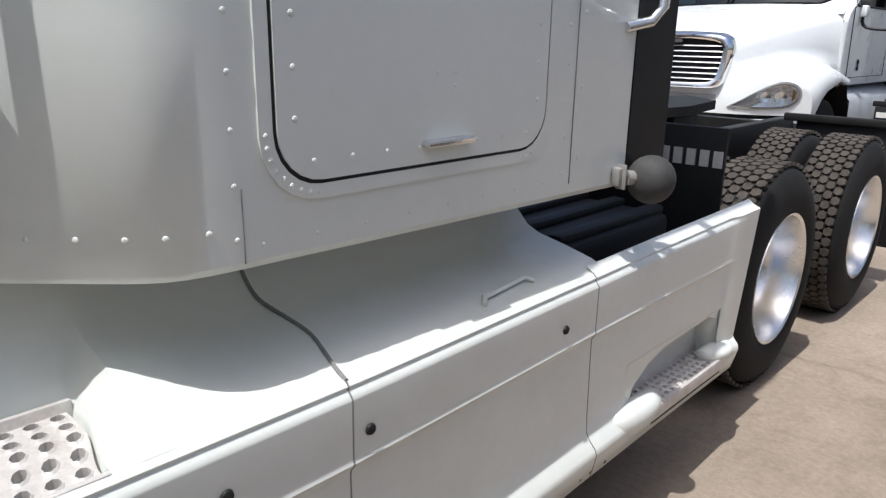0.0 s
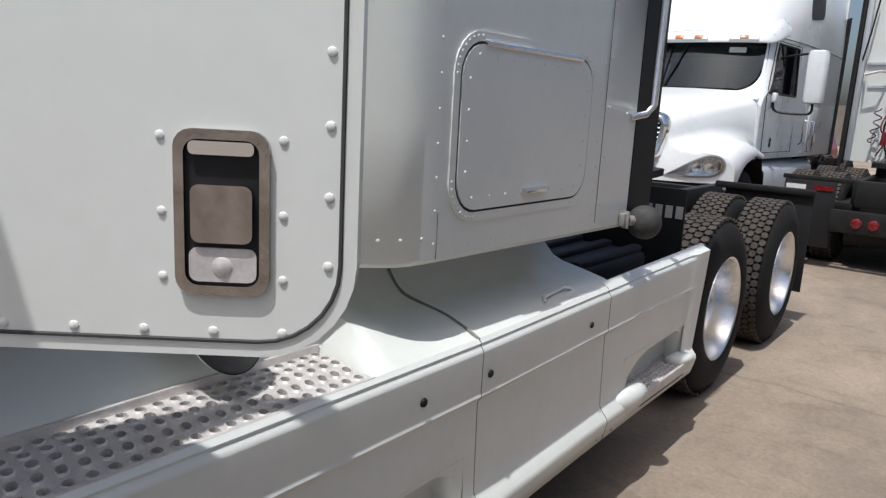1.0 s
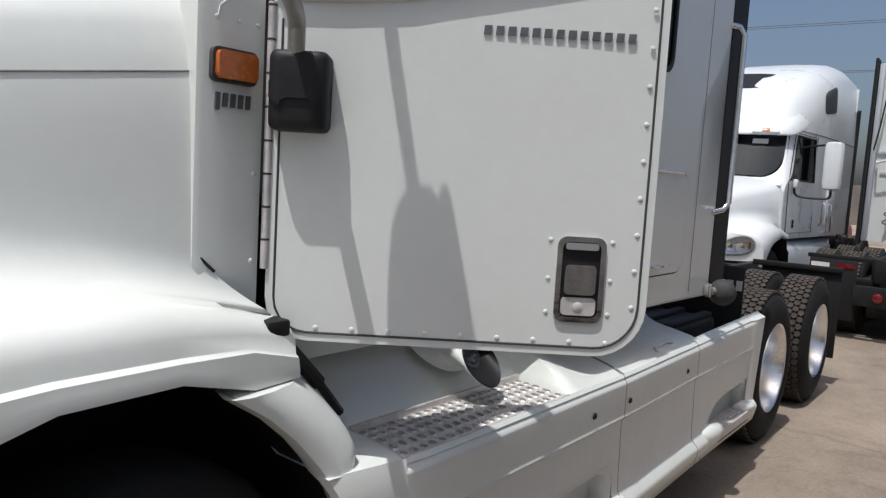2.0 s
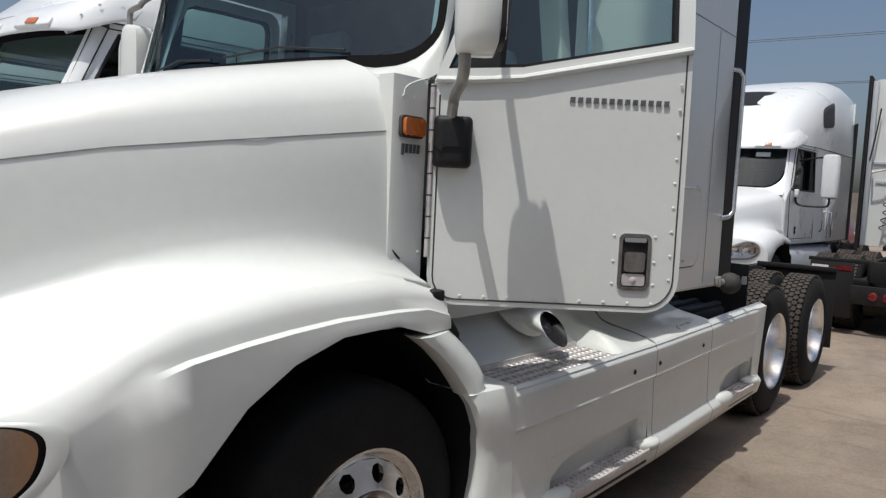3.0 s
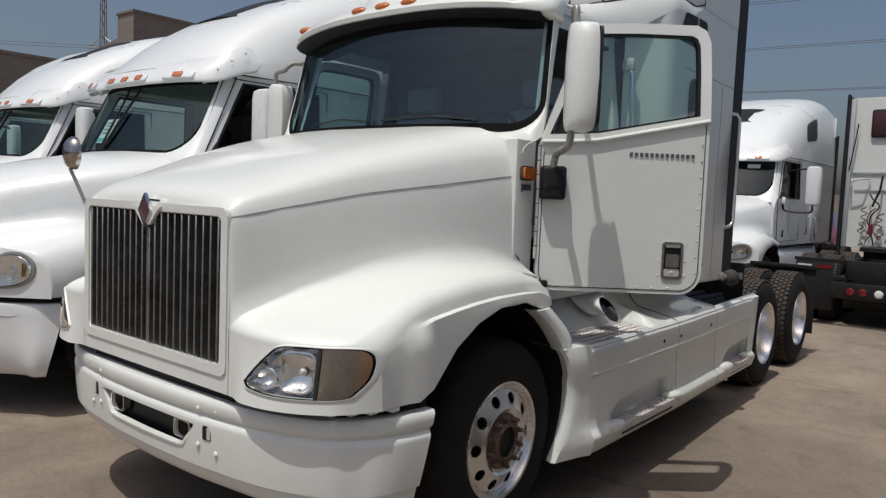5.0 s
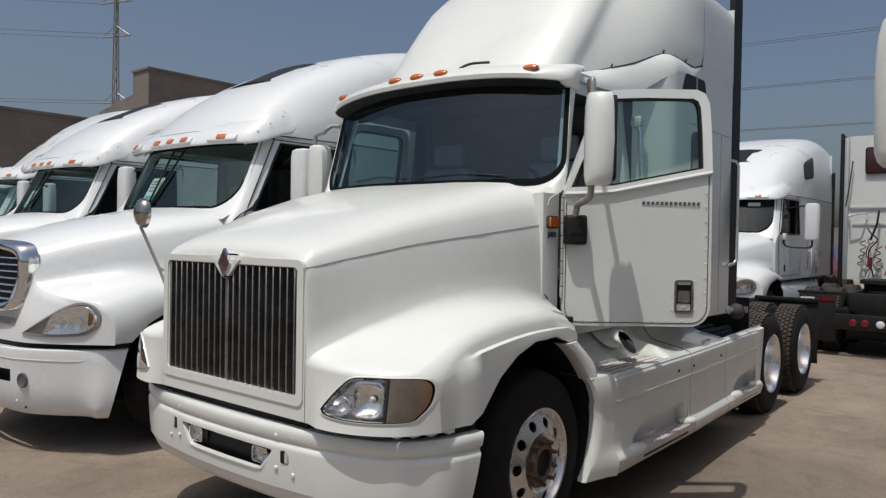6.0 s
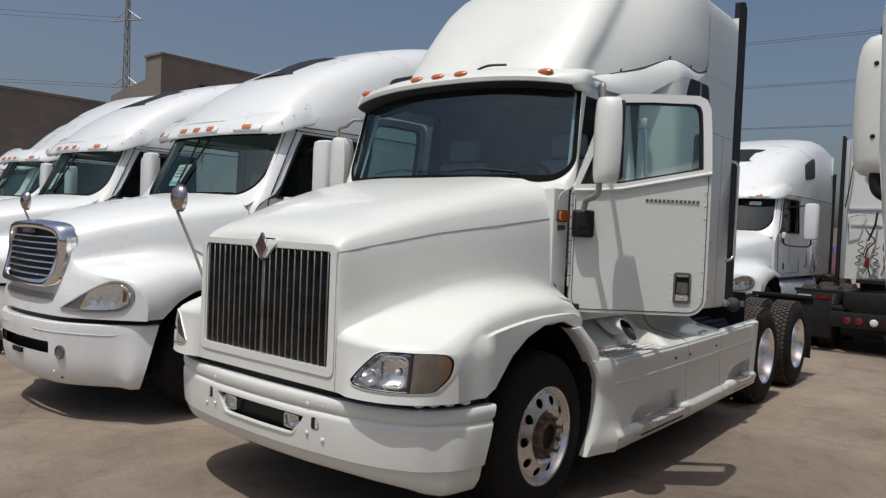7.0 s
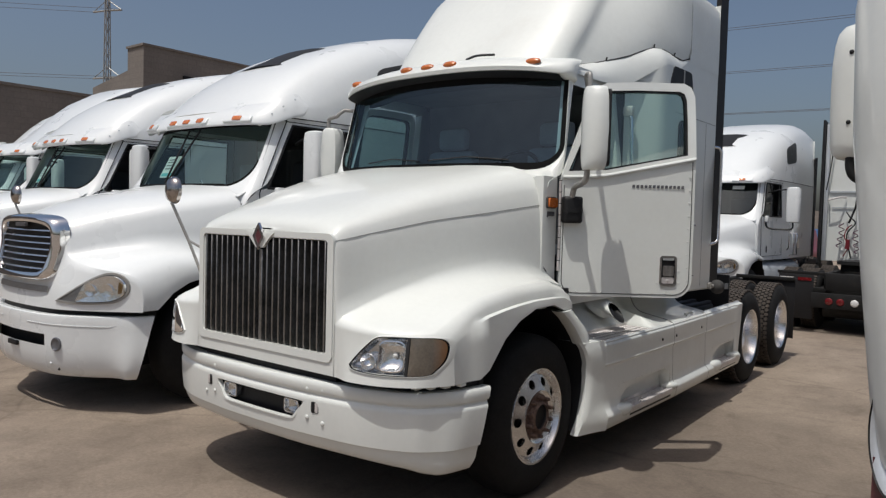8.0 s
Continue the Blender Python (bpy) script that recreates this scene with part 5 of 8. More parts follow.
def build_spot_mirror(truck, at=(0, 0, 0)):
    d = Vector(at)
    bm = B()
    rings = []
    c = Vector((-1.375, -0.10, 1.862)) + d
    for q, h in ((0.10, 0.0), (0.098, -0.02), (0.08, -0.045), (0.04, -0.06), (0.001, -0.065)):
        rings.append([c + Vector((q * 0.86 * math.cos(a), h, q * math.sin(a))) for a in np.linspace(0, 2 * math.pi, 25)[:-1]])
    loft(bm, rings, close_u=True)
    m = part("spot_mirror", bm, WORN_CHROME, truck, "round convex mirror on a stalk")
    bm = B()
    tube(bm, [c + Vector((0, -0.03, -0.09))] + [d + Vector(q) for q in ((-1.28, -0.05, 1.5), (-1.22, -0.02, 1.35), (-1.15, 0.0, 1.2))], 0.011, 8)
    tube(bm, [d + Vector(q) for q in ((-1.28, -0.05, 1.5), (-1.2, 0.02, 1.44), (-1.08, 0.06, 1.30))], 0.009, 8)
    part("stalk", bm, GREY_TUBE, m)


SK_PROF = [(0.995, 1.01), (1.10, 0.965), (1.19, 0.935), (1.225, 0.925), (1.246, 0.91), (1.2575, 0.899), (1.2548, 0.892), (1.2615, 0.884), (1.267, 0.877), (1.2674, 0.872), (1.2672, 0.80), (1.2668, 0.757), (1.2674, 0.752), (1.270, 0.746),
           (1.2668, 0.739), (1.261, 0.733), (1.2575, 0.725), (1.257, 0.715), (1.258, 0.66), (1.260, 0.60), (1.262, 0.50), (1.265, 0.445), (1.278, 0.424), (1.297, 0.404), (1.303, 0.388), (1.298, 0.36), (1.287, 0.312), (1.268, 0.298), (1.20, 0.30)]


def skirt_panel(bm, y0, y1, s, start, rear_slant=0.0, pocket=None, flare=0.0):
    """A stretch of side skirt, with an opening left for a step."""
    n = max(2, int((y1 - y0) / 0.08))
    ys = sorted({round(v, 4) for v in np.linspace(y0, y1, n)} | ({pocket[0], pocket[1]} if pocket else set()) | ({y1 - 0.24, y1 - 0.215, y1 - 0.19, y1 - 0.165} if rear_slant else set()))
    prof = [p for p in SK_PROF[start:]]
    if pocket:
        zs = sorted({p[1] for p in prof[-16:]} | {pocket[2], pocket[3]}, reverse=True)
        lookup = ([p[1] for p in prof[::-1] if p[1] >= 0.298 and p[0] > 1.21], [p[0] for p in prof[::-1] if p[1] >= 0.298 and p[0] > 1.21])
        head = [p for p in prof if p[1] > max(zs)]
        prof = head + [(float(np.interp(z, lookup[0], lookup[1])), z) for z in zs if z >= 0.298] + [(1.20, 0.30)]
    rows = []
    for y in ys:
        ring = []
        for x, z in prof:
            t = (0.93 - z) / 0.63
            yy = y - rear_slant * max(0.0, t) * ((y - y0) / (y1 - y0)) ** 3
            lift = flare * ((y - y0) / (y1 - y0)) if z > 0.85 else 0.0
            if rear_slant and x > 1.24 and 0.42 < z < 0.9:
                x += (1.2735 - x) * smooth01((y - y1 + 0.24) / 0.09)
            ring.append(bm.verts.new((s * x, yy, z + lift)))
        rows.append(ring)
    for j in range(len(rows) - 1):
        for k in range(len(prof) - 1):
            zc = (prof[k][1] + prof[k + 1][1]) / 2
            yc = (ys[j] + ys[j + 1]) / 2
            if pocket and pocket[0] < yc < pocket[1] and pocket[2] < zc < pocket[3] and prof[k][0] > 1.21:
                continue
            bm.faces.new((rows[j][k], rows[j][k + 1], rows[j + 1][k + 1], rows[j + 1][k]))


def pocket_mesh(bm, s, y0, y1, z0, z1, depth):
    """The moulded hollow round a step."""
    x0, x1 = 1.262, 1.262 - depth
    out = [(y0, z0), (y0, z0 + 0.55 * (z1 - z0)), (y0, z1), (y0 + 0.3 * (y1 - y0), z1), (y1 - 0.1, z1), (y1, z1), (y1, z0 + 0.5 * (z1 - z0)), (y1, z0)]
    fill = [(y0 + 0.03, z0), (y0 + 0.05, z0 + 0.5 * (z1 - z0)), (y0 + 0.14, z1 - 0.045), (y0 + 0.36 * (y1 - y0), z1 - 0.022), (y1 - 0.12, z1 - 0.012), (y1 - 0.045, z1 - 0.04), (y1 - 0.02, z0 + 0.5 * (z1 - z0)), (y1 - 0.012, z0)]
    inn = [(y0 + 0.12, z0), (y0 + 0.14, z0 + 0.4 * (z1 - z0)), (y0 + 0.22, z1 - 0.06), (y0 + 0.4 * (y1 - y0), z1 - 0.04), (y1 - 0.16, z1 - 0.04), (y1 - 0.09, z1 - 0.07), (y1 - 0.05, z0 + 0.4 * (z1 - z0)), (y1 - 0.04, z0)]
    mid = [((a + c) / 2 + (0.02 if a < (y0 + y1) / 2 else -0.02), (b + d) / 2) for (a, b), (c, d) in zip(out, inn)]
    rows = [[Vector((s * x, a, b)) for a, b in o] for o, x in ((out, x0 - 0.001), (fill, x0 - 0.004), (mid, x0 - 0.5 * depth), (inn, x1))]
    loft(bm, rows)
    bm.faces.new([bm.verts.new(v) for v in rows[-1]])
    loft(bm, [[r[0] for r in rows], [r[-1] for r in rows]])


def moulded_lip(bm, s, y, z, r):
    """A rounded swelling of the skirt at the end of a step."""
    rows = []
    for a in np.linspace(0, math.pi, 9):
        ring = []
        for b in np.linspace(0, 2 * math.pi, 17)[:-1]:
            q = math.sin(a)
            ring.append(Vector((s * (1.226 + 0.094 * q ** 0.7 * (0.5 + 0.5 * math.cos(b))), y - 2.3 * r * math.cos(a), z - 0.03 + r * (0.95 if math.sin(b) < 0 else 0.60 + 0.22 * math.cos(a)) * q ** 0.8 * math.sin(b))))
        rows.append(ring)
    loft(bm, rows, close_u=True)


def step_plate(parent, s, x0, x1, y0, y1, z, nx, ny, label):
    bm = B()
    a, b = sorted((s * x0, s * x1))
    perforated(bm, a, b, y0, y1, z, nx, ny)
    st = part("step", bm, ALU_DULL, parent, label)
    bm = B()
    box(bm, min(s * x1, s * (x1 + 0.012)), max(s * x1, s * (x1 + 0.012)), y0 - 0.01, y1 + 0.01, z - 0.035, z + 0.006, 0.003)
    box(bm, min(s * (x0 - 0.012), s * x0), max(s * (x0 - 0.012), s * x0), y0 - 0.01, y1 + 0.01, z - 0.03, z + 0.02, 0.003)
    box(bm, min(s * x0, s * x1), max(s * x0, s * x1), y0 - 0.01, y0 - 0.002, z - 0.03, z + 0.004)
    part("step_edge", bm, ALU_DULL, st, "scuffed aluminium edge strip")
    bm = B()
    box(bm, min(s * x0, s * x1), max(s * x0, s * x1), y0, y1, z - 0.06, z - 0.045)
    part("step_tray", bm, BLACK, st)


CAP_GREY = mat("dull_cap", (0.035, 0.035, 0.04), 0.3, metal=0.0, vary=0.4, scale=40, bump=0.4)
SKIRT_ARCH = ((0.30, 0.40, 0.476, 0.58, 0.675, 0.76, 0.85, 0.93, 1.01, 1.08, 1.14), (1.22, 1.265, 1.295, 1.325, 1.335, 1.32, 1.285, 1.24, 1.175, 1.10, 1.01))


SKIRT_OUT = ((1.28, 1.55, 2.80, 3.45, 4.0, 4.72), (0.0, 0.038, 0.042, 0.024, 0.014, 0.008))


def widen_skirt(parts):
    """The skirt stands a little proud of the sleeper, most of all beside the steps."""
    for ob in parts:
        for v in ob.data.vertices:
            d = lerp(SKIRT_OUT, v.co.y) * smooth01((abs(v.co.x) - 1.13) / 0.10)
            v.co.x += d if v.co.x > 0 else -d
            v.co.y -= 0.75 * d


def build_skirt(truck, s):
    # front quarter behind the wheel, running into the first panel
    bm = B()
    skirt_panel(bm, 1.50, 2.7545, s, 4, pocket=(1.74, 2.70, 0.385, 0.575))
    # nose of the skirt round the wheel arch
    edge = lambda z: lerp(SKIRT_ARCH, z)
    rows = []
    for z in np.linspace(0.30, 0.912, 14):
        z = float(z)
        xs = float(np.interp(z, [0.30, 0.40, 0.72, 0.745, 0.86, 0.91], [1.25, 1.266, 1.258, 1.269, 1.267, 1.247]))
        e = edge(z)
        xe = max([p[0] for p in SK_PROF[4:] if abs(p[1] - z) < 0.02] + [xs])
        rows.append([Vector((s * (xs - 0.07), e + 0.016, z)), Vector((s * (xs - 0.03), e, z)), Vector((s * (xs - 0.01), e + 0.012, z)), Vector((s * xs, e + 0.05, z)), Vector((s * (0.5 * (xs + xe)), max(1.44, e + 0.08), z)), Vector((s * xe, 1.505, z))])
    loft(bm, rows)
    # tail of the fender, curving down into the skirt
    rows = []
    for z in np.linspace(0.90, 1.136, 13):
        z = float(z)
        e = edge(z)
        ry = lerp(((0.90, 0.93, 0.96, 1.008, 1.07, 1.136), (1.345, 1.365, 1.37, 1.350, 1.305, 1.24)), z)
        rx = lerp(((0.90, 0.96, 1.008, 1.136), (1.235, 1.215, 1.20, 1.145)), z)
        xo = lerp(((0.90, 1.136), (1.245, 1.215)), z)
        rows.append([Vector((s * (xo - 0.09), e + 0.02, z)), Vector((s * (xo - 0.03), e, z)), Vector((s * (xo - 0.006), e + 0.012, z)), Vector((s * (xo + 0.002), e + 0.05, z)),
                     Vector((s * (xo - 0.1 * (xo - rx)), e + 0.5 * (ry - e), z)), Vector((s * (xo - 0.45 * (xo - rx)), e + 0.8 * (ry - e), z)), Vector((s * rx, ry, z)), Vector((s * (rx - 0.05), ry + 0.028, z)), Vector((s * (rx - 0.12), ry + 0.04, z)), Vector((s * 0.93, ry + 0.05, z))])
    loft(bm, rows)
    bm.faces.new([bm.verts.new(v) for v in rows[-1]])
    # one moulded shelf: flat in front, stepped in the middle, broad behind
    xs = (1.247, 1.20, 1.12, 1.056, 1.048, 1.025, 0.985, 0.94, 0.905)
    flat = (0.908, 0.916, 0.916, 0.916, 0.92, 0.935, 0.985, 1.065, 1.14)
    step = (0.865, 0.865, 0.865, 0.865, 0.925, 0.948, 0.998, 1.068, 1.14)
    bump = (0.910, 0.945, 0.985, 1.002, 1.004, 1.010, 1.030, 1.075, 1.14)
    wide = (0.906, 0.924, 0.940, 0.952, 0.953, 0.958, 0.975, 1.02, 1.10)
    rows = []
    for y in [1.26, 1.35, 1.45, 1.505, 1.513] + [float(v) for v in np.linspace(1.56, 2.30, 8)] + [2.338, 2.345, 2.362, 2.385] + [float(v) for v in np.linspace(2.42, 2.66, 7)] + [2.85, 3.1, 3.4, 3.655]:
        if y < 1.507:
            zz = flat
        elif y < 2.34:
            zz = step
        elif y < 2.37:
            k = smooth01((y - 2.345) / 0.035) * 0.8
            zz = [(0.905 if n < 4 else a) + k * (b - (0.905 if n < 4 else a)) for n, (a, b) in enumerate(zip(step, bump))]
        else:
            k = smooth01((y - 2.385) / 0.27)
            zz = [a + k * (b - a) for a, b in zip(bump, wide)]
        rows.append([Vector((s * x, y, z)) for x, z in zip(xs, zz)])
    loft(bm, rows)
    pocket_mesh(bm, s, 1.74, 2.70, 0.385, 0.575, 0.062)
    front = part("side_skirt", bm, PAINT_GRP, truck, "white moulded side skirt with tread steps", sharp=46)
    bm = B()
    loft(bm, [[Vector((s * 1.20, edge(float(z)) + 0.022, float(z))), Vector((s * 0.62, edge(float(z)) + 0.03, float(z)))] for z in np.linspace(0.32, 1.138, 14)])
    part("arch_liner", bm, BLACK, front, "black liner behind the wheel")
    step_plate(front, s, 1.058, 1.236, 1.52, 2.335, 0.905, 5, 21, "perforated aluminium tread step")
    step_plate(front, s, 1.203, 1.296, 1.87, 2.64, 0.396, 4, 20, "perforated aluminium lower step")
    for y, z, r in ((1.80, 0.43, 0.062), (2.71, 0.442, 0.042)):
        bm = B()
        moulded_lip(bm, s, y, z, r)
        part("step_lip", bm, PAINT_GRP, front)
    # fuel filler neck standing out of the shelf wall
    c = Vector((s * 1.112, 2.03, 1.034))
    ax = Vector((s * 0.80, 0.03, 0.60)).normalized()
    back = Vector((-s * 0.80, 0.0, 0.46)).normalized()
    u, v = frame_axes(ax)
    ov = lambda q, h: [c + ax * h + u * (0.87 * q * math.cos(a)) + v * (0.87 * q * math.sin(a)) for a in np.linspace(0, 2 * math.pi, 33)[:-1]]
    slip = lambda q, h: [p - back * h - ax * h for p in ov(q, h)]
    bm = B()
    loft(bm, [slip(0.24, -0.24), slip(0.185, -0.20), slip(0.142, -0.155), slip(0.118, -0.105), slip(0.107, -0.06), slip(0.1035, -0.02), slip(0.1025, -0.004), ov(0.1005, 0.0), slip(0.0985, -0.003), slip(0.097, -0.02)], close_u=True)
    lip = part("filler_neck", bm, PAINT_GRP, front, "moulded white filler neck")
    bm = B()
    loft(bm, [ov(0.0995, 0.0006), ov(0.0965, 0.0018), slip(0.0955, -0.004), slip(0.095, -0.05), slip(0.093, -0.13), slip(0.05, -0.14), slip(0.001, -0.14)], close_u=True)
    part("filler_hole", bm, BLACK, lip, "dark fuel filler opening")
    bm = B()
    rr = random.Random(7)
    down = (Vector((0, 0, -1)) - ax * Vector((0, 0, -1)).dot(ax)).normalized() * 0.03
    loft(bm, [[p + down * k + ax * rr.uniform(-0.0025, 0.0025) + u * rr.uniform(-0.002, 0.002) for p in slip(q, h - 0.055)] for q, h, k in ((0.07, -0.06, 0.9), (0.066, -0.035, 0.9), (0.055, -0.022, 1.0), (0.04, -0.028, 1.0), (0.03, -0.018, 1.0), (0.018, -0.026, 1.0), (0.002, -0.02, 1.0))], close_u=True)
    part("fuel_cap", bm, CAP_GREY, lip, "fuel cap wrapped in crumpled dark film", sharp=80)
    # middle and rear panels
    bm = B()
    skirt_panel(bm, 2.7555, 3.5862, s, 4)
    mid = part("side_skirt", bm, PAINT_GRP, truck, "white moulded middle skirt panel", sharp=46)
    for y, z in ((2.755, 0.9), (3.587, 0.915)):
        bm = B()
        tube(bm, [(s * (x - 0.0012), y, q) for x, q in SK_PROF[4:-1]], 0.0026, 6)
        part("skirt_seam", bm, SEAM_GREY, mid, "grey joint between skirt panels")
    bm = B()
    tube(bm, curve_pts([(s * 1.249, 2.756, 0.908), (s * 1.20, 2.758, 0.926), (s * 1.12, 2.762, 0.942), (s * 1.05, 2.755, 0.956), (s * 0.987, 2.74, 0.979), (s * 0.944, 2.735, 1.024), (s * 0.909, 2.73, 1.10)], 4), 0.0045, 6)
    part("skirt_seam", bm, SEAM_GREY, mid)
    bm = B()
    tube(bm, [(s * 1.215, 3.18, 0.924), (s * 1.20, 3.20, 0.932), (s * 1.19, 3.36, 0.936), (s * 1.205, 3.38, 0.93)], 0.007, 6)
    part("pull_handle", bm, PAINT_GRP, mid)
    bm = B()
    skirt_panel(bm, 3.5878, 4.70, s, 3, rear_slant=0.13, pocket=(3.80, 4.50, 0.385, 0.575), flare=0.012)
    rows = [[Vector((s * (x - 0.0), 4.70 - 0.13 * max(0, (0.93 - z) / 0.63), z + (0.012 if z > 0.85 else 0))), Vector((s * (x - 0.05), 4.715 - 0.13 * max(0, (0.93 - z) / 0.63), z))] for x, z in SK_PROF[3:]]
    loft(bm, rows)
    pocket_mesh(bm, s, 3.80, 4.50, 0.385, 0.575, 0.07)
    rear = part("side_skirt", bm, PAINT_GRP, truck, "white moulded rear skirt panel", sharp=46)
    step_plate(rear, s, 1.195, 1.294, 3.93, 4.45, 0.396, 4, 15, "perforated rear step")
    for y, z, r in ((3.86, 0.432, 0.075), (4.47, 0.445, 0.045)):
        bm = B()
        moulded_lip(bm, s, y, z, r)
        part("step_lip", bm, PAINT_GRP, rear)
    for y, z, q in ((2.50, 0.805, 0.013), (2.795, 0.802, 0.012), (3.44, 0.80, 0.012), (3.53, 0.335, 0.008), (3.58, 0.335, 0.008), (3.66, 0.33, 0.008), (2.9, 0.34, 0.008)):
        bm = B()
        dome(bm, (s * (1.268 if z > 0.5 else 1.288), y, z), (s, 0, 0), q, 0.6, 12)
        part("bolt", bm, CHASSIS, front, "dark fixing bolt" if y == 2.50 else "")
    # hood latch strap and a small filler cap in front of the step
    bm = B()
    pts = [(s * 1.115, 1.19, 1.245), (s * 1.10, 1.27, 1.17), (s * 1.085, 1.36, 1.085), (s * 1.075, 1.45, 0.985)]
    tube(bm, pts[:3], 0.020, 8)
    box(bm, min(s * 1.09, s * 1.15), max(s * 1.09, s * 1.15), 1.15, 1.215, 1.235, 1.275, 0.008)
    tube(bm, [pts[2], pts[3]], 0.012, 6)
    part("hood_latch", bm, BLACK, truck, "black rubber hood latch strap")
    bm = B()
    cyl(bm, (s * 1.02, 1.47, 0.93), (s * 1.02, 1.47, 0.985), 0.03, 0.024, 14)
    cyl(bm, (s * 1.02, 1.47, 0.985), (s * 1.02, 1.47, 1.0), 0.014, 0.012, 10)
    part("bolt_cap", bm, PAINT_GRP, front)
    widen_skirt([ob for p in (front, mid, rear) for ob in (p, *p.children_recursive)])


BALL = mat("dusty_rubber_ball", (0.045, 0.043, 0.042), 0.75, vary=0.25, scale=20, bump=0.1)


def build_chassis(truck, y_end=7.45):
    bm = B()
    for s in (1, -1):
        box(bm, s * 0.43 - 0.04, s * 0.43 + 0.04, 0.0, y_end, 0.72, 1.0, 0.01)
    for y in (0.2, 2.0, 3.7, 4.4, 5.8, y_end - 0.1):
        box(bm, -0.42, 0.42, y - 0.05, y + 0.05, 0.75, 0.96)
    for y in (5.2, 6.52):
        cyl(bm, (-0.9, y, 0.5), (0.9, y, 0.5), 0.09)
        dome(bm, (0, y - 0.05, 0.5), (0, -1, 0), 0.22, 0.8, 16)
    cyl(bm, (-0.95, 0.84, 0.48), (0.95, 0.84, 0.48), 0.06)
    frame_part = part("chassis_frame", bm, CHASSIS, truck, "greasy black chassis frame")
    # fuel tanks behind the skirts
    for s in (1, -1):
        bm = B()
        cyl(bm, (s * 0.76, 1.6, 0.60), (s * 0.76, 3.6, 0.60), 0.27, n=28)
        part("fuel_tank", bm, BLACK, truck, "dark cylindrical fuel tank")
        bm = B()
        box(bm, min(s * 0.55, s * 1.12), max(s * 0.55, s * 1.12), 3.66, 4.30, 0.45, 0.93, 0.03)
        battery = part("battery_box", bm, BLACK, truck, "ribbed black battery box")
        for x in (0.62, 0.77, 0.92, 1.07):
            bm = B()
            box(bm, s * x - 0.028, s * x + 0.028, 3.67, 4.29, 0.92, 0.955, 0.012)
            part("box_rib", bm, BLACK, battery)
        bm = B()
        box(bm, min(s * 0.5, s * 1.17), max(s * 0.5, s * 1.17), 4.58, 4.60, 0.70, 1.20, 0.006)
        flap = part("quarter_fender", bm, BLACK, truck, "black front mud guard with pale stencilled bars")
        for i in range(13):
            x = 0.45 + i * 0.052
            if x < 0.5:
                continue
            bm = B()
            box(bm, s * (x + 0.072) - 0.017, s * (x + 0.072) + 0.017, 4.572, 4.579, 1.055, 1.115)
            part("stencil_bar", bm, LETTER_LIGHT, flap)
        # rear mud flaps with a reflective strip
        bm = B()
        box(bm, min(s * 0.58, s * 1.24), max(s * 0.58, s * 1.24), 7.16, 7.175, 0.25, 1.0, 0.004)
        mf = part("mud_flap", bm, RUBBER_EXT, truck, "black rubber rear mud flap")
        bm = B()
        box(bm, min(s * 0.50, s * 1.25), max(s * 0.50, s * 1.25), 7.13, 7.17, 1.0, 1.05, 0.008)
        part("flap_hanger", bm, CHASSIS, mf)
    # ball-shaped rubber cover on a clamp under the corner of the sleeper
    bm = B()
    box(bm, 1.246, 1.272, 3.655, 3.695, 1.128, 1.178, 0.006)
    box(bm, 1.252, 1.282, 3.67, 3.677, 1.12, 1.186, 0.003)
    cyl(bm, (1.27, 3.69, 1.15), (1.295, 3.74, 1.145), 0.02, n=10)
    clamp = part("corner_clamp", bm, GREY_TUBE, truck, "small metal clamp")
    bm = B()
    rows = []
    for a in np.linspace(0.05, math.pi - 0.05, 13):
        rows.append([Vector((1.305 + 0.066 * math.sin(a) * math.cos(b), 3.765 + 0.066 * math.sin(a) * math.sin(b), 1.14 + 0.066 * math.cos(a))) for b in np.linspace(0, 2 * math.pi, 25)[:-1]])
    loft(bm, rows, close_u=True, cap=True)
    part("rubber_ball", bm, BALL, clamp, "dark grey rubber ball cover")
    # fifth wheel
    bm = B()
    prism(bm, [(-0.45, 5.3), (0.45, 5.3), (0.5, 5.7), (0.42, 6.2), (0.12, 6.45), (0.07, 6.0), (-0.07, 6.0), (-0.12, 6.45), (-0.42, 6.2), (-0.5, 5.7)], 1.12, 1.17, lambda a, c, d: Vector((a, c, d)))
    box(bm, -0.44, 0.44, 5.65, 5.95, 1.0, 1.12, 0.02)
    part("fifth_wheel", bm, CHASSIS, truck, "greasy fifth wheel plate")
    bm = B()
    for k in range(6):
        y = 3.9 + 0.11 * k
        tube(bm, curve_pts([(-0.3, y, 1.0), (0.0, y + 0.03, 1.05 + 0.02 * (k % 2)), (0.35, y, 1.0)], 4), 0.014, 6)
    box(bm, -0.40, 0.40, 3.7, 4.5, 0.985, 1.005)
    part("deck_plate", bm, CHASSIS, truck, "dark deck plate with air lines")
    # tail
    bm = B()
    box(bm, -0.55, 0.55, y_end, y_end + 0.04, 0.62, 0.95, 0.01)
    part("tail_beam", bm, CHASSIS, truck)


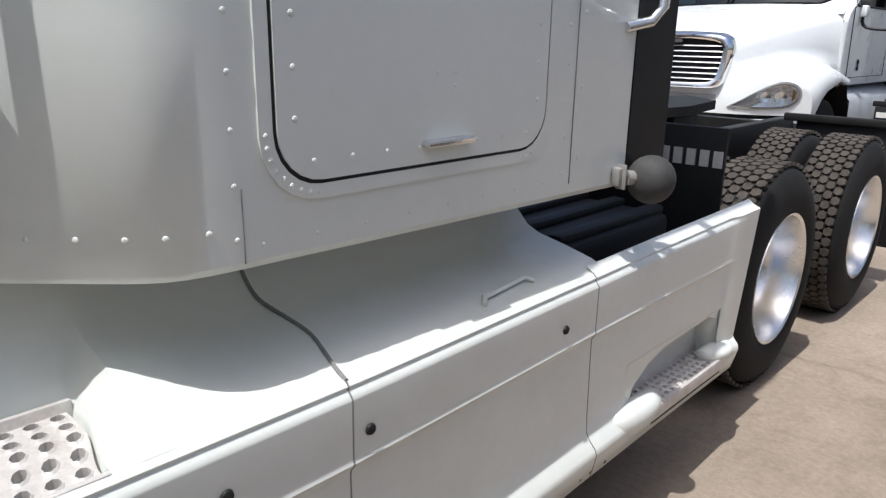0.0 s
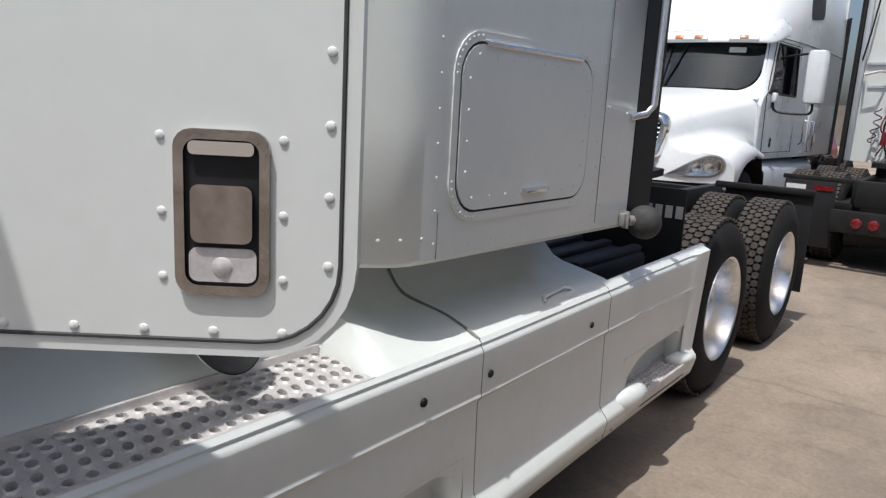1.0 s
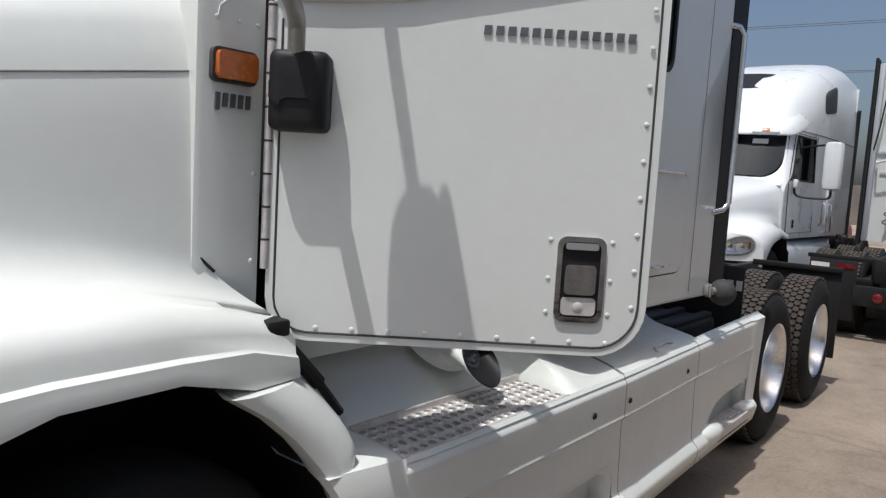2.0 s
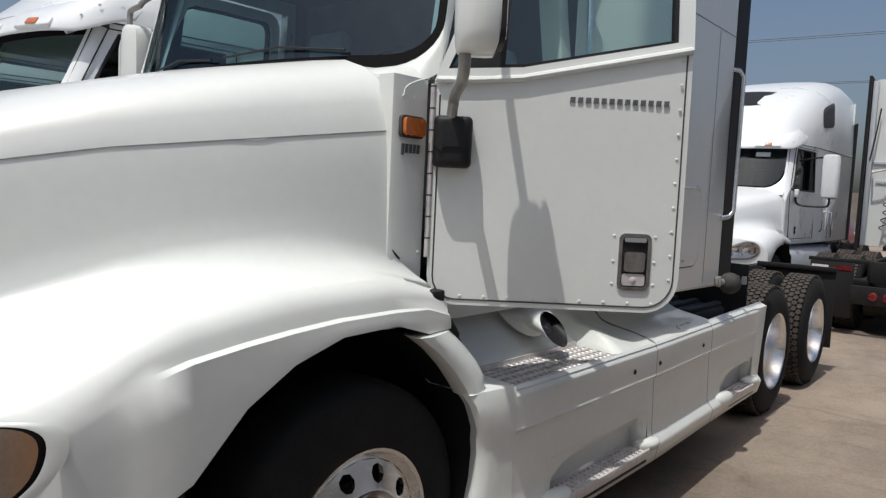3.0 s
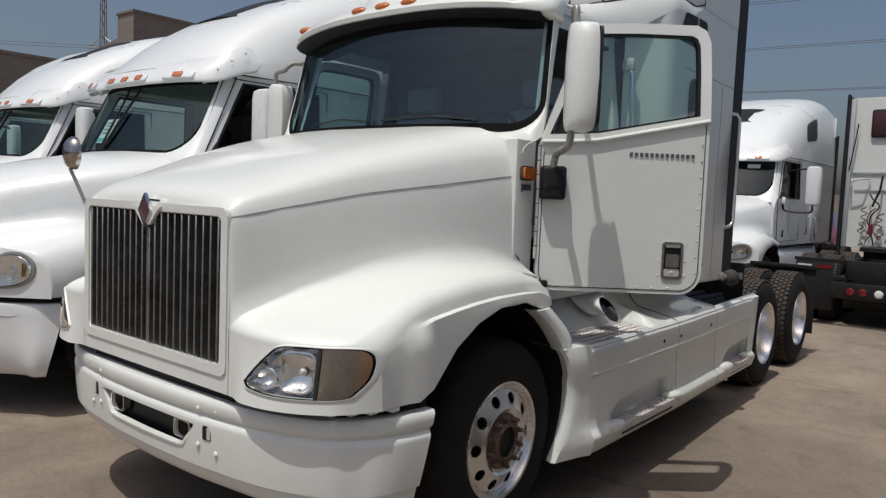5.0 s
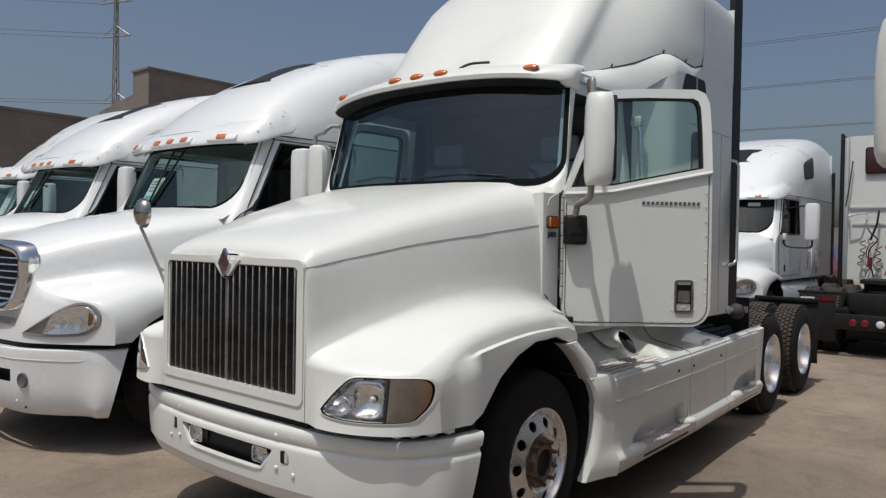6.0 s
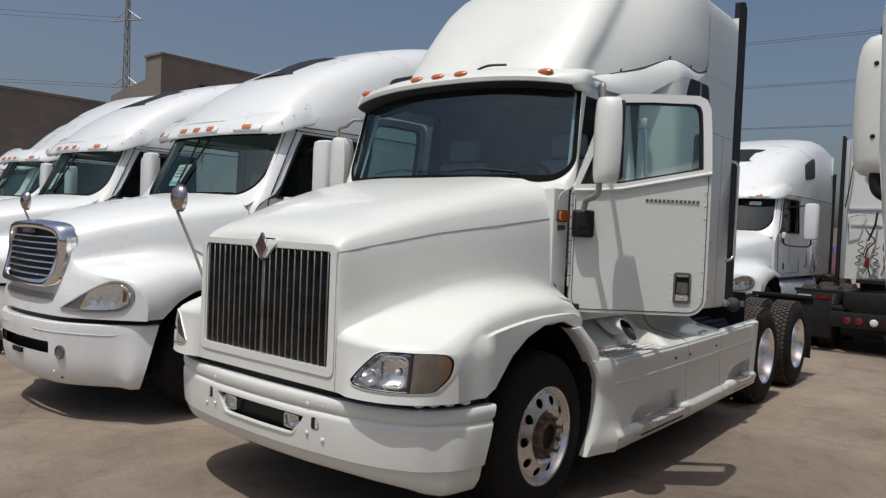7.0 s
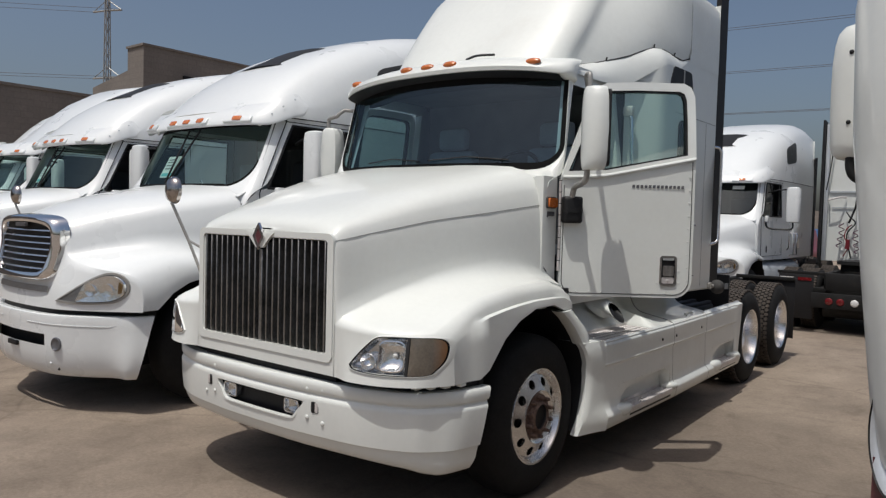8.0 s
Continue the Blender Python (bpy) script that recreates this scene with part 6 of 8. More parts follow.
def side_marker(truck, s):
    bm = B()
    P = lambda a, z, d: Vector((s * (1.05 + d), a, z))
    prism(bm, rounded(1.055, 1.155, 1.80, 1.86, 0.012, 3), 0.0, 0.028, P)
    lamp = part("side_marker", bm, AMBER, truck, "rectangular amber side marker lamp")
    bm = B()
    rim_of(bm, rounded(1.048, 1.162, 1.793, 1.867, 0.014, 3), rounded(1.055, 1.155, 1.80, 1.86, 0.012, 3), 0.0, 0.014, P)
    part("lamp_rim", bm, SEAM, lamp)
    for i in range(5):
        bm = B()
        a = 1.062 + i * 0.0195
        prism(bm, [(a, 1.742 - 0.008 * (i == 0)), (a + 0.011, 1.742 - 0.008 * (i == 0)), (a + 0.013, 1.772), (a + 0.002, 1.772)], 0.001, 0.006, P)
        part("badge_bar", bm, LETTER, truck, "dark metal badge bar")
    bm = B()
    for y, z in ((1.065, 1.93), (1.12, 1.93), (1.17, 1.93), (1.17, 1.6), (1.17, 1.4), (1.08, 1.30), (1.14, 1.28), (1.17, 1.75)):
        dome(bm, (s * 1.05, y, z), (s, 0, 0), 0.0065)
    tagged(part("rivets", bm, PAINT, truck, "small cowl rivets"), kind="stuff")


def long_hood_truck(open_angle):
    truck = thing("tractor_truck", "warm white long-hood tractor truck with its driver door open", "truck", group="parked tractor trucks")
    build_chassis(truck)
    wheel_set(truck, 1.15, 0.84, "front")
    wheel_set(truck, 1.22, 5.2, "rear")
    wheel_set(truck, 1.22, 6.52, "rear")
    build_hood(truck)
    build_grille(truck)
    build_bumper(truck)
    build_cab(truck)
    build_sleeper(truck)
    for s in (1, -1):
        build_headlight(truck, s)
        build_skirt(truck, s)
        build_mirror(truck, s, open_angle if s > 0 else 0)
        side_marker(truck, s)
        build_door(truck, s, open_angle if s > 0 else 0)
    return truck


main_truck = long_hood_truck(50)


# ---- the rounded tractors of the row ----
BEZEL = mat("dark_lamp_bezel", (0.14, 0.14, 0.14), 0.4, metal=0.3, vary=0.2)
A_HY = (0.22, 0.24, 0.29, 0.40, 0.57, 0.80, 1.05, 1.30, 1.52)
A_TOP = ((0.22, 0.24, 0.30, 0.6, 1.1, 1.52), (1.57, 1.60, 1.63, 1.73, 1.86, 1.955))
A_SH = ((0.22, 0.34, 0.7, 1.1, 1.52), (0.55, 0.60, 0.76, 0.94, 1.085))


def a_arch(y):
    d = 0.70 ** 2 - (y - 1.40) ** 2
    return max(0.872, 0.47 + math.sqrt(max(0.0, d))) if y > 0.7 else 0.872


def a_sweep(x, z):
    """How far the front lies back at a place."""
    y = 0.06 * (x / 0.6) ** 2 if x < 0.6 else 0.06 + 0.33 * ((x - 0.6) / 0.53) ** 1.3
    return y + 0.10 * smooth01((z - 0.93) / 0.5) * (1 if x < 0.7 else max(0.0, 1 - (x - 0.7) / 0.4))


def a_section(y):
    zt, w = lerp(A_TOP, y), lerp(A_SH, y)
    zc = lerp(((0.10, 0.4, 0.9, 1.3, 1.52), (1.16, 1.24, 1.33, 1.30, 1.22)), y)
    front = 1 - smooth01((y - 0.22) / 0.95)
    zl = a_arch(y + front * a_sweep(1.2, 1.0) + 0.12 * smooth01((y - 1.2) / 0.32))
    zb = zc + 0.14 + 0.06 * smooth01(y / 1.5)
    xo = 1.20
    pts = [(0, zt + 0.03), (0.3 * w, zt + 0.026), (0.6 * w, zt + 0.008), (0.82 * w, zt - 0.03), (0.94 * w, zt - 0.08), (w, zt - 0.16)]
    a, e = Vector((w + 0.015, zb + 0.02)), Vector((1.12, zc))
    mid = Vector((w + 0.03, zc + 0.05))
    for k in range(0, 7):
        t = k / 6
        q = a * (1 - t) ** 2 + mid * 2 * t * (1 - t) + e * t * t
        pts.append((q.x, q.y))
    h = zc - zl
    pts += [(1.18, zc - 0.16 * h), (xo + 0.015, zc - 0.4 * h), (xo + 0.025, zc - 0.72 * h), (xo + 0.022, zl + 0.01), (xo - 0.02, zl)]
    front = 1 - smooth01((y - 0.22) / 0.95)
    back = smooth01((y - 1.2) / 0.32)
    out = []
    for i, (x, z) in enumerate(pts):
        yy = y + front * a_sweep(x, z)
        if i > 9:
            yy += 0.12 * back
        out.append(Vector((x, yy, z)))
    return out


def a_nose(s, x, z, d=0.0):
    return Vector((s * x, 0.22 + a_sweep(x, z) - d, z))


def build_a_front(truck):
    bm = B()
    rings = [a_section(y) for y in A_HY]
    loft(bm, [whole(r) for r in rings])
    base = [p for p in rings[0]][:-1]
    rows = []
    for k in range(7):
        t = k / 6
        row = []
        for p in whole(base):
            z = p.z + (0.872 - p.z) * t
            q = a_nose(1 if p.x >= 0 else -1, abs(p.x), z)
            row.append(Vector((q.x, min(q.y, p.y) if k == 0 else q.y, z)))
        rows.append(row)
    loft(bm, rows)
    hood = part("hood", bm, PAINT_B, truck, "bright white sloping hood with rounded fenders", sharp=55)
    for s in (1, -1):
        bm = B()
        sec = [Vector((s * (p.x + 0.002), p.y + 0.004, p.z)) for p in rings[-1][5:14]]
        tube(bm, sec, 0.005, 6)
        part("hood_gasket", bm, SEAM, hood)
    bm = B()
    for s in (1, -1):
        rows = []
        for k in range(13):
            a = 0.62 + (math.pi - 0.62) * k / 12
            rows.append([(s * 1.19, 1.40 - 0.74 * math.cos(a), 0.45 + 0.74 * math.sin(a)), (s * 0.6, 1.40 - 0.74 * math.cos(a), 0.45 + 0.74 * math.sin(a))])
        loft(bm, rows)
    box(bm, -0.6, 0.6, 0.5, 1.6, 0.3, 0.9)
    part("wheel_well", bm, BLACK, hood, "black wheel well and engine bay")
    # chrome grille with cross bars
    gx = lambda z: 0.52 - 0.06 * (1.58 - z) / 0.46
    N = lambda x, z, d: a_nose(1 if x >= 0 else -1, abs(x), z, d)
    shape = lambda g: [(p.x, p.y) for p in curve_pts([(a, c, 0) for a, c in ((0, 1.10 + g), (0.40 - g, 1.105 + g), (0.50 - g, 1.15 + g * 0.7), (0.525 - g, 1.25), (0.545 - g, 1.42), (0.54 - g, 1.55 - g * 0.6), (0.46 - g, 1.62 - g), (0.2, 1.642 - g), (0, 1.645 - g),
             (-0.2, 1.642 - g), (-0.46 + g, 1.62 - g), (-0.54 + g, 1.55 - g * 0.6), (-0.545 + g, 1.42), (-0.525 + g, 1.25), (-0.50 + g, 1.15 + g * 0.7), (-0.40 + g, 1.105 + g), (0, 1.10 + g))], 3)][:-1]
    bm = B()
    loft(bm, [[N(a, c, d) for a, c in shape(g)] for g, d in ((-0.012, -0.03), (-0.006, 0.03), (0.004, 0.072), (0.018, 0.09), (0.036, 0.094), (0.058, 0.084), (0.066, 0.04), (0.066, 0.0))], close_u=True)
    g = part("grille", bm, CHROME, truck, "chrome grille surround with cross bars")
    bm = B()
    loft(bm, [[N(float(x), float(z), 0.035) for z in np.linspace(1.13, 1.60, 6)] for x in np.linspace(-0.485, 0.485, 15)])
    part("grille_backing", bm, BLACK, g)
    for k in range(7):
        z = 1.195 + k * 0.053
        bm = B()
        rows = []
        for x in np.linspace(-0.48, 0.48, 13):
            p = N(float(x), z, 0.055)
            rows.append([p + Vector((0, 0.01, -0.006)), p + Vector((0, -0.014, -0.003)), p + Vector((0, -0.008, 0.008)), p + Vector((0, 0.012, 0.012))])
        loft(bm, rows, close_u=True)
        part("bar", bm, ALU, g)
    bm = B()
    prism(bm, rounded(-0.09, 0.09, 1.545, 1.578, 0.015, 3), 0.06, 0.092, N)
    part("badge", bm, LETTER, g)
    bm = B()
    loft(bm, [[N(float(x), z, 0.012) for z in (1.005, 1.02, 1.055)] for x in np.linspace(-0.48, 0.48, 15)])
    part("lower_slot", bm, GREY_TUBE, g, "grey lower air slot")
    for s in (1, -1):
        key = [(0.60, 0.945), (0.70, 1.01), (0.82, 1.10), (0.93, 1.165), (1.02, 1.19), (1.10, 1.165), (1.14, 1.10), (1.13, 1.02), (1.06, 0.955), (0.95, 0.935), (0.78, 0.93)]
        hl = [(p.x, p.y) for p in curve_pts([(a, c, 0) for a, c in key + key[:1]], 3)][:-1]
        cx, cz = 0.98, 1.05
        Ns = lambda x, z, d, s=s: a_nose(s, x, z, d)
        bm = B()
        rim_of(bm, [(cx + (a - cx) * 1.02, cz + (z - cz) * 1.03) for a, z in hl], [(cx + (a - cx) * 0.93, cz + (z - cz) * 0.90) for a, z in hl], -0.02, 0.012, Ns)
        lamp = part("headlight", bm, GREY_TUBE, truck, "swept headlight in a grey teardrop frame")
        bm = B()
        loft(bm, [[Ns(cx + (a - cx) * f, cz + (z - cz) * f, 0.008) for a, z in hl] for f in (0.94, 0.5, 0.02)], close_u=True)
        part("bezel", bm, BEZEL, lamp, "dark grey lamp bezel")
        lens = [(max(a, 0.775 + 0.35 * (z - 0.93)), z) for a, z in [(cx + (a - cx) * 0.90, cz + (z - cz) * 0.86) for a, z in hl]]
        mx, mz = 0.97, 1.05
        bm = B()
        loft(bm, [[Ns(mx + (a - mx) * f, mz + (z - mz) * f, d) for a, z in lens] for f, d in ((1.0, 0.010), (0.98, 0.022), (0.6, 0.014), (0.02, 0.011))], close_u=True)
        part("reflector", bm, REFLECTOR, lamp, "bright silver reflector")
        for a, r in ((0.885, 0.048), (1.0, 0.056)):
            bm = B()
            u = (Ns(a + 0.05, 1.045, 0.0) - Ns(a - 0.05, 1.045, 0.0)).normalized()
            n = Vector((u.y, -u.x, 0)) * (1 if u.x > 0 else -1)
            ring = lambda q, h: [Ns(a, 1.045, 0.014) + n * h + u * (q * math.cos(b)) + Vector((0, 0, q * math.sin(b))) for b in np.linspace(0, 2 * math.pi, 21)[:-1]]
            loft(bm, [ring(r, 0.0), ring(r, 0.010), ring(r * 0.9, 0.009), ring(r * 0.5, 0.003), ring(0.002, 0.001)], close_u=True)
            part("lamp_bowl", bm, REFLECTOR, lamp)
        bm = B()
        loft(bm, [[Ns(mx + (a - mx) * f, mz + (z - mz) * f, 0.024 + 0.02 * (1 - f * f)) for a, z in lens] for f in (1.0, 0.8, 0.5, 0.02)], close_u=True)
        part("lens", bm, GLASS_CLEAR, lamp)
        bm = B()
        prism(bm, [(1.085, 1.02), (1.105, 1.03), (1.112, 1.10), (1.09, 1.12)], 0.018, 0.028, Ns)
        part("turn_signal", bm, AMBER_DULL, lamp)
    # bumper
    pts = [(0.0, 0.175), (0.4, 0.205), (0.6, 0.26), (0.8, 0.37), (1.0, 0.525), (1.13, 0.655), (1.205, 0.80)]
    line = curve_pts([(a, b, 0) for a, b in pts], 5)
    prof = [(-0.08, 0.828), (-0.01, 0.83), (0.0, 0.822), (0.004, 0.80), (0.0, 0.74), (-0.002, 0.69), (-0.004, 0.66), (-0.006, 0.565), (-0.012, 0.50), (-0.03, 0.40), (-0.06, 0.335), (-0.11, 0.30)]
    n = len(line)
    full = [(i, -1) for i in range(n - 1, 0, -1)] + [(i, 1) for i in range(n)]
    bm = B()
    rows = []
    for i, s in full:
        d = (line[min(i + 1, n - 1)] - line[max(i - 1, 0)]).normalized()
        q = Vector((d.y, -d.x, 0))
        rows.append([bm.verts.new((s * (line[i].x + q.x * o), line[i].y + q.y * o - 0.15 * (0.83 - z) / 0.53 * smooth01((i / (n - 1) - 0.6) / 0.4), z)) for o, z in prof])
    for j in range(len(rows) - 1):
        for k in range(len(prof) - 1):
            q = [rows[j][k], rows[j][k + 1], rows[j + 1][k + 1], rows[j + 1][k]]
            if abs(sum(v.co.x for v in q) / 4) < 0.5 and k == 6:
                continue
            bm.faces.new(q)
    bumper = part("bumper", bm, PAINT_B, truck, "bright white wrap-round bumper")
    bm = B()
    box(bm, -0.6, 0.6, 0.30, 0.32, 0.36, 0.72)
    part("air_intake", bm, BLACK, bumper)
    bm = B()
    box(bm, -0.09, 0.09, 0.165, 0.19, 0.52, 0.56, 0.004)
    part("plate_bracket", bm, BLACK, bumper)
    for s in (1, -1):
        bm = B()
        c, ax = Vector((s * 0.62, 0.262, 0.585)), Vector((s * 0.42, -1, 0)).normalized()
        u, v = frame_axes(ax)
        ring = lambda q, h: [c + ax * h + u * (q * math.cos(a)) + v * (q * 1.25 * math.sin(a)) for a in np.linspace(0, 2 * math.pi, 25)[:-1]]
        loft(bm, [ring(0.046, -0.02), ring(0.046, 0.003), ring(0.040, 0.006), ring(0.036, 0.001), ring(0.02, -0.003), ring(0.001, -0.004)], close_u=True)
        part("fog_light", bm, LETTER, bumper, "round dark fog light")
        for a, z in ((0.45, 0.76), (0.55, 0.42)):
            bm = B()
            dome(bm, (s * a, 0.215 + (a - 0.4) * 0.27, z), (s * 0.3, -1, 0), 0.013, 0.6, 10)
            part("bolt", bm, PAINT_B, bumper)
    for s in (1, -1):
        bm = B()
        pts = []
        for i in range(3, n - 6):
            q = i / (n - 7)
            pts.append(Vector((s * line[i].x, line[i].y - 0.004, 0.752 - 0.012 * q + 0.06 * smooth01((q - 0.82) / 0.18))))
        tube(bm, pts, 0.0022, 6)
        part("bumper_crease", bm, PAINT_B, bumper)
    bm = B()
    rows = [[Vector((s * line[i].x * 0.93, line[i].y + 0.06, z)) for z in (0.80, 0.90)] for i, s in full]
    loft(bm, rows)
    part("gap_liner", bm, BLACK, bumper)


A_ROOF = ((1.62, 1.70, 1.85, 2.1, 2.5, 3.1, 3.8, 4.5, 5.2, 5.5), (2.64, 2.71, 2.84, 3.06, 3.33, 3.63, 3.86, 4.0, 4.06, 4.0))


def a_roof_section(y):
    zt = lerp(A_ROOF, y)
    w = lerp(((1.6, 2.2, 3.0, 4.0, 5.5), (1.02, 1.05, 1.13, 1.17, 1.17)), y)
    top = lerp(((1.6, 2.2, 3.0, 4.0, 5.5), (0.86, 0.83, 0.83, 0.84, 0.84)), y)
    zb = 2.66
    sw = 0.13 + 0.10 * smooth01((zt - 2.9) / 0.9)
    pts = [(0, zt + 0.012), (0.4 * top, zt + 0.008), (0.75 * top, zt - 0.008), (top, zt - 0.035), (top + 0.45 * (w - top), zt - 0.08 * (1 + 2 * sw)), (w - 0.02, zt - min(0.30, (zt - zb) * 0.55)), (w + 0.02, zb + (zt - zb) * 0.25), (w + 0.03, zb)]
    bow = 0.12 * max(0.0, min(1.0, 1 - (y - 2.0) / 1.3))
    return [Vector((x, y + bow * (x / 0.95) ** 2.4, z)) for x, z in pts]


def visor_line():
    """Plan of the sun visor, from the middle to the tip beside the door."""
    front = [(x, 1.63 + 0.10 * (x / 0.92) ** 3.2) for x in (0.0, 0.2, 0.4, 0.6, 0.78, 0.92)]
    return curve_pts([(a, b, 0) for a, b in front + [(1.02, 1.79), (1.09, 1.87), (1.14, 1.97), (1.168, 2.09), (1.178, 2.24)]], 3)


def build_visor(cab):
    line = visor_line()
    n = len(line)
    rows = []
    for i in range(n):
        d = (line[min(i + 1, n - 1)] - line[max(i - 1, 0)]).normalized()
        q = Vector((d.y, -d.x, 0))
        u = i / (n - 1)
        e = smooth01((u - 0.40) / 0.38)
        tip = math.sqrt(max(0.0, 1 - max(0.0, (u - 0.93) / 0.07) ** 2))
        lo = 2.56 + 0.12 * smooth01((u - 0.62) / 0.38)
        mid = lo + 0.13
        prof = [(-0.13, 0.115), (-0.05, 0.03), (-0.008, 0.003), (0.006, 0.0), (0.012, 0.008), (0.010, 0.026), (-0.006, 0.06), (-0.035, 0.105), (-0.075, 0.15), (-0.13, 0.195), (-0.20, 0.235)]
        rows.append([line[i] + q * (o * (1 - 0.55 * e)) + Vector((0, 0, mid + (lo + z - mid) * (0.35 + 0.65 * tip))) for o, z in prof])
    bm = B()
    loft(bm, [[Vector((-p.x, p.y, p.z)) for p in r] for r in rows[:0:-1]] + rows)
    visor = part("sun_visor", bm, PAINT_B, cab, "broad white sun visor over the windscreen", sharp=60)
    for s in (1, -1):
        for i, z in ((n - 10, 2.675), (n - 7, 2.755), (n - 4, 2.835)):
            bm = B()
            dome(bm, (s * (line[i].x - 0.012), line[i].y, z), (s, -0.3, 0.2), 0.010, 0.6, 10)
            part("bolt", bm, PAINT_SILVER, visor)


def build_a_cab(truck, skylight):
    bm = B()
    ys = (1.70, 1.74, 1.80, 1.9, 2.1, 2.35, 2.6, 2.9, 3.2, 3.6, 4.0, 4.5, 5.0, 5.35, 5.5)
    rings = [a_roof_section(y) for y in ys]
    loft(bm, [whole(r) for r in rings])
    # brow under the roof's leading edge
    loft(bm, [whole(rings[0]), [Vector((p.x * 0.985, p.y + 0.03 + 0.02 * 0, p.z - 0.05)) for p in whole(rings[0])], [Vector((p.x * 0.97, p.y + 0.16, 2.64)) for p in whole(rings[0])]])
    # lower cab and sleeper sides
    for s in (1, -1):
        def X(y, z):
            w = lerp(((1.55, 2.2, 3.0, 3.4, 5.5), (1.12, 1.15, 1.17, 1.20, 1.20)), y)
            return Vector((s * (w - 0.09 * smooth01((z - 1.95) / 0.75) * max(0.0, 1 - (y - 1.5) / 2.2)), y, z))
        zs = (1.12, 1.3, 1.6, 1.95)
        loft(bm, [[X(y, min(z, top)) for z in zs] for y, top in ((1.53, 1.78), (1.61, 1.86), (1.68, 1.92), (1.8, 1.95), (2.2, 1.95), (2.6, 1.95), (3.0, 1.95), (3.05, 1.95))])
        loft(bm, [[X(1.53, z), X(1.53, z) + Vector((-s * 0.015, -0.015, 0)), Vector((s * 0.98, 1.50, z)), Vector((s * 0.9, 1.5, z))] for z in (1.12, 1.3, 1.6, 1.7, 1.78)])
        loft(bm, [[X(y, z) for z in (1.12, 1.4, 1.95, 2.3, 2.66)] for y in (3.05, 3.4, 4.0, 4.7, 5.5)])
        loft(bm, [[X(y, z) for z in (2.58, 2.66)] for y in (2.06, 2.2, 2.6, 3.05)])
        loft(bm, [[X(y, z) for z in (1.95, 2.3, 2.58)] for y in (2.92, 3.05)])
    loft(bm, [[Vector((x, 5.5, z)) for z in (1.1, 2.0, 3.0, 3.7)] for x in (-1.18, 0, 1.18)])
    rows = []
    for x in np.linspace(-1.08, 1.08, 11):
        rows.append([Vector((x, 1.5, 1.86)), Vector((x, 1.45 + 0.215 * abs(x / 1.07) ** 2.3, 1.96)), Vector((x, 1.6 + 0.18 * (x / 1.07) ** 2, 1.955))])
    loft(bm, rows)
    cab = part("cab", bm, PAINT_B, truck, "bright white cab with a raised sleeper roof", sharp=48)
    build_visor(cab)
    bm = B()
    box(bm, -1.1, 1.1, 1.6, 5.4, 1.1, 1.13)
    box(bm, -1.05, 1.05, 3.3, 3.34, 1.15, 2.7)
    box(bm, -1.04, 1.04, 1.95, 3.3, 2.66, 2.68)
    box(bm, -0.86, 0.86, 1.70, 1.95, 1.5, 1.93, 0.05)
    part("cab_lining", bm, TRIM_GREY, truck, "dark cab lining")
    bm = B()
    loft(bm, [[Vector((x, 3.26 + 0.02 * math.sin(x * 28), z)) for z in (1.2, 1.8, 2.5)] for x in np.linspace(-0.95, 0.75, 40)])
    part("sleeper_curtain", bm, CURTAIN, truck, "pale grey-green curtain behind the seats")
    for x in (-0.5, 0.5):
        bm = B()
        box(bm, x - 0.26, x + 0.26, 2.4, 2.85, 1.4, 1.58, 0.05)
        box(bm, x - 0.25, x + 0.25, 2.8, 2.95, 1.5, 2.3, 0.05)
        part("seat", bm, SEAT_CLOTH, truck, "light grey seat")

    def ws(x, t, d=0.0):
        y0, y1 = 1.46 + 0.215 * abs(x / 1.06) ** 2.3, 1.80 + 0.19 * abs(x / 1.06) ** 2.3
        return Vector((x * (1 - 0.05 * t), y0 + (y1 - y0) * t - d, 1.965 + 0.685 * t))
    bm = B()
    loft(bm, [[ws(x, t) for t in np.linspace(0, 1, 4)] for x in np.linspace(-1.06, 1.06, 15)])
    part("windscreen", bm, GLASS_SCREEN, cab, "dark tinted windscreen")
    arc = [(0.76 + 0.275 * math.sin(k), 0.36 - 0.375 * math.cos(k)) for k in np.linspace(0, math.pi / 2, 10)]
    bm = B()
    for x0, x1, t0, t1 in ((-1.07, -1.035, 0.36, 1), (1.035, 1.07, 0.36, 1), (-0.76, 0.76, -0.015, 0.03), (-1.07, 1.07, 0.88, 1.0)):
        loft(bm, [[ws(x, t, 0.004) for t in np.linspace(t0, t1, 3)] for x in np.linspace(x0, x1, 9)])
    for q in (1, -1):
        loft(bm, [[ws(q * x, t, 0.005), ws(q * (x - 0.02), t + 0.03, 0.005)] for x, t in arc])
    part("windscreen_seal", bm, SEAL_BLACK, cab, "black rubber windscreen seal")
    inner = [(0.60, -0.5), (0.60, -0.03)] + arc + [(1.038, t) for t in (0.5, 0.65, 0.8, 0.9, 1.0)]
    post = [(1.53, 1.25), (1.53, 1.62), (1.53, 1.70), (1.537, 1.76), (1.55, 1.80), (1.572, 1.835), (1.60, 1.87), (1.635, 1.90), (1.675, 1.925), (1.72, 1.95), (1.775, 1.985), (1.84, 2.07), (1.89, 2.165), (1.945, 2.265), (1.995, 2.36), (2.05, 2.465), (2.12, 2.60)]
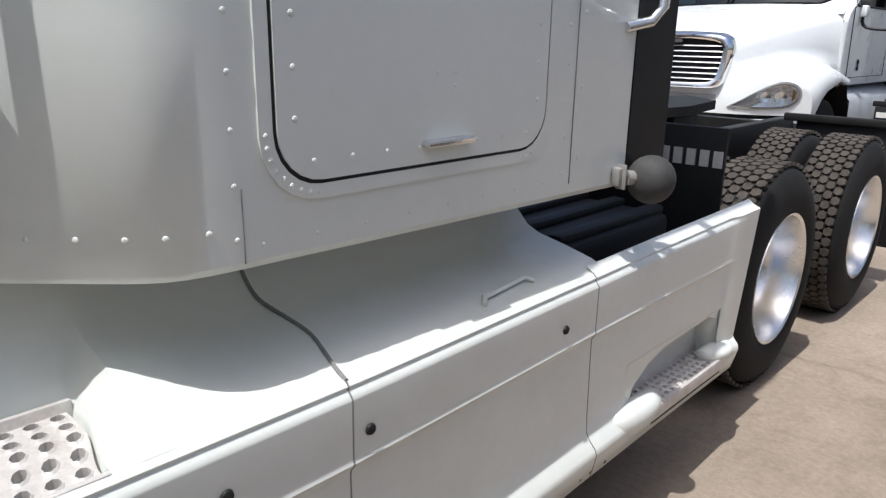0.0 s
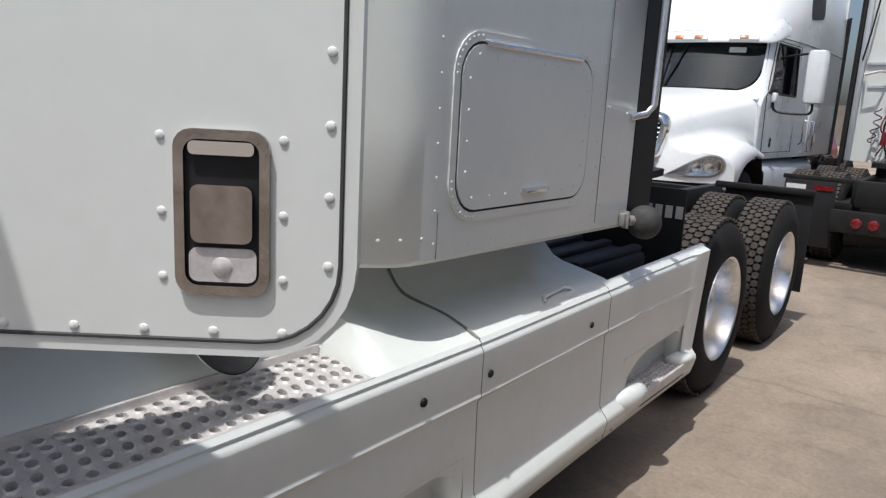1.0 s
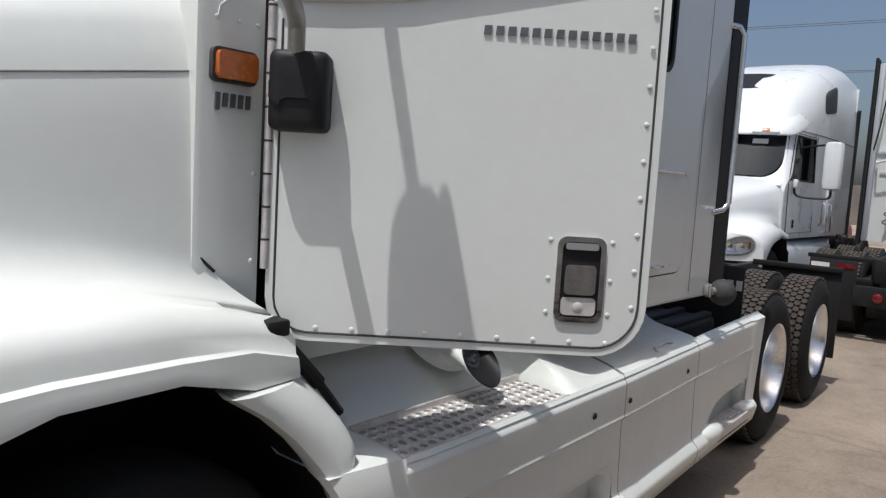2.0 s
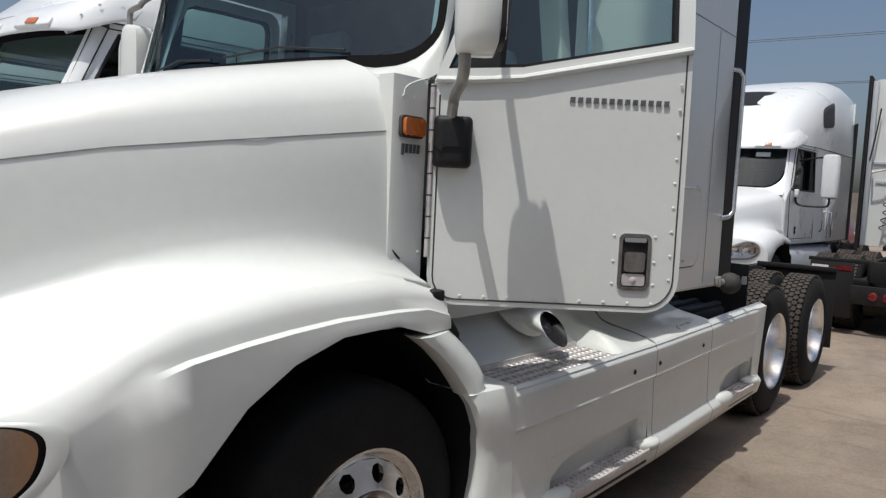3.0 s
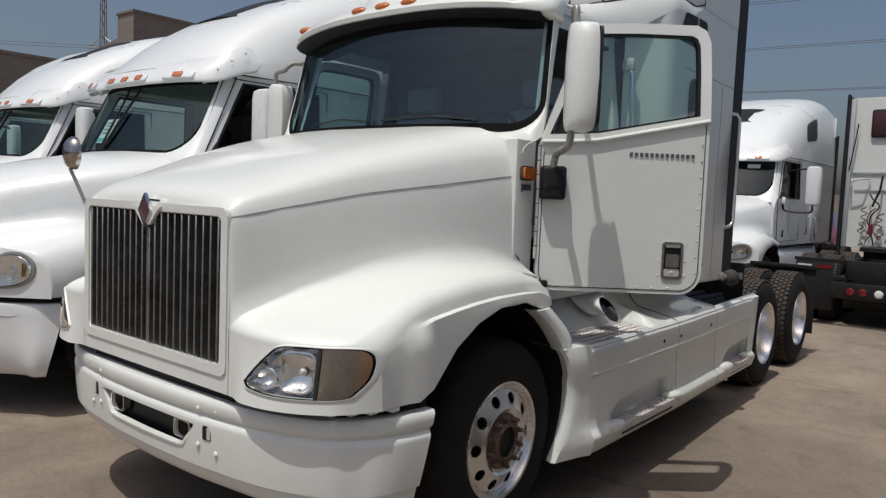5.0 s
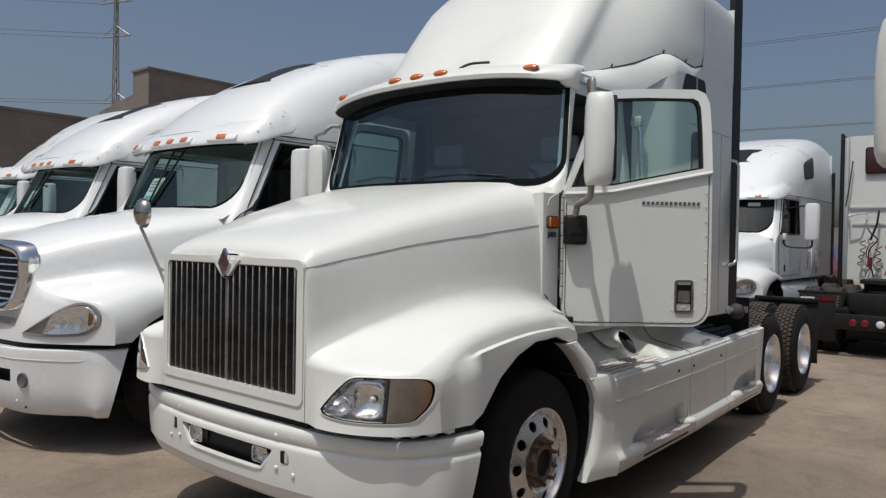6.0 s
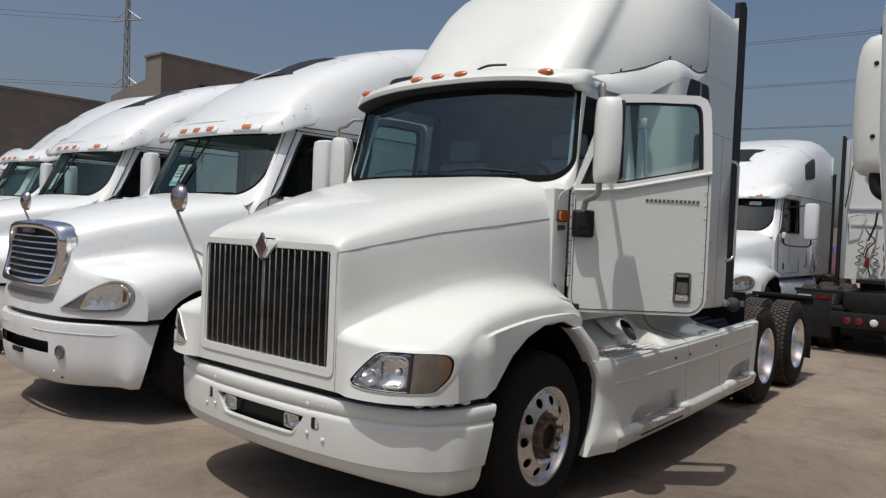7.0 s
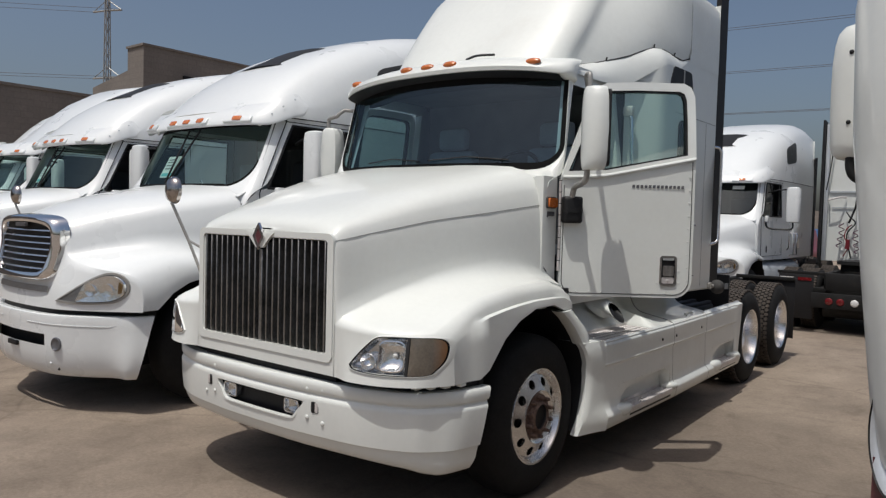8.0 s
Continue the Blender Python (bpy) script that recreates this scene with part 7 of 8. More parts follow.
    for q in (1, -1):
        bm = B()
        rows = []
        for (x, t), (y, z) in zip(inner, post):
            w = lerp(((1.55, 2.2), (1.12, 1.15)), y) - 0.09 * smooth01((z - 1.95) / 0.75) * max(0.0, 1 - (y - 1.5) / 2.2)
            a, e = ws(q * x, t, 0.010), Vector((q * (w + 0.003), y, z))
            out = Vector((q * 0.55, -0.75, 0.35)) * (0.10 * (a - e).length)
            rows.append([a, a.lerp(e, 0.12) + out * 0.5, a.lerp(e, 0.4) + out, a.lerp(e, 0.75) + out * 0.8, a.lerp(e, 0.94) + out * 0.25, e])
        loft(bm, rows)
        part("windscreen_pillar", bm, PAINT_B, cab, "white pillar curving into the cowl", sharp=70)
    bm = B()
    tube(bm, [ws(-0.08, 0.04, 0.02), ws(0.0, 0.40, 0.025), ws(0.09, 0.86, 0.02)], 0.012, 6)
    part("wiper", bm, BLACK, cab)
    bm = B()
    tube(bm, [ws(-0.12, 0.04, 0.02), ws(-0.12, 0.86, 0.02)], 0.010, 6)
    part("wiper", bm, BLACK, cab)
    bm = B()
    loft(bm, [[ws(x + 0.05 * t, t, -0.006) for t in (0.13, 0.46)] for x in (-0.36, -0.09)])
    part("price_sheet", bm, PAPER, cab, "white paper sheet on the windscreen")
    bm = B()
    loft(bm, [[ws(x + 0.05 * t, t, -0.004) for t in (0.15, 0.20)] for x in (-0.34, -0.12)])
    part("sheet_bar", bm, SHEET_TEAL, cab)
    for t in (0.26, 0.31, 0.36, 0.40):
        bm = B()
        loft(bm, [[ws(x + 0.05 * k, k, -0.004) for k in (t, t + 0.018)] for x in (-0.33, -0.33 + (0.17 if t < 0.4 else 0.11))])
        part("sheet_bar", bm, SEAM_GREY, cab)
    for x in (-0.78, 0.0, 0.78):
        y = 1.63 + 0.10 * (abs(x) / 0.92) ** 3.2
        turn = Matrix.Translation((x, y - 0.004, 2.625)) @ Matrix.Rotation(0.27 * x / 0.78, 4, "Z") @ Matrix.Rotation(radians(-34), 4, "X")
        bm = B()
        w = 0.17 if x else 0.36
        box(bm, -w, w, -0.006, 0.03, -0.040, 0.036, 0.016, 3, m=turn)
        part("lamp_pad", bm, PAINT_B, truck)
        for u in ((0.0,) if x else (-0.245, 0.0, 0.245)):
            bm = B()
            box(bm, u - 0.052, u + 0.052, -0.018, 0.01, -0.026, 0.026, 0.008, m=turn)
            part("marker_light", bm, AMBER, truck, "amber marker light")
    if skylight:
        bm = B()
        loft(bm, [[Vector((p.x * 0.64, p.y, p.z + 0.012)) for p in whole(a_roof_section(y)[:4])] for y in (2.5, 2.7, 2.9, 3.1)])
        part("skylight", bm, BLACK, cab, "dark roof skylight")
    for s in (1, -1):
        def X(y, z, d=0.0):
            wv = lerp(((1.55, 2.2, 3.0, 3.4, 5.5), (1.12, 1.15, 1.17, 1.20, 1.20)), y)
            return Vector((s * (wv - 0.09 * smooth01((z - 1.95) / 0.75) * max(0.0, 1 - (y - 1.5) / 2.2) + d), y, z))
        bm = B()
        loft(bm, [[X(y, z) for z in np.linspace(1.93, z1, 4)] for y, z1 in ((1.79, 1.95), (1.95, 2.28), (2.12, 2.58), (2.5, 2.59), (2.93, 2.59))])
        g = part("side_window", bm, GLASS_SIDE if s < 0 else GLASS_BLACK, cab, "tinted side window")
        bm = B()
        tube(bm, [X(1.79, 1.95, 0.004), X(2.12, 2.585, 0.004), X(2.92, 2.585, 0.004), X(2.92, 1.95, 0.004), X(1.79, 1.95, 0.004)], 0.014, 6)
        tube(bm, [X(1.70, 1.9, 0.002), X(2.05, 2.62, 0.002), X(3.02, 2.62, 0.002), X(3.02, 1.2, 0.002), X(1.75, 1.2, 0.002), X(1.70, 1.9, 0.002)], 0.006, 6)
        part("door_seal", bm, BLACK, cab, "black door seal")
        bm = B()
        def RW(y, t, d):
            r = a_roof_section(y)
            p = r[5].lerp(r[6], t)
            return Vector((s * (p.x + d), p.y, p.z))
        rim = rounded(3.26, 3.92, 0.10, 0.80, 0.13, 4)
        cy, ct = 3.59, 0.45
        loft(bm, [[RW(cy + (y - cy) * k, ct + (t - ct) * k, 0.006) for y, t in rim] for k in (1.0, 0.6, 0.02)], close_u=True)
        part("roof_window", bm, GLASS_BLACK, cab, "dark sleeper window")
        bm = B()
        tube(bm, [X(1.9, 2.66, 0.01), X(3.0, 2.665, 0.035), X(4.2, 2.665, 0.02), X(5.5, 2.665, 0.02)], 0.006, 6)
        part("roof_seam", bm, SEAM, cab)
        bm = B()
        rows = []
        for z, f in ((1.84, 0.6), (1.855, 0.9), (1.9, 1.0), (2.42, 1.0), (2.475, 0.9), (2.49, 0.6)):
            rows.append([Vector((s * (1.58 + p.x * f), 1.98 + p.y * f, z)) for p in curve_pts([(-0.11, 0.06, 0), (-0.112, -0.02, 0), (-0.07, -0.066, 0), (0.07, -0.066, 0), (0.112, -0.02, 0), (0.11, 0.06, 0)], 3)])
        loft(bm, rows, close_u=True, cap=True)
        m = part("mirror", bm, PAINT_B, truck, "tall white mirror housing")
        bm = B()
        tube(bm, curve_pts([(s * 1.12, 2.14, 2.40), (s * 1.25, 2.10, 2.43), (s * 1.44, 2.04, 2.45), (s * 1.52, 2.02, 2.44)], 4), 0.014, 8)
        part("mirror_arm", bm, BLACK, m, "black mirror bracket loop")
        bm = B()
        tube(bm, curve_pts([(s * 1.14, 1.95, 1.86), (s * 1.2, 1.92, 1.73), (s * 1.50, 1.96, 1.71), (s * 1.58, 1.99, 1.74), (s * 1.58, 2.00, 1.86)], 4), 0.016, 8)
        part("mirror_arm", bm, BLACK, m, "black mirror bracket loop")
        bm = B()
        box(bm, min(s * 1.10, s * 1.20), max(s * 1.10, s * 1.20), 1.86, 1.96, 1.84, 1.96, 0.02)
        part("mirror_foot", bm, PAINT_B, m)
        bm = B()
        dome(bm, (s * 1.148, 2.05, 1.30), (s, 0, 0), 0.035, 0.3, 16)
        dome(bm, (s * 1.148, 2.05, 1.36), (s, 0, 0), 0.035, 0.3, 16)
        part("side_vent", bm, BLACK, cab, "small black side vent")
        # silver side fairing and grab bar
        bm = B()
        rows = []
        for y in (1.98, 2.1, 2.8, 3.6, 4.6):
            rows.append([Vector((s * (0.95), y, 1.10)), Vector((s * 1.12, y, 1.05)), Vector((s * 1.20, y, 0.95)), Vector((s * 1.21, y, 0.6)), Vector((s * 1.18, y, 0.33))])
        loft(bm, rows)
        part("side_fairing", bm, PAINT_SILVER, truck, "silver grey side fairing")
        bm = B()
        tube(bm, [X(3.14, 1.3, 0.06), X(3.14, 1.35, 0.09), X(3.14, 2.1, 0.09), X(3.14, 2.15, 0.06)], 0.016, 8)
        part("grab_bar", bm, ALU, truck, "aluminium grab bar")
        bm = B()
        prism(bm, [(5.50, 1.1), (5.72, 1.1), (5.72, 3.35), (5.50, 3.3)], s * 1.17, s * 1.21, lambda y, z, d: Vector((d, y, z)))
        part("side_extender", bm, RUBBER_EXT, truck, "black rubber side extender")
        bm = B()
        cyl(bm, (s * 1.16, 3.75, 1.5), (s * 1.22, 3.75, 1.5), 0.03, n=12)
        box(bm, min(s * 1.20, s * 1.225), max(s * 1.20, s * 1.225), 3.7, 4.3, 1.3, 1.85, 0.02)
        part("side_hatch", bm, PAINT_B, truck, "white luggage hatch")
    bm = B()
    for s in (1, -1):
        box(bm, s * 0.43 - 0.04, s * 0.43 + 0.04, 0.5, 8.9, 0.72, 0.98, 0.01)
    for y in (1.4, 6.7, 8.0):
        cyl(bm, (-0.9, y, 0.5), (0.9, y, 0.5), 0.08)
    box(bm, -0.42, 0.42, 8.8, 8.9, 0.7, 0.98)
    part("chassis_frame", bm, CHASSIS, truck, "black chassis frame")


def set_back(parts, whole_part, d=0.2):
    """Move cab parts back by d; stretch nose parts above the wheel arch by as much."""
    for ob in parts:
        for v in ob.data.vertices:
            f = 1.0 if whole_part else smooth01((v.co.y - 0.7) / 0.8) * smooth01((v.co.z - 0.95) / 0.3)
            v.co.y += d * f


def rounded_truck(skylight=True):
    truck = thing("tractor_truck", "bright white rounded tractor truck with chrome grille", "truck", group="parked tractor trucks")
    build_a_front(truck)
    nose = [ob for ob in truck.children_recursive if ob.type == "MESH"]
    build_a_cab(truck, skylight)
    set_back([ob for ob in truck.children_recursive if ob.type == "MESH" and ob not in nose and ob.name.split(".")[0] not in ("chassis_frame", "side_fairing")], True)
    set_back(nose, False)
    wheel_set(truck, 1.14, 1.40, "front")
    wheel_set(truck, 1.20, 6.7, "rear")
    wheel_set(truck, 1.20, 8.0, "rear")
    return truck


white_truck = rounded_truck()
white_truck.location = (-3.34, -0.62, 0)
second = copy_thing(white_truck, pose(-7.10, -0.33, 0))
far_truck = copy_thing(white_truck, pose(-1.21, 8.62, 0) @ Matrix.Diagonal((1, 1, 0.965, 1)))
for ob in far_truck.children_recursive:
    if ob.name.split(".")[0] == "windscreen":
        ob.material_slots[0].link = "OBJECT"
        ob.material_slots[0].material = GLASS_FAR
tagged(far_truck, "bright white rounded tractor truck parked behind the first row")
A_ROOF = ((1.62, 2.0, 2.2, 2.5, 3.0, 3.5, 4.0, 5.5), (2.66, 2.78, 2.87, 3.12, 3.60, 3.94, 4.07, 4.07))
third = rounded_truck(False)
third.location = (-10.4, 0.1, 0)
fourth = copy_thing(third, pose(-13.5, 0.9, 0))
for ob in (third, fourth):
    tagged(ob, "white rounded tractor truck with a tall domed roof")
build_spot_mirror(main_truck)
build_spot_mirror(white_truck, (0.11, 0.80, -0.03))


# ---- the tractor seen from behind ----
MAROON = mat("dark_maroon_panel", (0.045, 0.012, 0.015), 0.5, vary=0.2)
PLUM_HOSE = mat("plum_hose", (0.07, 0.02, 0.045), 0.45, vary=0.3, scale=30)
def rear_view_truck():
    truck = thing("tractor_truck", "white tractor truck seen from behind with coiled air lines", "truck", group="parked tractor trucks")
    bm = B()
    for s in (1, -1):
        box(bm, s * 0.43 - 0.04, s * 0.43 + 0.04, 0.1, 9.0, 0.72, 0.98, 0.01)
    box(bm, -0.42, 0.42, 0.0, 0.08, 0.70, 0.98, 0.01)
    for y in (0.75, 2.05):
        cyl(bm, (-0.9, y, 0.5), (0.9, y, 0.5), 0.09)
    prism(bm, [(-0.45, 1.0), (0.45, 1.0), (0.5, 1.5), (0.3, 1.9), (-0.3, 1.9), (-0.5, 1.5)], 1.08, 1.14, lambda a, c, d: Vector((a, c, d)))
    box(bm, -0.42, 0.42, 1.2, 1.6, 0.96, 1.08)
    part("chassis_frame", bm, CHASSIS, truck, "greasy black chassis frame with fifth wheel")
    for y in (0.75, 2.05):
        for s in (1, -1):
            hold = new("wheel")
            hold.parent = truck
            wheel(hold, (s * 1.20, y, 0.5), s, deep=True, tread=True)
            wheel(hold, (s * 0.87, y, 0.5), s, tread=True, inner=True)
    bm = B()
    box(bm, -0.62, 0.62, -0.06, 0.0, 0.42, 0.66, 0.01)
    bar = part("light_bar", bm, CHASSIS, truck, "black tail light bar")
    for i, x in enumerate((-0.36, -0.20, 0.0, 0.20, 0.36)):
        bm = B()
        dome(bm, (x, -0.06, 0.53), (0, -1, 0), 0.058, 0.4, 18)
        part("tail_light", bm, WHITE_LENS if i == 2 else RED_LENS, bar, "clear reversing light" if i == 2 else "round red tail light")
    for s in (1, -1):
        bm = B()
        box(bm, min(s * 0.60, s * 1.12), max(s * 0.60, s * 1.12), -0.02, -0.005, 0.22, 0.94, 0.004)
        mf = part("mud_flap", bm, RUBBER_EXT, truck, "black rubber mud flap")
        bm = B()
        box(bm, min(s * 0.45, s * 1.15), max(s * 0.45, s * 1.15), -0.01, 0.03, 0.94, 0.99, 0.008)
        part("flap_hanger", bm, CHASSIS, mf)
        for k, x in enumerate((0.63, 0.90)):
            bm = B()
            box(bm, min(s * x, s * (x + 0.2)), max(s * x, s * (x + 0.2)), -0.028, -0.021, 0.84, 0.89)
            part("reflective_strip", bm, RED_LENS if k == 0 else WHITE_LENS, mf, "red reflective strip" if k == 0 else "white reflective strip")
    # back wall of the sleeper
    bm = B()
    loft(bm, [[Vector((x, 3.2 + (0.05 if abs(x) > 1.0 else 0), z)) for z in (1.05, 1.6, 2.42, 3.4, 3.78)] for x in (-1.1, -1.0, 0, 1.0, 1.1)])
    loft(bm, [[Vector((s * 1.1, y, z)) for z in (1.05, 2.4, 3.78)] for s in (1,) for y in (3.25, 4.5, 6.5)] [0:3])
    loft(bm, [[Vector((-1.1, y, z)) for z in (1.05, 2.4, 3.78)] for y in (3.25, 4.5, 6.5)])
    loft(bm, [[Vector((x, y, 3.78 + 0.03 * (1 - abs(x)))) for x in (-1.1, 0, 1.1)] for y in (3.22, 4.5, 6.5)])
    box(bm, -1.1, 1.1, 6.4, 8.4, 0.9, 1.9, 0.15)
    cab = part("sleeper", bm, PAINT, truck, "white sleeper back wall")
    bm = B()
    box(bm, -1.0, 1.0, 3.17, 3.19, 2.40, 2.43)
    box(bm, -0.95, 0.95, 3.175, 3.19, 2.10, 2.115)
    part("wall_rib", bm, PAINT_SILVER, cab)
    for s in (1, -1):
        bm = B()
        prism(bm, [(2.95, 1.0), (3.22, 1.0), (3.22, 3.80), (3.0, 3.82)], s * 1.10, s * 1.14, lambda y, z, d: Vector((d, y, z)))
        part("side_extender", bm, RUBBER_EXT, truck, "black rubber side extender")
        bm = B()
        box(bm, min(s * 1.02, s * 1.09), max(s * 1.02, s * 1.09), 3.1, 3.19, 1.05, 3.75, 0.01)
        part("corner_post", bm, PAINT_SILVER, cab)
    bm = B()
    box(bm, -0.75, 0.75, 3.15, 3.19, 3.05, 3.55, 0.04)
    part("upper_panel", bm, MAROON, cab, "dark maroon upper panel")
    for k in range(9):
        bm = B()
        x = -0.78 + 0.105 * k + random.uniform(-0.03, 0.03)
        top = 1.80 + 0.12 * math.sin(k * 1.7)
        if k % 3 == 0:
            helix = [Vector((x + 0.045 * math.cos(a) + 0.02 * math.sin(a * 0.21 + k), 3.06 + 0.04 * math.sin(a), top - 0.020 * a)) for a in np.arange(0, 24, 0.55)]
            tube(bm, helix, 0.010, 5)
            part("air_line", bm, PLUM_HOSE, truck, "coiled plum air line")
        elif k % 3 == 1:
            tube(bm, curve_pts([(x - 0.02, 3.13, top + 0.1), (x + 0.06, 3.0, top), (x + 0.16, 2.98, top - 0.12), (x + 0.02, 3.0, top - 0.35), (x + 0.1, 3.05, 1.12)], 5), 0.013, 6)
            part("air_line", bm, BLACK, truck, "black hose")
        else:
            tube(bm, curve_pts([(x, 3.12, top), (x - 0.07, 3.02, top - 0.08), (x - 0.10, 3.0, top - 0.25), (x - 0.02, 3.03, top - 0.4), (x - 0.12, 3.05, 1.15)], 5), 0.011, 6)
            part("air_line", bm, RED_HOSE, truck, "red air line")
    for x in (-0.62, -0.30):
        bm = B()
        cyl(bm, (x, 3.0, 1.30), (x + 0.01, 2.98, 1.48), 0.045, 0.035, 12)
        part("coupling", bm, RED_HOSE, truck, "red hose coupling")
    bm = B()
    cyl(bm, (-0.50, 0.35, 0.38), (0.50, 0.35, 0.38), 0.14, n=20)
    part("air_tank", bm, CHASSIS, truck, "black air tank under the frame")
    bm = B()
    box(bm, -1.0, 1.0, 0.25, 3.0, 0.60, 0.72, 0.02)
    part("under_tray", bm, CHASSIS, truck, "greasy suspension under the frame")
    bm = B()
    tube(bm, curve_pts([(0.30, 0.9, 0.45), (0.25, 0.2, 0.34), (0.20, -0.1, 0.33)], 4), 0.06, 12)
    part("tail_pipe", bm, CHASSIS, truck, "dark tail pipe")
    bm = B()
    tube(bm, [(-0.5, 3.1, 2.35), (-0.52, 3.05, 2.1), (-0.62, 3.04, 1.8)], 0.02, 6)
    tube(bm, [(-0.95, 3.12, 3.3), (-1.0, 3.1, 2.8), (-1.05, 3.1, 2.45)], 0.012, 6)
    part("hose_holder", bm, BLACK, truck, "black hose holder")
    bm = B()
    tube(bm, [(-1.0, 3.16, 2.28), (-0.98, 3.02, 2.25), (-0.8, 3.02, 2.3), (-0.7, 3.16, 2.3)], 0.016, 6)
    part("grab_bar", bm, ALU_DULL, truck)
    return truck


def exhaust_stack(truck, x, y, z0, z1):
    bm = B()
    cyl(bm, (x, y, z0), (x, y, z1 - 0.12), 0.06, n=16)
    tube(bm, curve_pts([(x, y, z1 - 0.14), (x, y + 0.01, z1 - 0.04), (x, y + 0.07, z1)], 4), 0.05, 12)
    part("exhaust_stack", bm, CHROME, truck, "upright chrome exhaust stack")


exhaust_stack(far_truck, 1.08, 5.85, 1.0, 2.75)
bm = B()
loft(bm, [[Vector((x * (1 - 0.05 * t), 1.650 + (0.215 - 0.025 * t) * (x / 1.06) ** 2.3 + 0.34 * t, 1.965 + 0.685 * t)) for t in (0.70, 0.80)] for x in (0.62, 0.72, 0.82)])
part("price_sheet", bm, PAPER, far_truck, "white paper sticker inside the windscreen")
bm = B()
cyl(bm, (1.02, 3.9, 0.98), (1.02, 4.9, 0.98), 0.10, n=20)
part("air_tank", bm, CHROME, far_truck, "short polished air tank")
for y in (3.75, 4.02):
    bm = B()
    tube(bm, [(1.20, y, 1.18), (1.27, y, 1.20), (1.27, y, 1.62), (1.20, y, 1.64)], 0.014, 8)
    part("grab_bar", bm, CHROME, far_truck, "chrome side grab bar")


back_truck = rear_view_truck()
back_truck.location = (1.55, 9.80, 0)


# ---- farther vehicles between the trucks ----
def far_cab(name_label, paint, at):
    truck = thing("pickup_truck", name_label, "pickup", group="distant pickups", at=at)
    bm = B()
    rows = []
    for z, w, y0 in ((0.45, 0.95, 0.0), (0.8, 1.0, -0.05), (0.98, 0.98, 0.05), (1.06, 0.95, 1.0), (1.15, 0.9, 1.2), (1.62, 0.78, 1.75)):
        rows.append([Vector((w, 3.0, z)), Vector((w, y0 + 0.25, z)), Vector((w * 0.85, y0, z)), Vector((-w * 0.85, y0, z)), Vector((-w, y0 + 0.25, z)), Vector((-w, 3.0, z))])
    loft(bm, rows, close_u=True, cap=True)
    body = part("cab", bm, paint, truck)
    bm = B()
    prism(bm, [(-0.7, 1.18), (0.7, 1.18), (0.64, 1.55), (-0.64, 1.55)], 0.0, 0.02, lambda a, z, d: Vector((a, 1.21 + (z - 1.15) * 1.17 - d, z)))
    part("windscreen", bm, GLASS_BLACK, body)
    bm = B()
    box(bm, -0.98, 0.98, -0.12, 0.1, 0.35, 0.62, 0.06)
    part("bumper", bm, PAINT_SILVER, truck)
    for s in (1, -1):
        hold = new("wheel")
        hold.parent = truck
        wheel(hold, (s * 0.96, 0.7, 0.5), s)
        hold = new("wheel")
        hold.parent = truck
        wheel(hold, (s * 0.96, 2.6, 0.5), s, deep=True)
    return truck


far_cab("blue pickup truck far back in the yard", BLUE_PAINT, (-3.6, 27.0, 0))
far_cab("dark red pickup truck far back in the yard", RED_PAINT, (-1.9, 17.5, 0))


# ---- walls, mast and wires ----
def block_material(name, col):
    m = mat(name, col, 0.9, vary=0.16, scale=0.5, fine=12, bump=0.2, dirt=(0.10, 0.085, 0.075), dirt_amount=0.5)
    nt = m.node_tree
    br = nt.nodes.new("ShaderNodeTexBrick")
    br.inputs["Scale"].default_value = 1.0
    br.inputs["Brick Width"].default_value, br.inputs["Row Height"].default_value = 0.4, 0.2
    br.inputs["Mortar Size"].default_value = 0.012
    br.inputs["Color1"].default_value = (0.92, 0.92, 0.92, 1)
    br.inputs["Color2"].default_value = (1, 1, 1, 1)
    br.inputs["Mortar"].default_value = (0.86, 0.86, 0.86, 1)
    co = nt.nodes.new("ShaderNodeTexCoord")
    sep = nt.nodes.new("ShaderNodeSeparateXYZ")
    add = nt.nodes.new("ShaderNodeMath")
    comb = nt.nodes.new("ShaderNodeCombineXYZ")
    nt.links.new(co.outputs["Object"], sep.inputs[0])
    nt.links.new(sep.outputs[0], add.inputs[0])
    nt.links.new(sep.outputs[1], add.inputs[1])
    nt.links.new(add.outputs[0], comb.inputs[0])
    nt.links.new(sep.outputs[2], comb.inputs[1])
    nt.links.new(comb.outputs[0], br.inputs["Vector"])
    b = nt.nodes["Principled BSDF"]
    src = b.inputs["Base Color"].links[0].from_socket
    mul = nt.nodes.new("ShaderNodeMixRGB")
    mul.blend_type = "MULTIPLY"
    mul.inputs[0].default_value = 1.0
    nt.links.new(src, mul.inputs[1])
    nt.links.new(br.outputs["Color"], mul.inputs[2])
    nt.links.new(mul.outputs[0], b.inputs["Base Color"])
    return m


BLOCK = block_material("brown_block_wall", (0.215, 0.188, 0.165))
bm = B()
box(bm, -22.4, -22.0, -60, 11.0, 0, 5.56)
box(bm, -22.45, -21.95, -60, 11.0, 5.565, 5.66)
single("wall_west", bm, BLOCK, "long brown concrete block yard wall", "wall", kind="structure")
bm = B()
box(bm, -23.15, -22.0, 11.0, 45.0, 0, 7.76)
box(bm, -23.2, -21.95, 10.95, 45.05, 7.76, 7.84)
prism(bm, [(-25.9, 0.0), (-23.15, 0.0), (-23.15, 6.95), (-25.9, 6.55)], 11.0, 45.0, lambda a, c, d: Vector((a, d, c)))
building = single("warehouse", bm, BLOCK, "plain brown block warehouse behind the trucks", "building", kind="structure")
bm = B()
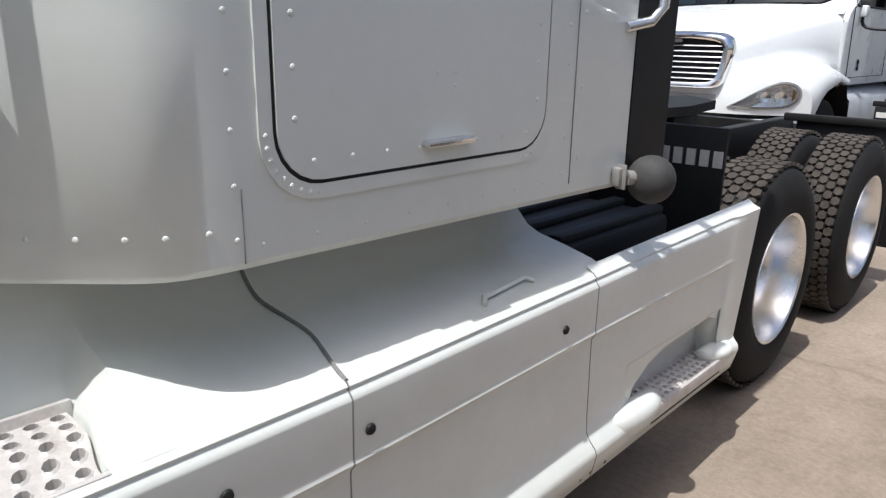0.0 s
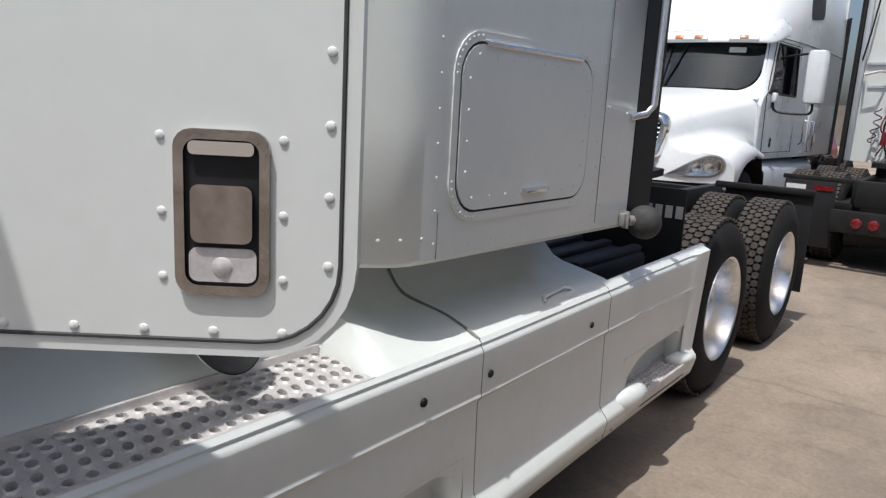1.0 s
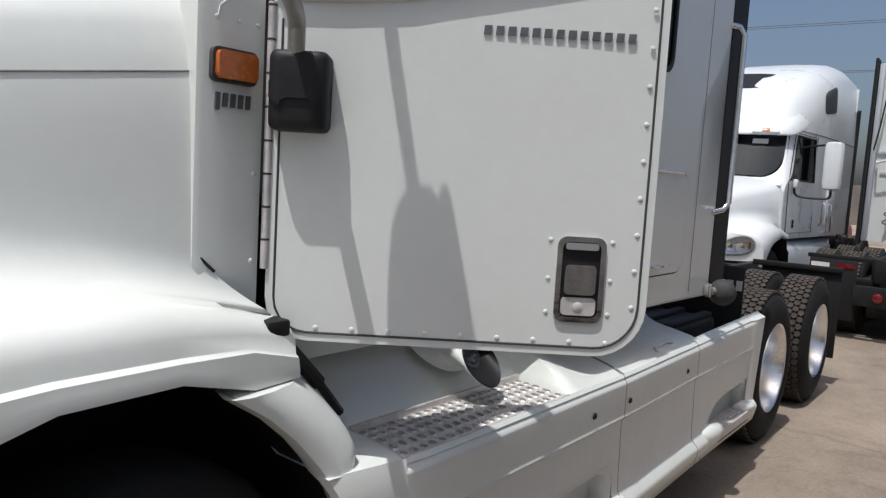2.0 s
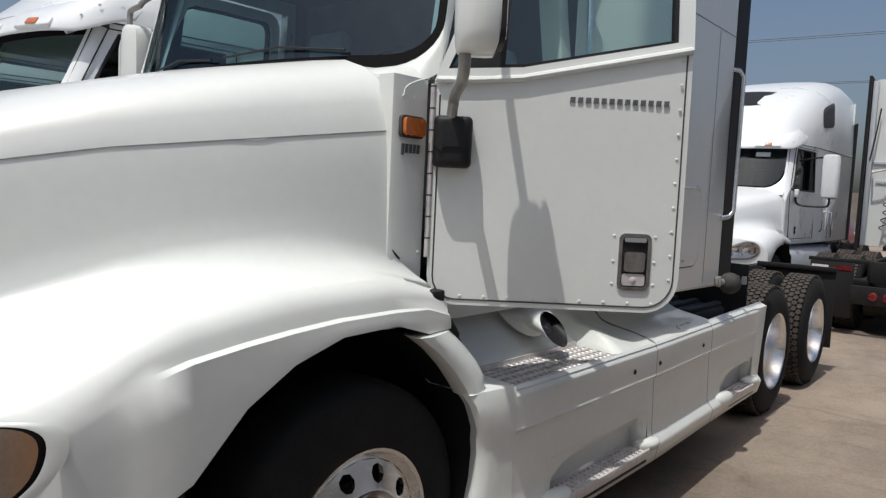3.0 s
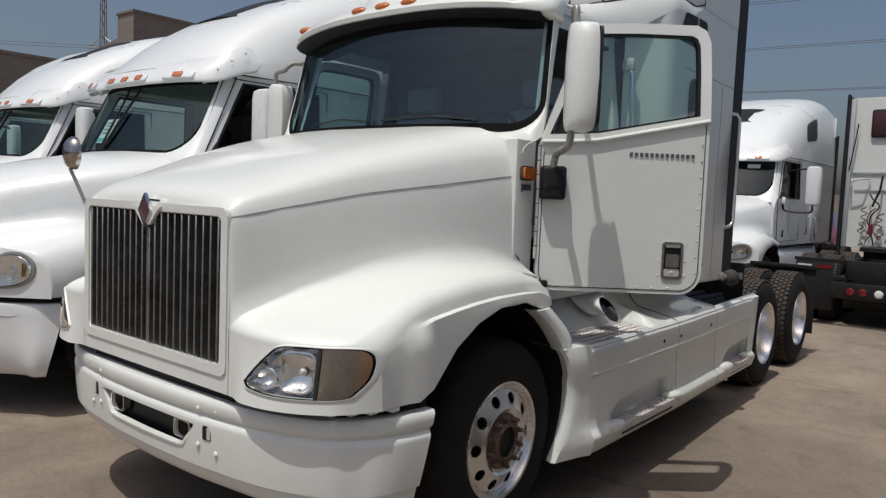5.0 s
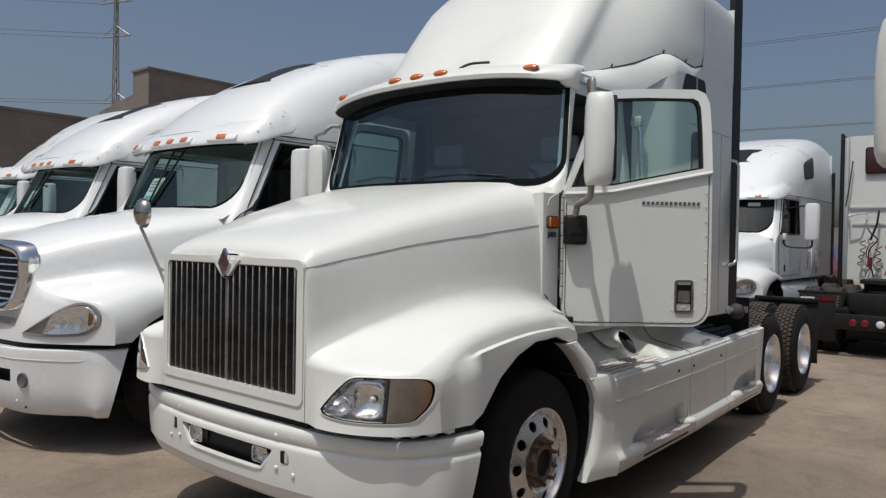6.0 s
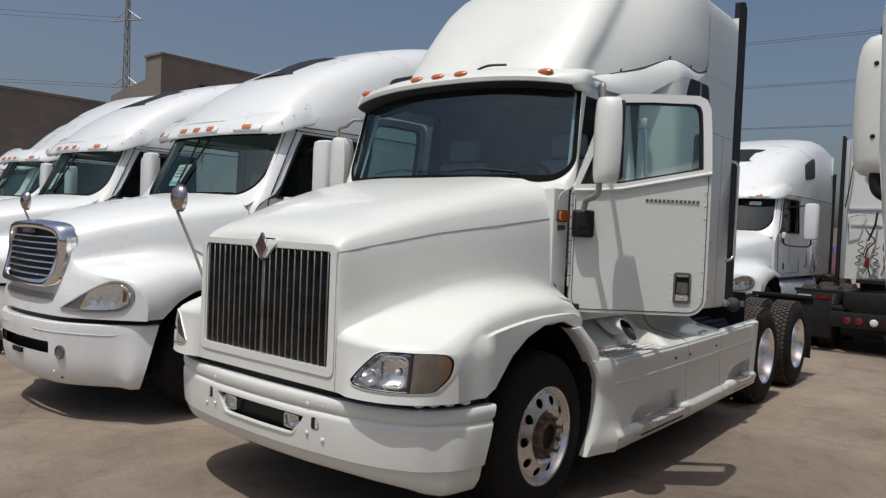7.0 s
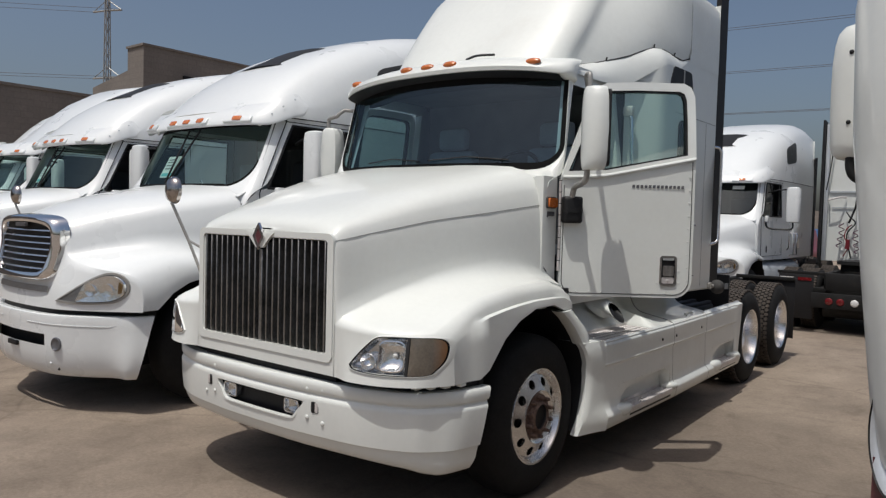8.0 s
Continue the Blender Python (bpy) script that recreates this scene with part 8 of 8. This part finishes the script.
box(bm, -22.0, -21.9, 12.6, 13.4, 6.3, 6.9)
part("vent_box", bm, BLACK, building)
bm = B()
box(bm, -60, 60, 62, 62.4, 0, 3.0)
single("wall_north", bm, BLOCK, "far brown block yard wall", "wall", kind="structure")


def mast(at, height, arms, label):
    m = thing("power_mast", label, "mast", at=at, group="power masts")
    bm = B()
    for sx in (-1, 1):
        for sy in (-1, 1):
            cyl(bm, (sx * 0.22, sy * 0.22, 0), (sx * 0.07, sy * 0.07, height), 0.035, n=6)
    n = int(height * 1.5)
    for k in range(n):
        a, b = 0.22 - 0.15 * k / n, 0.22 - 0.15 * (k + 1) / n
        for sx, sy in ((1, 1), (-1, 1), (-1, -1), (1, -1)):
            tube(bm, [(sx * a, sy * a, height * k / n), (-sy * b, sx * b, height * (k + 1) / n)], 0.016, 4)
    part("tower", bm, GREY_TUBE, m)
    for z, w in arms:
        bm = B()
        tube(bm, [(-w, -0.3 * w, z), (0, 0, z), (w, 0.3 * w, z - 0.05)], 0.05, 6)
        part("cross_arm", bm, GREY_TUBE, m)
        bm = B()
        tube(bm, [(-w, -0.3 * w, z), (0, 0, z + 0.6), (w, 0.3 * w, z - 0.05)], 0.025, 4)
        part("arm_stay", bm, GREY_TUBE, m)
    return m


WIRE = mat("wire", (0.07, 0.07, 0.08), 0.6)


def power_line(a, b, sag, r):
    a, b = Vector(a), Vector(b)
    bm = B()
    pts = []
    for t in np.linspace(0, 1, 30):
        q = a.lerp(b, t)
        q.z -= sag * 4 * t * (1 - t)
        pts.append(q)
    tube(bm, pts, r, 4)
    single("power_line", bm, WIRE, "thin dark overhead power line between masts", "cable", group="overhead power lines")


mast((-36.6, 16.9, 0), 15.4, ((14.6, 1.1), (12.7, 1.0), (9.0, 1.0)), "grey steel lattice power mast with cross arms")
mast((-72, 40, 0), 17.0, ((15.6, 1.5), (12.9, 1.5), (10.2, 1.5)), "distant grey lattice power mast")
mast((62, 44, 0), 15.0, ((12.9, 1.5), (10.4, 1.5), (8.2, 1.5)), "distant grey lattice power mast")
for k, (z0, z1) in enumerate(((15.6, 12.9), (12.9, 10.4), (10.2, 8.2))):
    for w in (-1.4, 1.4):
        power_line((-72 + w, 40 + 0.3 * w, z0), (62 + w, 44 + 0.3 * w, z1), 0.9, 0.014)
mast((-80, -40, 0), 18.0, ((17.0, 1.5), (14.6, 1.5), (11.0, 1.5)), "distant grey lattice power mast")
for z0, z1 in ((14.6, 17.0), (12.7, 14.6), (9.0, 11.0)):
    for w in (-0.95, 0.95):
        power_line((-36.6 + w, 16.9 + 0.3 * w, z0), (-80 + w, -40 + 0.3 * w, z1), 1.2, 0.012)


# ---- the truck beside the lane ----
def blunt_truck():
    """White cab-forward truck with a tall rounded nose."""
    truck = thing("cab_over_truck", "tall white rounded cab-over truck beside the lane", "truck", at=(4.236, -0.75, 0))
    bm = B()
    rows = []
    for z, w, f, r in ((0.93, 1.06, 0.06, 0.30), (0.96, 1.10, 0.03, 0.32), (1.04, 1.13, 0.01, 0.34), (1.2, 1.152, 0.0, 0.35), (1.6, 1.197, 0.0, 0.36), (2.0, 1.237, 0.0, 0.38), (2.4, 1.255, 0.03, 0.40), (2.7, 1.235, 0.12, 0.42), (2.85, 1.03, 0.35, 0.42), (2.9, 0.85, 0.55, 0.4)):
        half = [Vector((0, f - 0.03, z)), Vector((0.45, f - 0.022, z))]
        for a in np.linspace(0, math.pi / 2, 8):
            half.append(Vector((w - r + r * math.sin(a), f + r - r * math.cos(a), z)))
        half += [Vector((w, 1.2, z)), Vector((w, 2.0, z))]
        rows.append(whole(half))
    loft(bm, rows)
    top = rows[-1]
    n = len(top) // 2
    loft(bm, [[top[i], top[-1 - i]] for i in range(n + 1)])
    loft(bm, [[Vector((x, 2.0, z)) for z in (0.93, 2.0, 2.88)] for x in (-1.14, 0, 1.14)])
    body = part("cab", bm, PAINT, truck, "smooth white rounded cab", sharp=60)
    bm = B()
    prism(bm, [(-0.8, 1.75), (0.8, 1.75), (0.75, 2.45), (-0.75, 2.45)], 0.0, 0.02, lambda a, z, d: Vector((a, -0.045 + 0.13 * smooth01((z - 1.7) / 0.8) - d, z)))
    part("windscreen", bm, GLASS_BLACK, body, "dark windscreen")
    for s in (1, -1):
        c = Vector((s * 1.062, 0.145, 1.12))
        ax = Vector((s * 0.84, -0.54, 0)).normalized()
        u = Vector((ax.y, -ax.x, 0))
        ring = lambda q, h: [c + ax * h + u * (0.115 * q * math.cos(a)) + Vector((0, 0, 0.16 * q * math.sin(a))) for a in np.linspace(0, 2 * math.pi, 33)[:-1]]
        bm = B()
        loft(bm, [ring(1.14, -0.06), ring(1.14, 0.006), ring(1.08, 0.012), ring(1.06, 0.004)], close_u=True)
        lamp = part("headlight", bm, CHASSIS, truck, "oval headlight with a dark seal and grey rim")
        bm = B()
        loft(bm, [ring(1.06, -0.02), ring(1.05, 0.008), ring(0.92, 0.002), ring(0.80, -0.02), ring(0.79, -0.05)], close_u=True)
        part("rim", bm, PAINT_SILVER, lamp, "grey rim")
        bm = B()
        loft(bm, [ring(0.80, -0.04), ring(0.6, -0.055), ring(0.01, -0.06)], close_u=True)
        part("reflector", bm, MAROON, lamp)
        bm = B()
        loft(bm, [ring(0.81, -0.012), ring(0.6, 0.0), ring(0.01, 0.006)], close_u=True)
        part("lens", bm, GLASS_CLEAR, lamp)
        bm = B()
        rows = []
        for z, f in ((2.0, 0.6), (2.006, 0.78), (2.025, 0.92), (2.06, 1.0), (2.18, 1.03), (2.3, 1.04), (2.40, 1.02), (2.47, 0.97), (2.515, 0.88), (2.54, 0.72), (2.548, 0.5)):
            rows.append([Vector((s * (1.325 + p.x * f), 1.15 + p.y * f, z)) for p in curve_pts([(-0.11, 0.10, 0), (-0.122, 0.03, 0), (-0.105, -0.05, 0), (-0.05, -0.088, 0), (0.04, -0.092, 0), (0.105, -0.05, 0), (0.125, 0.03, 0), (0.11, 0.10, 0)], 3)])
        loft(bm, rows, close_u=True, cap=True)
        m = part("mirror", bm, PAINT, truck, "tall white mirror housing")
        bm = B()
        tube(bm, [Vector((s * x, y, z)) for x, y, z in curve_pts([(1.355, 1.10, 2.03), (1.355, 1.10, 1.965), (1.335, 1.10, 1.925), (1.28, 1.11, 1.905), (1.18, 1.13, 1.895)], 5)], 0.022, 10)
        part("mirror_arm", bm, CHASSIS, m, "bent black tube")
        bm = B()
        tube(bm, [Vector((s * x, y, z)) for x, y, z in curve_pts([(1.345, 1.10, 2.53), (1.34, 1.10, 2.575), (1.315, 1.10, 2.615), (1.25, 1.12, 2.655), (1.14, 1.2, 2.68)], 5)], 0.022, 10)
        part("mirror_arm", bm, CHASSIS, m)
        for z in (2.144, 2.425):
            bm = B()
            dome(bm, (s * 1.366, 1.058, z), (s * 0.3, -1, 0), 0.010, 0.7)
            part("screw", bm, BLACK, m)
        for y in (1.3,):
            hold = new("wheel")
            hold.parent = truck
            wheel(hold, (s * 1.16, y, 0.5), s)
    bm = B()
    rows = []
    for z, o in ((0.52, -0.04), (0.56, 0.0), (0.86, 0.0), (0.90, -0.03), (0.91, -0.08)):
        half = [Vector((0, -0.06 - o, z)), Vector((0.7, -0.05 - o, z)), Vector((0.98 + o, 0.03, z)), Vector((1.12 + o, 0.22, z)), Vector((1.15 + o, 0.5, z))]
        rows.append(whole(half))
    loft(bm, rows)
    part("bumper", bm, PAINT_B, truck, "white bumper")
    bm = B()
    box(bm, -1.12, 1.12, 0.22, 0.75, 0.60, 1.04)
    box(bm, -1.0, 1.0, 0.75, 1.9, 0.55, 0.8)
    box(bm, -0.45, 0.45, 0.3, 7.0, 0.6, 0.85)
    part("chassis_frame", bm, RED_BADGE, truck, "dark red chassis")
    bm = B()
    box(bm, -0.85, 1.2, 2.15, 7.0, 0.9, 2.85, 0.03)
    part("cargo_box", bm, PAINT_B, truck, "plain white cargo box")
    for s in (1, -1):
        hold = new("wheel")
        hold.parent = truck
        wheel(hold, (s * 1.18, 5.6, 0.5), s, deep=True)
    return truck


blunt_truck()
